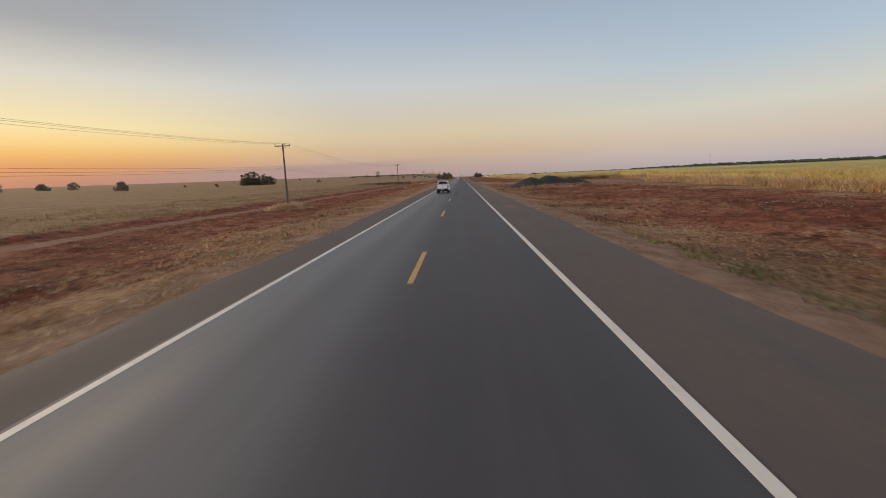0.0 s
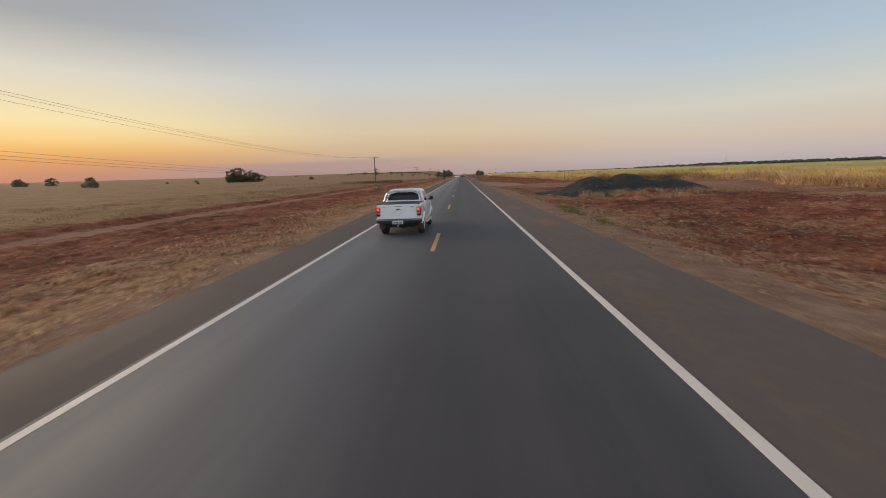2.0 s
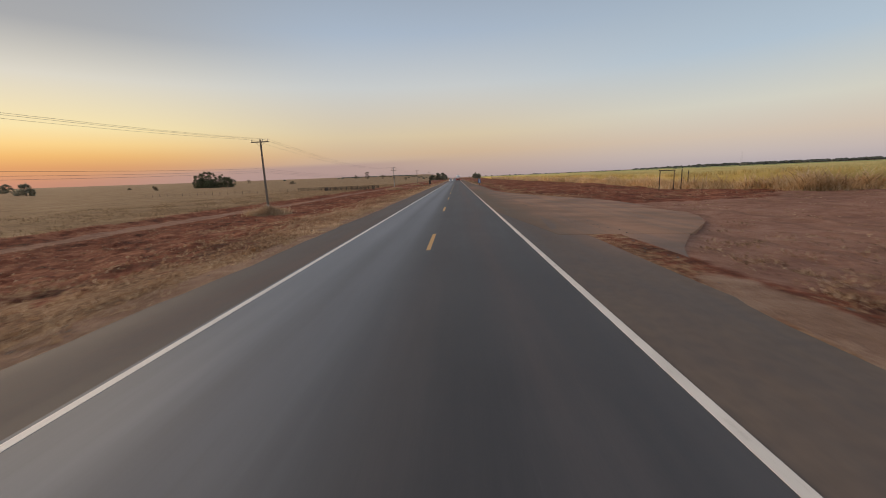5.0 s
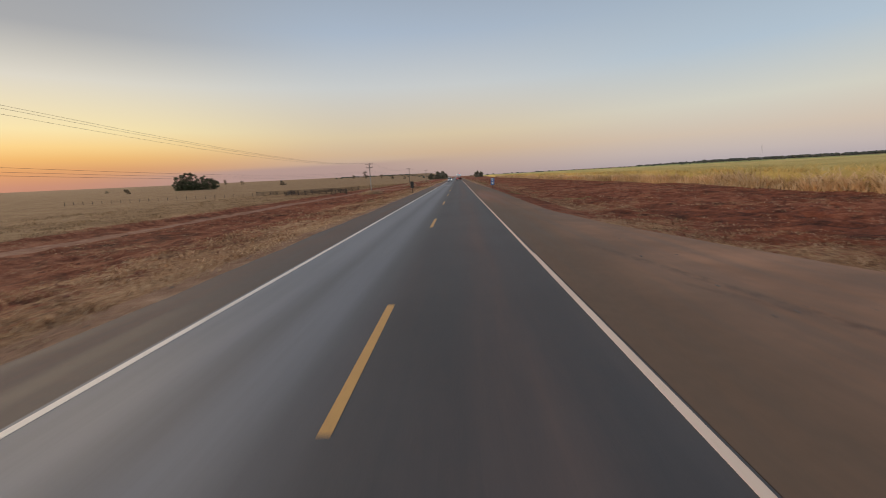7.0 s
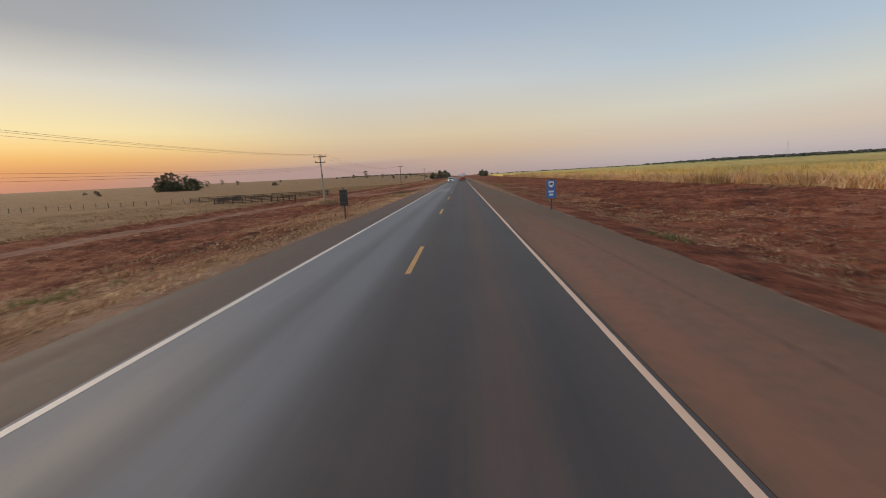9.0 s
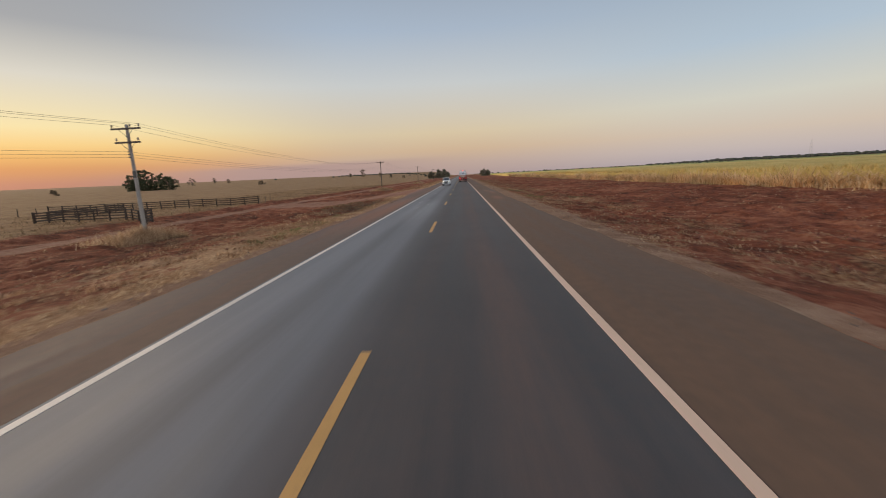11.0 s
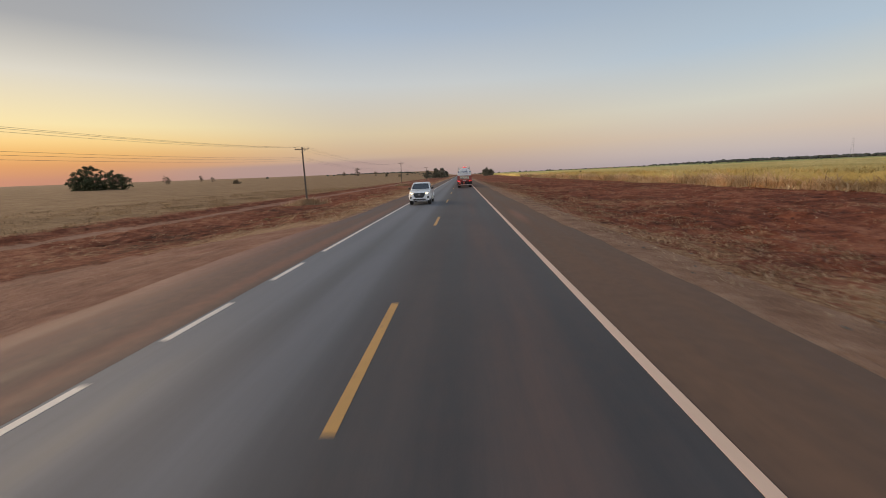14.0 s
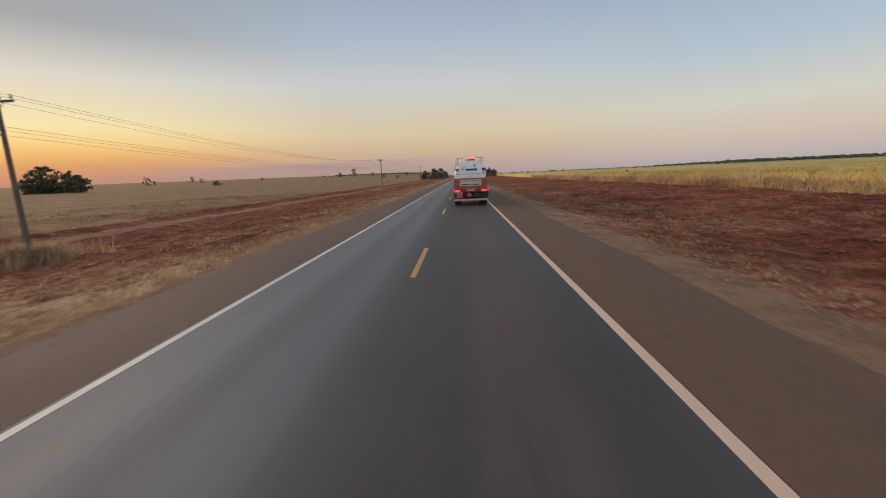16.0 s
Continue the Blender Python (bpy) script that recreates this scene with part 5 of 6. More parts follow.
    for k in range(12):
        bm = bmesh.new()
        brick(bm, (-1.15 + 0.21 * k, -0.143, 0.47), (0.10, 0.008, 0.10), Matrix.Rotation(radians(20), 4, "Y"))
        part("stripe", bm, M_STRIPE_RED, bumper)
    for sgn in (-1, 1):
        bm = bmesh.new()
        brick(bm, (sgn * 0.6, -0.02, 0.78), (0.08, 0.08, 0.62))
        part("bracket", bm, M_UNDER, bumper)
    # markings on the tank end: plain shapes only
    bm = bmesh.new()
    brick(bm, (0.10, -0.035, 2.72), (0.86, 0.02, 0.15), bevel=0.004)
    part("marking", bm, M_NAVY, t, "plain navy bar")
    for x, h in ((-0.62, 0.13), (-0.54, 0.2), (-0.46, 0.25)):
        bm = bmesh.new()
        brick(bm, (x, -0.01, 2.68 + h / 2), (0.055, 0.05, h), bevel=0.003)
        part("marking", bm, M_GREY_DECAL, t)
    for sgn in (-1, 1):
        bm = bmesh.new()
        brick(bm, (sgn * 1.0, 0.05, 2.73), (0.22, 0.11, 0.2), Matrix.Rotation(radians(-sgn * 32), 4, "Z"), bevel=0.004)
        part("marking", bm, M_NAVY, t, "square navy mark")
    bm = bmesh.new()
    brick(bm, (0.33, 0.0, 3.02), (0.14, 0.09, 0.2), bevel=0.03)
    part("marking", bm, M_GREY_DECAL, t)
    for k in range(9):
        bm = bmesh.new()
        x = -0.98 + 0.245 * k
        brick(bm, (x, -0.015 + 0.09 * abs(x) ** 3, 2.40), (0.16, 0.05, 0.028))
        part("marking", bm, M_INK, t)
    bm = bmesh.new()
    brick(bm, (0.99, -0.02, 2.50), (0.2, 0.02, 0.13), bevel=0.003)
    part("marking", bm, surf("yellow_green_mark", (0.42, 0.44, 0.10), (0.55, 0.55, 0.16), 0.4, 5.0), t, "small yellow-green square")
    # lamp bar on the roof
    bm = bmesh.new()
    brick(bm, (0.05, 0.14, 3.47), (0.66, 0.08, 0.07), bevel=0.01)
    bar = part("roof_lamp_bar", bm, M_BLACK, t)
    for k in range(4):
        bm = bmesh.new()
        rod(bm, (-0.18 + 0.155 * k, 0.11, 3.54), (-0.18 + 0.155 * k, 0.05, 3.54), 0.055, 0.05, 12)
        part("roof_lamp", bm, M_LAMP, bar)
    for sgn in (-1, 1):
        bm = bmesh.new()
        tube(bm, bent([(sgn * 0.95, 0.3, 3.60), (sgn * 0.95, 0.05, 3.60), (sgn * 0.45, 0.02, 3.60)], 4), 0.022, 8)
        tube(bm, [(sgn * 0.95, 0.18, 3.60), (sgn * 1.0, 0.12, 3.25)], 0.018, 8)
        part("end_rail", bm, M_STEEL, t)
    # ladder
    bm = bmesh.new()
    for x in (-1.14, -1.24):
        rod(bm, (x, 0.42, 1.2), (x * 0.86, 0.42, 3.5), 0.018, seg=8)
    for k in range(8):
        f = k / 7
        rod(bm, (-1.14 + 0.16 * f * 0.95, 0.42, 1.3 + 2.1 * f), (-1.24 + 0.17 * f, 0.42, 1.3 + 2.1 * f), 0.012, seg=6)
    part("ladder", bm, M_STEEL, t)


TAIL = (1.92, 371.5)
tail_trailer = tank_trailer(True, 9.6)
rear_fit(tail_trailer)
tail_trailer.matrix_basis = pose(*TAIL, 0.006)
tagged(tail_trailer, "white tank trailer with striped long-vehicle board and lit lamps", "tank trailer", "units of the tanker combination")
front_trailer = tank_trailer(False, 8.8)
front_trailer.matrix_basis = pose(TAIL[0], TAIL[1] + 11.2, 0.006)
tagged(front_trailer, "white leading tank trailer with navy stripe on red frame", "tank trailer", "units of the tanker combination")


def tractor():
    t = new("tractor_unit")
    bm = bmesh.new()
    rings = []
    for y, w_, z0, z1 in ((0.0, 1.20, 0.75, 3.35), (0.1, 1.24, 0.7, 3.5), (1.2, 1.25, 0.6, 3.62), (1.9, 1.25, 0.55, 3.45), (2.25, 1.22, 0.5, 2.9), (2.4, 1.18, 0.5, 1.6), (2.42, 1.15, 0.5, 0.8)):
        rings.append([(-w_, y, z0), (-w_, y, z1 - 0.15), (-w_ + 0.15, y, z1), (w_ - 0.15, y, z1), (w_, y, z1 - 0.15), (w_, y, z0)])
    loft(bm, rings)
    part("cab", bm, M_WHITE, t)
    bm = bmesh.new()
    for sgn in (-1, 1):
        brick(bm, (sgn * 0.42, -1.9, 0.95), (0.12, 6.0, 0.3))
    part("chassis", bm, M_UNDER, t)
    proto = wheel("wheel", 0.52, 0.5, 0.29, 10, M_STEEL, 0.1)
    proto.name, proto.parent = "wheel", t
    proto.matrix_basis = pose(0.98, 1.1, 0.52)
    for x, y in ((-0.98, 1.1), (0.98, -2.2), (-0.98, -2.2), (0.98, -3.5), (-0.98, -3.5)):
        w_ = same("wheel", proto, t, pose(x, y, 0.52, 0, 0, 0 if x > 0 else 180))
        same("rim", proto.children[0], w_)
    for sgn in (-1, 1):
        bm = bmesh.new()
        brick(bm, (sgn * 1.38, 2.1, 2.3), (0.12, 0.16, 0.55), bevel=0.03)
        rod(bm, (sgn * 1.2, 2.1, 2.5), (sgn * 1.36, 2.1, 2.5), 0.02, seg=6)
        part("wing_mirror", bm, M_BLACK, t)
        bm = bmesh.new()
        brick(bm, (sgn * 1.255, 1.6, 2.35), (0.012, 0.85, 0.7), bevel=0.004)
        part("side_window", bm, M_GLASS, t)
    bm = bmesh.new()
    brick(bm, (0, 2.33, 2.28), (2.1, 0.02, 0.95), Matrix.Rotation(radians(7), 4, "X"), bevel=0.006)
    part("windscreen", bm, M_GLASS, t)
    return tagged(t, "white tractor unit at the head of the tanker", "truck", "units of the tanker combination")


tractor().matrix_basis = pose(TAIL[0], TAIL[1] + 24.6, 0.006)


# ---- power line along the road ----
# heights of the three low wires on each pole
LOW_WIRES = [(6.1, 5.9, 5.7), (6.15, 5.9, 5.7), (5.55, 5.3, 5.1), (6.4, 6.2, 6.0), (7.3, 7.1, 6.83), (7.0, 6.8, 6.6), (7.0, 6.8, 6.6), (7.0, 6.8, 6.6)]
TALL = [8.75, 8.95, 8.75, 8.0, 8.5, 8.75, 8.75, 8.75]


M_GREY_POLE = surf("grey_pole", (0.27, 0.25, 0.225), (0.42, 0.39, 0.355), 0.85, 2.0, bump=0.4, fine=30.0)


def utility_pole(material, double, low, up, sleeve=False):
    pole = new("utility_pole")
    bm = bmesh.new()
    rod(bm, (0, 0, -0.3), (0, 0, up + 0.3), 0.15, 0.1, 14)
    part("shaft", bm, material, pole, smooth=False)
    for k, z in enumerate((up, up - 0.95) if double else (up,)):
        bm = bmesh.new()
        brick(bm, (0, -0.14, z), (2.2 if k == 0 else 1.9, 0.10, 0.12), bevel=0.012)
        arm = part("crossarm", bm, M_POLE_WOOD, pole)
        for x in (-1.0, 0.35, 1.0) if k == 0 else (-0.8, 0.1, 0.8):
            bm = bmesh.new()
            rod(bm, (x, -0.14, z + 0.05), (x, -0.14, z + 0.17), 0.02, seg=8)
            for q in range(3):
                rod(bm, (x, -0.14, z + 0.15 + 0.06 * q), (x, -0.14, z + 0.20 + 0.06 * q), 0.075 - 0.012 * q, 0.045, 10)
            part("insulator", bm, M_PORCELAIN, arm)
        for sgn in (-1, 1):
            bm = bmesh.new()
            rod(bm, (sgn * 0.55, -0.14, z - 0.03), (0, -0.10, z - 0.6), 0.016, seg=6)
            part("brace", bm, M_WIRE, arm)
    for z in low:
        bm = bmesh.new()
        rod(bm, (0, -0.10, z), (0, -0.24, z), 0.03, seg=8)
        rod(bm, (0, -0.24, z - 0.05), (0, -0.24, z + 0.05), 0.045, seg=10)
        part("spool", bm, M_PORCELAIN, pole)
    if sleeve:
        bm = bmesh.new()
        lathe_pts = ((0.20, 0.185), (1.02, 0.175), (1.08, 0.15))
        loft(bm, [[(r_ * math.cos(a), r_ * math.sin(a), z) for a in (2 * math.pi * q_ / 14 for q_ in range(14))] for z, r_ in lathe_pts])
        part("sleeve", bm, M_CONCRETE, pole, "pale concrete sleeve at the foot")
    if double:
        bm = bmesh.new()
        rod(bm, (0, 0.0, 4.6), (0.12, -0.22, 4.6), 0.03, seg=6)
        brick(bm, (0.16, -0.25, 4.8), (0.16, 0.16, 0.5), bevel=0.02)
        part("fuse_box", bm, M_WIRE, pole)
    return pole


base_z = {}
for k, (x, y, lean) in enumerate(POLES):
    base_z[k] = float(height(x, y)) - (FOOT if 0 < k < 6 else 0.0)
    if k == 3:
        pole = tagged(utility_pole(M_GREY_POLE, True, LOW_WIRES[k], TALL[k]), "grey weathered power pole with two wooden crossarms by the corral", "power pole", "poles of the power line")
    else:
        pole = tagged(utility_pole(M_POLE_WOOD, False, LOW_WIRES[k], TALL[k], k == 2), "tall weathered wooden power pole with one crossarm", "power pole", "poles of the power line")
    pole.matrix_basis = pose(x, y, base_z[k], 0, lean, 0)


def wire_height(k, wire):
    """Height over the pole's foot at which a wire is tied."""
    return LOW_WIRES[k][wire - 3] if wire > 2 else TALL[k] + 0.3


for wire, dx in enumerate((-1.0, 0.35, 1.0, -0.05, 0.0, 0.05)):
    bm = bmesh.new()
    ring = []
    for k in range(len(POLES) - 1):
        a = Vector((POLES[k][0] + dx, POLES[k][1] - 0.14 - (0.1 if wire > 2 else 0.0), base_z[k] + wire_height(k, wire)))
        b = Vector((POLES[k + 1][0] + dx, POLES[k + 1][1] - 0.14 - (0.1 if wire > 2 else 0.0), base_z[k + 1] + wire_height(k + 1, wire)))
        for s in range(0, 16):
            t = s / 16
            p = a.lerp(b, t)
            ring.append((p.x, p.y, p.z - (1.6 if wire < 3 else 1.05) * 4 * t * (1 - t)))
    tube(bm, ring, 0.008 if wire < 3 else 0.0075, 5)
    tagged(part("power_line", bm, M_WIRE), "thin sagging bare power wire strung between poles", "power line", "wires of the power line")


# ---- corral and field fences ----
def rail_fence(a, b, rails, post_gap, tall, label):
    fence = new("fence")
    a, b = Vector(a), Vector(b)
    n = max(1, round((b - a).length / post_gap))
    ang = math.atan2(b.y - a.y, b.x - a.x)
    r = random.Random(int(abs(a.x * 7 + b.y)))
    place = [a.lerp(b, k / n) for k in range(n + 1)]
    place = [Vector((p.x, p.y, float(height(p.x, p.y)))) for p in place]
    bm = bmesh.new()
    brick(bm, (0, 0, tall / 2 - 0.1), (0.15, 0.15, tall + 0.3), bevel=0.02)
    post = part("post", bm, M_DARK_WOOD, fence)
    for k, p in enumerate(place):
        m = pose(p.x, p.y, p.z + r.uniform(-0.05, 0.05), r.uniform(-2, 2), r.uniform(-2, 2), math.degrees(ang))
        if k == 0:
            post.matrix_basis = m
        else:
            same("post", post, fence, m)
    for p, q in zip(place, place[1:]):
        for i in range(rails):
            z = 0.32 + (tall - 0.42) * i / max(1, rails - 1)
            mid, d = (p + q) / 2, q - p
            bm = bmesh.new()
            brick(bm, (0, -0.10, 0), (d.length + 0.12, 0.05, 0.14), bevel=0.008)
            ob = part("rail", bm, M_DARK_WOOD, fence)
            ob.matrix_basis = pose(mid.x, mid.y, mid.z + z + r.uniform(-0.02, 0.02), 0, -math.degrees(math.atan2(d.z, math.hypot(d.x, d.y))) + r.uniform(-0.5, 0.5), math.degrees(ang))
    return tagged(fence, label, "fence", "fences of the corral")


rail_fence((-32.3, 277.4, 0), (-33.6, 280.6, 0), 5, 1.6, 1.5, "short dark timber loading panel of the corral")
rail_fence((-33.8, 280.9, 0), (-41.4, 286.3, 0), 4, 2.3, 1.45, "dark timber corral fence with four rails facing the road")
rail_fence((-41.7, 286.5, 0), (-56.0, 288.2, 0), 4, 2.4, 1.45, "dark timber corral fence with four rails on bare soil")
rail_fence((-56.2, 288.6, 0), (-61.2, 309.2, 0), 4, 2.7, 1.4, "dark timber corral end fence with four rails")
rail_fence((-37.0, 312.0, 0), (-76.0, 309.3, 0), 4, 2.6, 1.5, "long dark timber corral fence with four rails on dry grass")


def wire_fence(a, b, gap, label, thick=0.08, tall=1.4, wood=M_DARK_WOOD):
    fence = new("fence")
    a, b = Vector(a), Vector(b)
    n = round((b - a).length / gap)
    r = random.Random(9)
    pts = []
    bm = bmesh.new()
    rod(bm, (0, 0, -0.3), (0, 0, tall), thick, thick * 0.8, 8)
    post = part("post", bm, wood, fence)
    for k in range(n + 1):
        p = a.lerp(b, k / n)
        z = float(height(p.x, p.y))
        pts.append(Vector((p.x, p.y, z)))
        m = pose(p.x, p.y, z + r.uniform(-0.15, 0.05), r.uniform(-4, 4), r.uniform(-4, 4), 0)
        if k == 0:
            post.matrix_basis = m
        else:
            same("post", post, fence, m)
    for h in (0.45, 0.8, 1.15):
        bm = bmesh.new()
        tube(bm, [p + Vector((0, -thick + 0.01, h)) for p in pts], 0.005, 4)
        part("strand", bm, M_WIRE, fence)
    return tagged(fence, label, "fence", "field fences")


wire_fence((-77.0, 308.0, 0), (-150.0, 306.0, 0), 3.7, "row of old wooden posts with wire strands across dry grass")


wire_fence((-37.8, 314.2, 0), (-40.4, 324.0, 0), 4.9, "three thin weathered posts with wire strands past the corral", 0.055, 1.3, M_POLE_WOOD)


# ---- road signs ----
M_SIGN_BLUE = surf("blue_sign_face", (0.03, 0.12, 0.36), (0.05, 0.17, 0.45), 0.4, 4.0, dirt=((0.2, 0.15, 0.12), 0.2))
M_SIGN_WHITE = surf("white_sign_face", (0.62, 0.62, 0.62), (0.74, 0.74, 0.73), 0.45, 4.0)
M_SIGN_BACK = surf("black_sign_back", (0.018, 0.017, 0.016), (0.04, 0.036, 0.033), 0.6, 4.0, dirt=((0.12, 0.07, 0.05), 0.3))
M_SIGN_POST = surf("dark_sign_post", (0.05, 0.04, 0.035), (0.11, 0.08, 0.065), 0.8, 4.0, bump=0.3)


def km_sign(facing):
    s = new("road_sign")
    bm = bmesh.new()
    brick(bm, (0, 0.05, 0.95), (0.08, 0.08, 2.1), bevel=0.008)
    part("post", bm, M_SIGN_POST, s)
    if facing:
        for z, h in ((1.62, 0.5), (1.06, 0.56)):
            bm = bmesh.new()
            brick(bm, (0, 0, z), (0.58, 0.02, h), bevel=0.006)
            board = part("panel", bm, M_SIGN_BLUE, s)
            bm = bmesh.new()
            if h == 0.5:
                rings = []
                for k, (w, zz) in enumerate(((0.02, z - 0.18), (0.10, z - 0.13), (0.15, z - 0.04), (0.16, z + 0.06), (0.15, z + 0.16), (0.16, z + 0.19))):
                    rings.append([(-w, -0.016, zz), (w, -0.016, zz), (w, -0.012, zz), (-w, -0.012, zz)])
                loft(bm, rings)
                part("shield", bm, M_SIGN_WHITE, board)
                bm = bmesh.new()
                brick(bm, (0, -0.019, z + 0.04), (0.2, 0.004, 0.1))
                part("number_bar", bm, M_SIGN_BACK, board)
            else:
                brick(bm, (0, -0.014, z + 0.13), (0.32, 0.006, 0.11))
                brick(bm, (0, -0.014, z - 0.06), (0.24, 0.006, 0.13))
                part("number_bar", bm, M_SIGN_WHITE, board)
    else:
        bm = bmesh.new()
        brick(bm, (0, 0.0, 1.34), (0.52, 0.02, 1.02), bevel=0.006)
        board = part("panel", bm, M_SIGN_BACK, s)
        for z in (1.05, 1.62):
            bm = bmesh.new()
            brick(bm, (0, -0.02, z), (0.44, 0.02, 0.05))
            part("bracket", bm, M_SIGN_POST, board)
    return s


s = tagged(km_sign(True), "blue kilometre sign with white shield on the verge", "road sign")
s.matrix_basis = pose(6.95, 221.2, float(height(6.95, 221.2)) - 0.02, 0, 0, -3)
s = tagged(km_sign(False), "dark back of a kilometre sign beside the road", "road sign")
s.matrix_basis = pose(-6.2, 221.8, float(height(-6.2, 221.8)) + 0.05, 0, 0, 4)

# ---- pole frame at the far side of the yard ----
frame_ = new("timber_frame")
for k, (x, y, h) in enumerate(((0, 0, 2.6), (2.4, 1.0, 2.6), (3.3, 0.8, 2.7), (4.6, 1.6, 2.5))):
    bm = bmesh.new()
    rod(bm, (x, y, -0.3), (x + 0.04, y, h), 0.07, 0.055, 8)
    part("post", bm, M_DARK_WOOD, frame_)
bm = bmesh.new()
brick(bm, (1.2, 0.5, 2.62), (2.9, 0.14, 0.12), Matrix.Rotation(radians(22.6), 4, "Z"), bevel=0.01)
part("beam", bm, M_DARK_WOOD, frame_)
frame_.matrix_basis = pose(28.2, 168.5, float(height(28.2, 168.5)))
tagged(frame_, "bare frame of dark wooden posts with one beam", "timber frame")


# ---- heap of dark millings ----
def heap():
    xs, ys = np.arange(8.0, 42.0, 0.35), np.arange(92.0, 122.0, 0.35)
    X, Y = np.meshgrid(xs, ys)
    Z = np.full(X.shape, -0.5)
    for cx, cy, top, rad in ((17.8, 103.0, 1.95, 4.8), (22.2, 103.4, 2.3, 5.2), (24.8, 103.0, 1.35, 4.6), (27.4, 103.0, 1.5, 5.6), (18.3, 105.4, 1.6, 4.2), (14.8, 106.6, 0.0, 8.0), (18.0, 108.0, 0.05, 8.5)):
        d = np.hypot(X - cx, (Y - cy) * 0.95)
        cone = top - (top + 0.75) * (np.sqrt(d * d + 1.4) - 1.183) / rad
        Z = np.maximum(Z, cone)
    Z = Z + 0.10 * waves(X, Y, 21, 2.6) + 0.06 * waves(X, Y, 22, 0.9) + 0.24 * (lattice(X, Y, 0.8, 24) - 0.5) - 0.45
    base = height(X, Y) - 0.25
    Z = np.maximum(Z, base)
    V = np.stack([X.ravel(), Y.ravel(), Z.ravel()], 1)
    w, h = len(xs), len(ys)
    i = (np.arange(h - 1)[:, None] * w + np.arange(w - 1)[None, :]).ravel()
    F = np.stack([i, i + 1, i + w + 1, i + w], 1)
    up = (Z - base).ravel()
    F = F[(up[F] > 0.02).any(1)]
    used, inv = np.unique(F, return_inverse=True)
    return sheet("mound", V[used], inv.reshape(F.shape), M_COAL, smooth=True)


millings = tagged(heap(), "long dark heap of asphalt millings on red soil", "heap")


def spoil():
    """Low humps of red earth pushed up before the dark heap."""
    xs, ys = np.arange(17.0, 33.0, 0.22), np.arange(92.5, 100.5, 0.22)
    X, Y = np.meshgrid(xs, ys)
    up = np.zeros(X.shape)
    for cx, cy, top, rx_, ry_ in ((20.6, 96.6, 0.55, 1.5, 1.0), (22.6, 96.9, 0.85, 1.3, 1.0), (24.6, 97.4, 0.7, 1.6, 0.9), (27.6, 97.6, 0.6, 1.8, 0.9), (30.0, 98.2, 0.4, 1.5, 0.9)):
        up = np.maximum(up, top * np.exp(-((X - cx) / rx_) ** 2 - ((Y - cy) / ry_) ** 2))
    up = up * (0.75 + 0.5 * lattice(X, Y, 0.6, 23)) - 0.06
    Z = height(X, Y) + up
    V = np.stack([X.ravel(), Y.ravel(), Z.ravel()], 1)
    w, h = len(xs), len(ys)
    i = (np.arange(h - 1)[:, None] * w + np.arange(w - 1)[None, :]).ravel()
    F = np.stack([i, i + 1, i + w + 1, i + w], 1)
    F = F[(up.ravel()[F] > -0.04).any(1)]
    used, inv = np.unique(F, return_inverse=True)
    return sheet("mound", V[used], inv.reshape(F.shape), M_GROUND, smooth=True)


tagged(spoil(), "low humps of red earth before the dark heap", "heap")
r = random.Random(31)
M_SLAB = surf("grey_broken_slabs", (0.17, 0.15, 0.122), (0.42, 0.37, 0.31), 0.9, 2.5, bump=0.5, fine=12.0)
M_RUBBLE = surf("grey_rubble", (0.08, 0.075, 0.07), (0.2, 0.18, 0.165), 0.9, 3.0, bump=0.5, fine=16.0)


def ball_template(sub):
    bm = bmesh.new()
    bmesh.ops.create_icosphere(bm, subdivisions=sub, radius=1.0)
    bm.verts.ensure_lookup_table()
    v, f = np.array([p.co[:] for p in bm.verts]), np.array([[q.index for q in p.verts] for p in bm.faces])
    bm.free()
    return v, f


def lumps(name, place, size, jitter, sub, material, label, category, seed):
    """Many uneven lumps in one mesh: places (n, 3) and half sizes (n, 3)."""
    q = np.random.RandomState(seed)
    v, f = ball_template(sub)
    n = len(place)
    a = q.uniform(0, 6.283, n)
    L = np.repeat(v[None], n, 0) * (1 + q.uniform(-jitter, jitter, (n, len(v), 1))) * size[:, None, :]
    c, s_ = np.cos(a)[:, None], np.sin(a)[:, None]
    L = np.stack([L[..., 0] * c - L[..., 1] * s_, L[..., 0] * s_ + L[..., 1] * c, L[..., 2]], -1) + place[:, None, :]
    F = (f[None] + (np.arange(n) * len(v))[:, None, None]).reshape(-1, 3)
    return tagged(sheet(name, L.reshape(-1, 3), F, material), label, category, kind="stuff")


def stones(name, spots, material, label, category):
    sp = np.array(spots)
    q = np.random.RandomState(len(sp))
    s_ = sp[:, 2] * 0.6
    z = height(sp[:, 0], sp[:, 1]) + s_ * 0.2
    lumps(name, np.stack([sp[:, 0], sp[:, 1], z], 1), np.stack([s_, s_ * q.uniform(0.5, 0.9, len(sp)), s_ * q.uniform(0.4, 0.7, len(sp))], 1), 0.25, 1, material, label, category, len(sp))


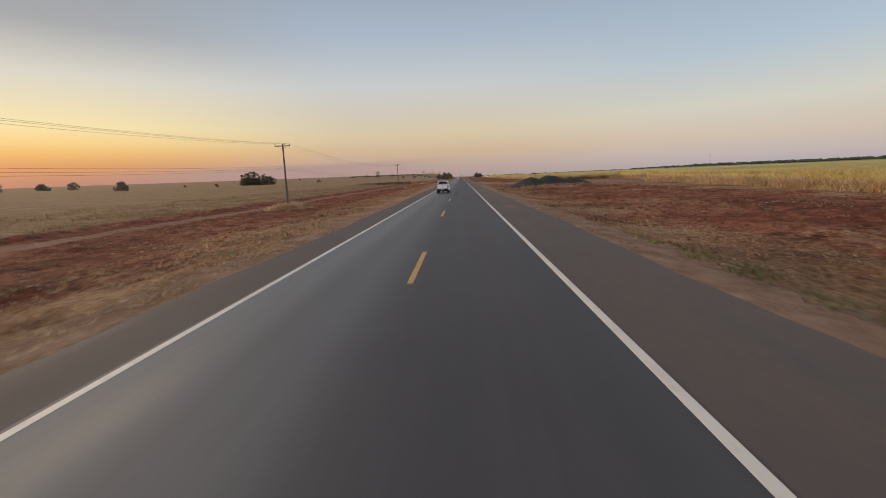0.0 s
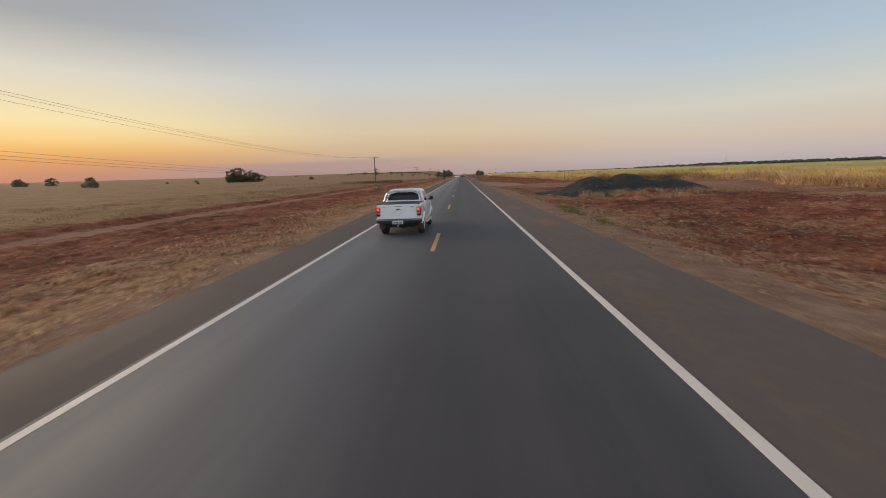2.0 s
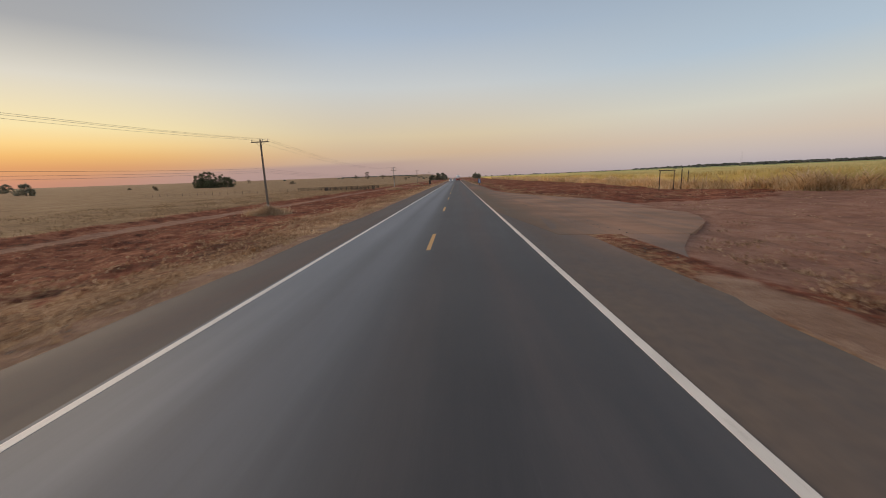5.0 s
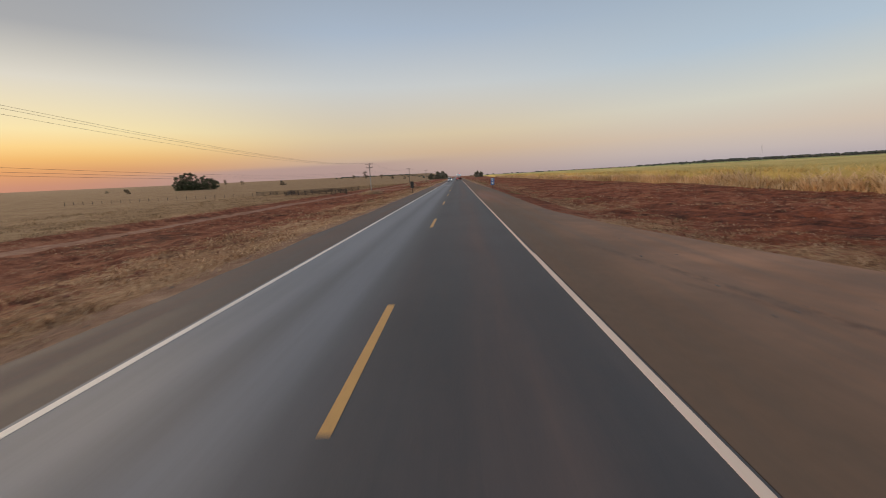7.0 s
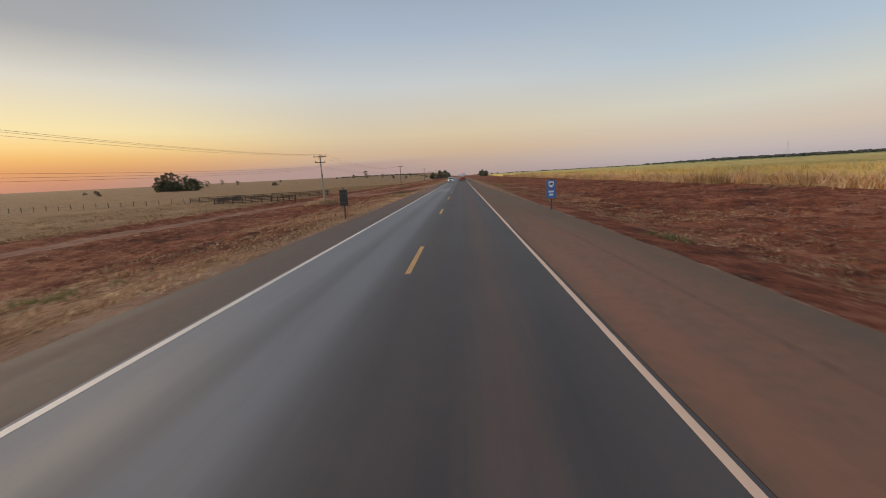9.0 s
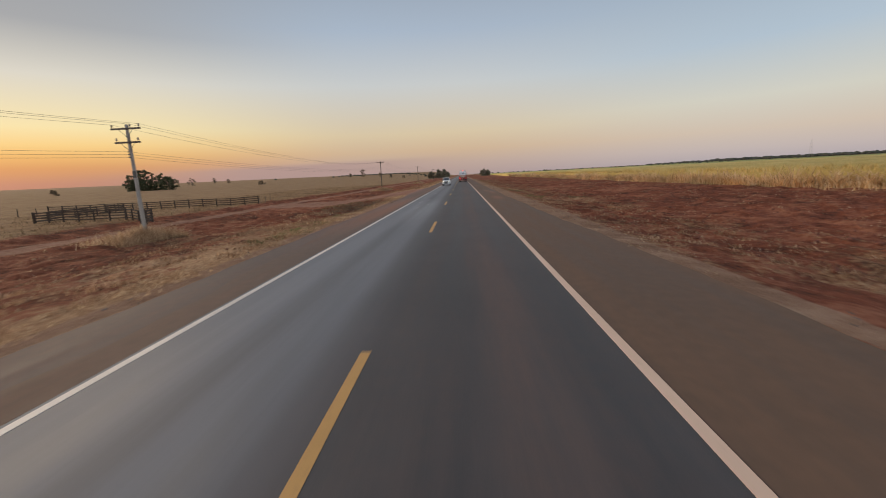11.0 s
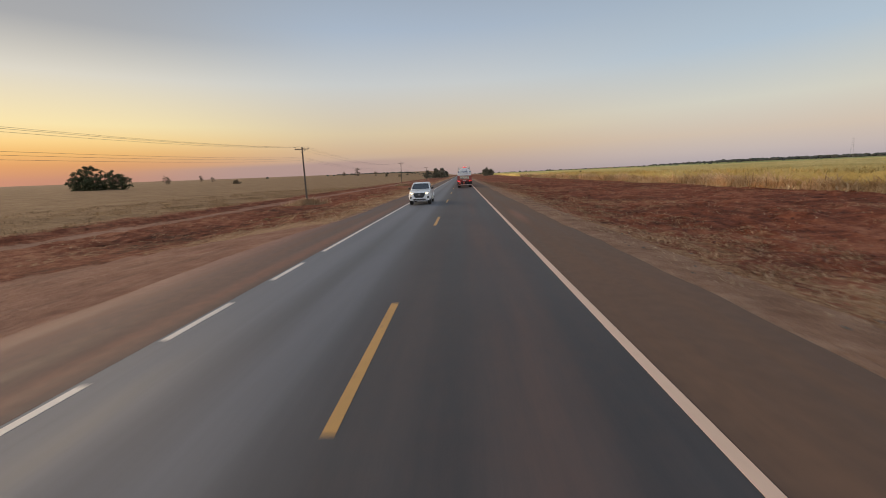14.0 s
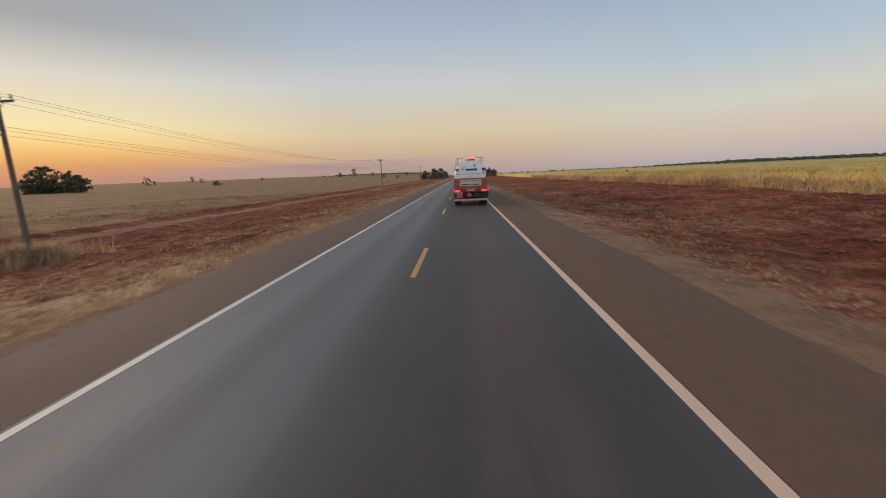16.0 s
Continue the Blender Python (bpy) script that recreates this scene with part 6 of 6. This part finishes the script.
stones("clod", [p for p in ((r.uniform(10, 37), r.uniform(0, 440), r.uniform(0.06, 0.24)) for _ in range(5200)) if not (p[0] < 19 and 117 < p[1] < 190) and not 114 < p[1] < 152] + [(r.uniform(-27, -8), r.uniform(0, 290) if r.random() < 0.75 else r.uniform(325, 440), r.uniform(0.05, 0.16)) for _ in range(2400)], surf("red_clods", (0.10, 0.035, 0.024), (0.24, 0.092, 0.06), 0.95, 2.0, bump=0.5, fine=12.0), "scattered clods of ploughed red earth", "clods")
stones("rubble", [(r.gauss(-9.5, 1.0), r.uniform(272, 290), r.uniform(0.07, 0.2)) for _ in range(60)] + [(r.uniform(12, 20), r.uniform(97.5, 99.5), r.uniform(0.08, 0.2)) for _ in range(10)], M_STONE, "pale broken stones lying in the ditch", "stones")
qp = np.random.RandomState(44)
px_, py_ = qp.normal(16.6, 1.5, 240), qp.normal(111.6, 0.9, 240)
lumps("rubble", np.stack([px_, py_, height(px_, py_) + 0.6 * np.exp(-((px_ - 16.9) / 1.9) ** 2 - ((py_ - 111.5) / 1.2) ** 2) * qp.uniform(0.3, 1.0, 240)], 1), (0.03 + 0.12 * qp.uniform(0, 1, (240, 1)) ** 1.6) * np.array([[1.0, 0.7, 0.45]]), 0.45, 1, M_SLAB, "pale grey pile of broken slabs behind the dark heap", "rubble", 45)
stones("rubble", [(r.uniform(6.2, 8.0), r.uniform(0, 440), r.uniform(0.03, 0.09)) for _ in range(700)] + [(r.uniform(-6.6, -5.4), r.uniform(0, 284) if r.random() < 0.7 else r.uniform(328, 440), r.uniform(0.03, 0.08)) for _ in range(450)], M_RUBBLE, "loose grey pebbles along the edge of the paving", "stones")
stones("rubble", [(r.gauss(15.2, 2.8), r.gauss(112.8, 1.5), r.uniform(0.04, 0.13)) for _ in range(420)], M_RUBBLE, "grey crumbs of millings strewn before the farm lane", "rubble")


# pale broken slabs caught on the face of the heap
face = np.array([v.co[:] for v in millings.data.vertices])
face = face[(face[:, 1] < 102.5) & (face[:, 2] > -0.2) & (face[:, 0] < 21.5)]
pick = face[np.random.RandomState(5).choice(len(face), 16, replace=False)]
pick = pick[np.hypot(pick[:, 0] - 17.6, (pick[:, 2] - 0.6) * 2) < 2.2]
lumps("rubble", pick, np.tile([[0.17, 0.11, 0.06]], (len(pick), 1)) * np.random.RandomState(6).uniform(0.5, 1.2, (len(pick), 1)), 0.25, 1, M_SLAB, "few pale broken slabs on the dark heap", "rubble", 33)


# ---- grasses ----
def blades(name, xs, ys, count, tall, wide, spread, material, label, category, seed, zs=None):
    """Tufts of single blades: a thin bent triangle pair each."""
    rg = np.random.RandomState(seed)
    n = len(xs)
    bx = np.repeat(xs, count) + rg.normal(0, 1, n * count) * np.repeat(spread, count)
    by = np.repeat(ys, count) + rg.normal(0, 1, n * count) * np.repeat(spread, count)
    h = np.repeat(tall, count) * rg.uniform(0.45, 1.1, n * count)
    bz = height(bx, by) if zs is None else np.repeat(zs, count)
    a = rg.uniform(0, 6.283, n * count)
    lean = rg.uniform(0.2, 1.5, n * count) * h + np.where(h < 0.12, 0.06, 0.0)
    w = np.repeat(wide, count) * rg.uniform(0.6, 1.3, n * count)
    dx, dy = np.cos(a), np.sin(a)
    base = np.stack([bx, by, bz - 0.03], 1)
    side = np.stack([-dy, dx, np.zeros_like(dx)], 1) * w[:, None] / 2
    mid = base + np.stack([dx * lean * 0.35, dy * lean * 0.35, h * 0.6], 1)
    tip = base + np.stack([dx * lean, dy * lean, h], 1)
    V = np.stack([base - side, base + side, mid + side * 0.8, mid - side * 0.8, tip], 1).reshape(-1, 3)
    o = np.arange(n * count)[:, None] * 5
    F = np.concatenate([o + np.array([0, 1, 2]), o + np.array([0, 2, 3]), o + np.array([3, 2, 4])], 0)
    return tagged(sheet(name, V, F, material), label, category, kind="stuff")


rg = np.random.RandomState(77)


def scatter(n, x0, x1, y0, y1, power=1.0, seed=0, clump=6.0):
    """Random places, crowded towards x0, kept where the patches are."""
    q = np.random.RandomState(seed)
    u = q.uniform(0, 1, n * 3) ** power
    x, y = x0 + (x1 - x0) * u, q.uniform(y0, y1, n * 3)
    keep = (waves(x, y, seed + 50, clump) + q.uniform(-0.7, 0.7, n * 3)) > 0.05
    free = ~((x < -5.2) & (x > -27) & (y > 291) & (y < 322)) & ~((x > 5) & (x < 6.6 + np.interp(y, [118, 121, 127, 135, 152, 160, 170, 182, 200], [0, 0, 3.5, 9.6, 9.4, 5.8, 2.8, 1.2, 0]))) & ~((x > 11) & (x < 35) & (y > 99) & (y < 112))
    x, y = x[keep & free][:n], y[keep & free][:n]
    return x, y


def wide_of(n, w):
    return np.full(n, w)


x, y = scatter(9500, -5.35, -6.9, 0, 430, 1.0, 1, 2.6)
x = x - (np.interp(y, [0, 75, 150, 275, 350], [0.0, 0.2, 0.4, 0.7, 0.8]))
blades("dry_grass", x, y, 6, rg.uniform(0.05, 0.16, len(x)), wide_of(len(x), 0.032), wide_of(len(x), 0.13), M_BLEACHED, "short pale dry grass along the paving edge", "grass", 1)
x, y = scatter(5600, -6.6, -14.5, 0, 430, 1.3, 12, 2.4)
blades("dry_grass", x, y, 20, rg.uniform(0.06, 0.22, len(x)), wide_of(len(x), 0.040), rg.uniform(0.10, 0.30, len(x)), M_STRAW, "thick tufts of dry straw-coloured grass along the verge", "grass", 13)
x, y = scatter(2300, -12.0, -28.5, 0, 430, 1.0, 2, 4.0)
blades("dry_grass", x, y, 18, rg.uniform(0.04, 0.14, len(x)), wide_of(len(x), 0.048), rg.uniform(0.15, 0.40, len(x)), M_STRAW, "sparse dry grass tufts on ploughed red soil", "grass", 2)
x, y = scatter(4600, 8.0, 14.5, 0, 430, 1.15, 3, 2.4)
keep = (x > 9.6) | (y < 176) | (y > 250)
x, y = x[keep], y[keep]
blades("dry_grass", x, y, 20, rg.uniform(0.05, 0.18, len(x)), wide_of(len(x), 0.042), rg.uniform(0.12, 0.36, len(x)), M_STRAW, "thick tufts of dry grass below the road edge", "grass", 3)
x, y = scatter(3600, 13.0, 37.0, 0, 430, 1.0, 4, 4.5)
blades("dry_grass", x, y, 18, rg.uniform(0.04, 0.15, len(x)), wide_of(len(x), 0.05), rg.uniform(0.18, 0.50, len(x)), M_STRAW, "thin straw litter on red ploughed soil", "grass", 4)
x, y = scatter(3800, 6.3, 8.2, 0, 430, 1.0, 14, 3.0)
keep = (y < 116) | (y > 245)
x, y = x[keep], y[keep]
blades("dry_grass", x, y, 7, rg.uniform(0.03, 0.10, len(x)), wide_of(len(x), 0.03), wide_of(len(x), 0.16), M_BLEACHED, "low bleached grass on the gravel strip", "grass", 15)
x, y = scatter(9000, -37.0, -78.0, 20, 470, 1.2, 5, 16.0)
blades("dry_grass", x, y, 6, rg.uniform(0.15, 0.42, len(x)), np.full(len(x), 0.06), np.full(len(x), 0.3), M_PASTURE, "tall dry pasture grass beyond the dirt track", "grass", 5)
# dark dry brush on the bank of the ditch
x, y = rg.normal(-10.6, 1.7, 420), rg.normal(281, 5.0, 420)
blades("dry_grass", x, y, 16, rg.uniform(0.06, 0.26, len(x)), wide_of(len(x), 0.04), rg.uniform(0.12, 0.34, len(x)), M_BRUSH, "dark dry brush on the bank of the ditch", "grass", 16)
# tall clumps round the pole feet and by the heap
cx, cy = [], []
for px_, py_, _ in POLES[1:6]:
    cx += list(rg.normal(px_ + 0.1, 1.15, 420)); cy += list(rg.normal(py_ - 0.4, 1.0, 420))
for hx, hy, hn in ((15.5, 96.8, 22), (16.6, 97.2, 20), (19.3, 98.2, 50), (21.2, 96.4, 26), (23.0, 98.8, 70), (24.6, 98.2, 60), (26.2, 98.9, 60), (27.8, 97.8, 45), (29.4, 98.4, 40), (31.0, 98.6, 30), (24.8, 94.2, 26), (22.4, 93.5, 14), (33.5, 99.0, 20)):
    cx += list(rg.normal(hx, 0.55, hn)); cy += list(rg.normal(hy, 0.5, hn))
cx, cy = np.array(cx), np.array(cy)
blades("tall_grass", cx, cy, 14, rg.uniform(0.25, 1.05, len(cx)), np.full(len(cx), 0.03), np.full(len(cx), 0.24), M_BLEACHED, "tall dry grass clumps left standing round the poles", "grass", 6)
# green weeds
gx, gy = [], []
for wx, wy, sx, sy, wn_ in ((8.3, 15.0, 0.35, 4.0, 90), (8.45, 78.4, 0.25, 0.45, 50), (8.2, 76.0, 0.25, 0.6, 30), (7.8, 74.6, 0.25, 0.8, 40), (8.1, 69.2, 0.3, 0.7, 25), (9.5, 211.3, 0.35, 0.5, 26), (14.4, 199.6, 0.7, 0.6, 30), (14.4, 282.2, 0.8, 0.6, 30), (9.3, 281.0, 0.5, 1.5, 40), (9.5, 298.3, 0.7, 1.6, 45), (-8.3, 277.3, 0.35, 0.9, 40), (-9.0, 282.0, 0.7, 1.6, 40), (-14.4, 284.4, 1.0, 1.5, 30), (-8.0, 269.0, 0.6, 2.0, 30), (-7.2, 256.0, 0.5, 3.0, 40), (-9.5, 205.5, 0.4, 0.8, 20), (-16.5, 336.0, 0.8, 1.0, 35), (-7.4, 20.0, 0.5, 3.5, 14)):
    gx += list(rg.normal(wx, sx, wn_)); gy += list(rg.normal(wy, sy, wn_))
gx, gy = np.array(gx), np.array(gy)
blades("green_weed", gx, gy, 12, rg.uniform(0.08, 0.24, len(gx)), np.full(len(gx), 0.04), np.full(len(gx), 0.16), M_GREEN, "small patches of yellow-green weeds on the verge", "weeds", 7)

# ---- sugar cane ----
def cane_canopy():
    """The closed roof of leaves behind the first rows."""
    ys = np.concatenate([np.arange(-40, 520, 1.6), np.arange(520, 900, 8), [950, 1050, 1200, 1450, 1800, 2300, 3000]])
    off = np.concatenate([[0.9, 1.1], np.arange(1.6, 20, 0.9), np.arange(20, 60, 4), [70, 90, 120, 170, 240, 340, 480, 700, 1000, 1400]])
    O, Y = np.meshgrid(off, ys)
    X = cane_edge(Y) + O
    top = height(X, Y) + 2.12 + 0.16 * waves(X, Y, 41, 1.9) + 0.18 * waves(X, Y, 42, 9) * (O < 200)
    Z = np.where(O < 1.0, height(X, Y) - 0.1, top)
    Z = Z - 0.35 * (1 - smooth01(O, 1.1, 3.5)) * (O >= 1.0)
    V = np.stack([X.ravel(), Y.ravel(), Z.ravel()], 1)
    w, h = len(off), len(ys)
    i = (np.arange(h - 1)[:, None] * w + np.arange(w - 1)[None, :]).ravel()
    m, nt, ln, b = nodes_of("cane_canopy")
    geo = nt.new("ShaderNodeNewGeometry")
    n1, n2, n3 = noise_node(nt, ln, 0.03, 4.0, 0.6, geo.outputs["Position"]), noise_node(nt, ln, 1.2, 5.0, 0.7, geo.outputs["Position"]), noise_node(nt, ln, 9.0, 3.0, 0.7, geo.outputs["Position"])
    mixv = math_node(nt, ln, "ADD", math_node(nt, ln, "MULTIPLY", n1, 0.45), math_node(nt, ln, "ADD", math_node(nt, ln, "MULTIPLY", n2, 0.3), math_node(nt, ln, "MULTIPLY", n3, 0.25)))
    col = ramp_node(nt, ln, mixv, [(0.38, (0.50, 0.375, 0.125)), (0.5, (0.68, 0.525, 0.190)), (0.62, (0.81, 0.645, 0.28))])
    # the crop further off is younger and greener
    sep = nt.new("ShaderNodeSeparateXYZ")
    ln.new(geo.outputs["Position"], sep.inputs[0])
    col = mix_node(nt, ln, span_node(nt, ln, sep.outputs["Y"], 750.0, 1000.0, 0.0, 0.75), col, (0.27, 0.31, 0.11))
    ln.new(col, b.inputs["Base Color"])
    b.inputs["Roughness"].default_value = 0.9
    b.inputs["Specular IOR Level"].default_value = 0.15
    bump_node(nt, ln, b, math_node(nt, ln, "ADD", n2, n3), 1.0, 0.25)
    return tagged(sheet("cane_field", V, np.stack([i, i + 1, i + w + 1, i + w], 1), m, smooth=True), "wide field of yellow-green ripening sugar cane", "crop", kind="stuff")


cane_canopy()
q = np.random.RandomState(8)
# stools of cane that stand and lean apart from one another
yc = np.concatenate([np.arange(-20, 560, 1.25), np.arange(-19.4, 560, 1.5), np.arange(-19, 560, 1.7)])
xc = np.concatenate([np.full(464, 0.0), np.full(387, 0.8), np.full(len(yc) - 851, 1.6)])
# the headland row that closes the field along the farm lane
yc, xc = np.append(yc, q.uniform(145.5, 153.5, 70)), np.append(xc, q.uniform(0.0, 1.8, 70))
yc, xc = yc + q.uniform(-0.4, 0.4, len(yc)), xc + q.uniform(-0.35, 0.35, len(yc))
lump_c = lattice(xc * 0, yc, 2.6, 71) * 0.6 + lattice(xc * 0, yc, 6.5, 72) * 0.4
hc = q.uniform(1.5, 2.3, len(yc)) * (0.76 + 0.46 * lump_c)
xc = xc + np.where(xc < 0.6, 1.5 * (0.55 - lump_c), 0.7 * (0.5 - lump_c))
yc, xc, hc = np.repeat(yc, 15), np.repeat(xc, 15), np.repeat(hc, 15)
n = len(yc)
y = yc + q.normal(0, 0.2, n)
x = cane_edge(y) + xc + q.normal(0, 0.22, n) + 0.4 * waves(np.zeros(n), y, 61, 5) - 0.1
tall = hc * q.uniform(0.45, 1.08, n)
blades("cane_row", x, y, 5, tall, np.full(n, 0.10), np.full(n, 0.16), M_CANE, "pale dry cane stalks and leaves at the field edge", "crop", 9)
n = 16000
y = q.uniform(-20, 480, n)
x = cane_edge(y) + 0.8 + 16 * q.uniform(0, 1, n) ** 1.6
z = height(x, y) + 1.75
blades("cane_tops", x, y, 3, np.full(n, 0.62), np.full(n, 0.07), np.full(n, 0.2), M_CANE_TOP, "yellow-green leaf tips above the cane", "crop", 10, zs=z)

# fallen dry leaves heaped against the first row
n = 9000
y = np.append(q.uniform(-20, 520, n - 250), q.uniform(145.5, 153.5, 250))
keep = waves(np.zeros(n), y, 63, 4) + q.uniform(-0.5, 0.9, n) > 0.0
y = y[keep]
n = len(y)
x = cane_edge(y) + q.normal(-0.35, 0.55, n)
blades("cane_litter", x, y, 5, q.uniform(0.3, 1.1, n), np.full(n, 0.09), np.full(n, 0.3), M_CANE, "heaps of pale dry cane leaves along the field edge", "crop", 11)


# ---- trees ----
def leaf_cards(centres, radii, per, size, seed):
    q = np.random.RandomState(seed)
    c = np.repeat(np.asarray(centres, dtype=float), per, axis=0)
    d = q.normal(0, 1, (len(c), 3))
    d /= np.linalg.norm(d, axis=1)[:, None]
    p = c + d * np.repeat(np.asarray(radii, dtype=float), per)[:, None] * q.uniform(0.45, 1.05, len(c))[:, None] * np.array([1, 1, 0.72])
    u = q.normal(0, 1, (len(c), 3))
    u /= np.linalg.norm(u, axis=1)[:, None]
    v = np.cross(u, d)
    v /= np.linalg.norm(v, axis=1)[:, None] + 1e-6
    s = size * q.uniform(0.6, 1.3, len(c))[:, None]
    V = np.stack([p - u * s * 0.6, p + v * s * 0.42, p + u * s * 0.6, p - v * s * 0.42], 1).reshape(-1, 3)
    o = np.arange(len(c))[:, None] * 4
    return V, np.concatenate([o + np.array([0, 1, 2]), o + np.array([0, 2, 3])], 0)


def tree(x, y, tall, wide, seed, label, clumps=26, per=60, leaf=None, low=0.22, bare=False, group="trees in the fields", leaves=None, lump=(0.09, 0.17)):
    t = new("tree" if tall > 3.5 else "bush")
    t.matrix_basis = pose(x, y, float(height(x, y)) - 0.05)
    q = random.Random(seed)
    bm = bmesh.new()
    fork = tall * (0.28 if not bare else 0.4)
    r0 = 0.035 * tall
    rod(bm, (0, 0, -0.3), (q.uniform(-0.1, 0.1) * tall * 0.2, 0, fork), r0, r0 * 0.7, 9)
    centres, radii = [], []
    for k in range(7 if not bare else 9):
        a = 6.283 * k / 7 + q.uniform(-0.4, 0.4)
        e = Vector((math.cos(a) * wide * q.uniform(0.15, 0.36), math.sin(a) * wide * q.uniform(0.15, 0.36), tall * q.uniform(0.55, 0.86)))
        midp = Vector((e.x * 0.45, e.y * 0.45, fork + (e.z - fork) * 0.55))
        rod(bm, (0, 0, fork * 0.85), midp, r0 * 0.5, r0 * 0.3, 7)
        rod(bm, midp, e, r0 * 0.3, r0 * 0.1, 6)
        if bare:
            for _ in range(5):
                f = midp.lerp(e, q.uniform(0.2, 1.0))
                rod(bm, f, f + Vector((q.uniform(-1, 1) * wide * 0.18, q.uniform(-1, 1) * wide * 0.18, q.uniform(0.02, 0.16) * tall)), r0 * 0.1, r0 * 0.03, 5)
    part("trunk", bm, M_BARK, t)
    for k in range(clumps):
        a, rr = q.uniform(0, 6.283), math.sqrt(q.random())
        zf = q.uniform(low, 1.0)
        env = math.sqrt(max(0.0, 1 - ((zf - 0.42) / 0.60) ** 2))
        cr = wide * q.uniform(*lump)
        centres.append((math.cos(a) * rr * env * (wide / 2 - cr * 0.6), math.sin(a) * rr * env * (wide / 2 - cr * 0.6), zf * tall * q.uniform(0.86, 1.0) - cr * 0.4))
        radii.append(cr)
    V, F = leaf_cards(centres, radii, per, leaf or wide * 0.045, seed)
    crown = sheet("crown", V, F, leaves or M_LEAF)
    crown.parent = t
    return tagged(t, label, "tree" if tall > 3.5 else "bush", group)


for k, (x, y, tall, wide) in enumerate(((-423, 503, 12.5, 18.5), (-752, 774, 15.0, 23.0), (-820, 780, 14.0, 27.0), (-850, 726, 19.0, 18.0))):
    tree(x, y, tall, wide, 150 + k, "broad hazy dark thicket standing alone in the pasture", clumps=70, per=46, leaf=wide * 0.045, low=0.0, leaves=M_HAZE_PALED_LEAF, lump=(0.06, 0.12))
# the large clump that stands alone in the pasture
for k, (x, y, tall, wide) in enumerate(((-349, 667, 21.0, 23.0), (-334, 660, 23.5, 25.0), (-319, 664, 18.0, 23.0), (-305, 657, 14.0, 21.0), (-325, 651, 12.5, 21.0), (-343, 655, 13.0, 21.0))):
    tree(x, y, tall, wide, 100 + k, "large dark broad-crowned tree in a dense clump", clumps=60, per=52, leaf=0.85, low=0.05, group="tree clump in the pasture", lump=(0.05, 0.12))
# lone trees whose pale brown leaves carry painted distance haze
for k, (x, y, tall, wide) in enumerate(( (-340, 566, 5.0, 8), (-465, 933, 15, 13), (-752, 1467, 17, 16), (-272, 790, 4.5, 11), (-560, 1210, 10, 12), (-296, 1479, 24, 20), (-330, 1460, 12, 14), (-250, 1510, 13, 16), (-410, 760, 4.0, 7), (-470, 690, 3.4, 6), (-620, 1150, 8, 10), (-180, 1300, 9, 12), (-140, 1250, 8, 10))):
    tree(x, y, tall, wide, 200 + k, "lone haze-browned bushy tree standing in the pasture", clumps=24, per=46, leaf=wide * 0.06, low=0.0, leaves=M_HAZE_BROWN_LEAF, lump=(0.07, 0.14))
# far roadside trees, their green paled by haze in the leaf colour
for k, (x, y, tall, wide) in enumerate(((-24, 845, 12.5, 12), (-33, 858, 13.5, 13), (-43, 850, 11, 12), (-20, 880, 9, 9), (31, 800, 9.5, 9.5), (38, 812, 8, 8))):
    tree(x, y, tall, wide, 300 + k, "dense haze-paled green tree close beside the far road", clumps=46, per=100, leaf=1.0, low=0.02, group="trees by the far road", leaves=M_HAZE_PALED_LEAF)
tree(45.5, 452, 2.9, 3.6, 401, "small dark bush at the edge of the cane", clumps=12, per=60, leaf=0.25, low=0.1)


def far_woods(name, spots, label):
    sp = np.array(spots)
    z = height(sp[:, 0], sp[:, 1]) + sp[:, 3] * 0.35
    lumps(name, np.stack([sp[:, 0], sp[:, 1], z], 1), np.stack([sp[:, 2], sp[:, 2] * 0.7, sp[:, 3] * 0.65], 1), 0.22, 2, M_FAR_WOOD, label, "woods", len(sp))


q = random.Random(66)
ridge = []
for k in range(800):
    f = k / 800
    ridge.append((1250 + 2300 * f + q.uniform(-60, 60), 2950 - 500 * f + q.uniform(-90, 90), q.uniform(12, 26), q.uniform(9, 19) * (0.55 + 0.45 * min(1.0, f * 6))))
far_woods("far_woods", ridge, "long dark band of woods along the far ridge")
far_woods("far_woods", [(q.uniform(60, 1500), 1900 + q.uniform(-150, 900), q.uniform(3.5, 7), q.uniform(4, 7.5)) for k in range(110)], "scattered small trees along the far horizon")
far_woods("far_woods", [(-260 - 9 * k + q.uniform(-6, 6), 2500 + q.uniform(-60, 60), q.uniform(7, 14), q.uniform(3, 6.5)) for k in range(46)], "low dark strip of trees on the far pasture")
far_woods("far_woods", [(q.uniform(-700, -60), q.uniform(1700, 2700), q.uniform(3, 6), q.uniform(3, 5.5)) for k in range(40)], "scattered small trees along the far pasture")


# ---- far transmission towers ----
def tower():
    t = new("transmission_tower")
    bm = bmesh.new()
    for sx in (-1, 1):
        for sy in (-1, 1):
            rod(bm, (sx * 2.0, sy * 2.0, 0), (sx * 0.4, sy * 0.4, 27), 0.05, 0.04, 4)
            for z in range(0, 25, 5):
                w0, w1 = 2 - 1.6 * z / 27, 2 - 1.6 * (z + 5) / 27
                rod(bm, (sx * w0, sy * w0, z), (-sx * w1, sy * w1, z + 5), 0.022, seg=4)
    part("mast", bm, M_STEEL, t)
    for z in (22, 25.5):
        bm = bmesh.new()
        rod(bm, (-3.4, 0, z), (3.4, 0, z), 0.06, seg=5)
        part("arm", bm, M_STEEL, t)
    return tagged(t, "grey lattice transmission tower far across the fields", "pylon")


tower().matrix_basis = pose(487, 840, -0.5, 0, 0, 30)
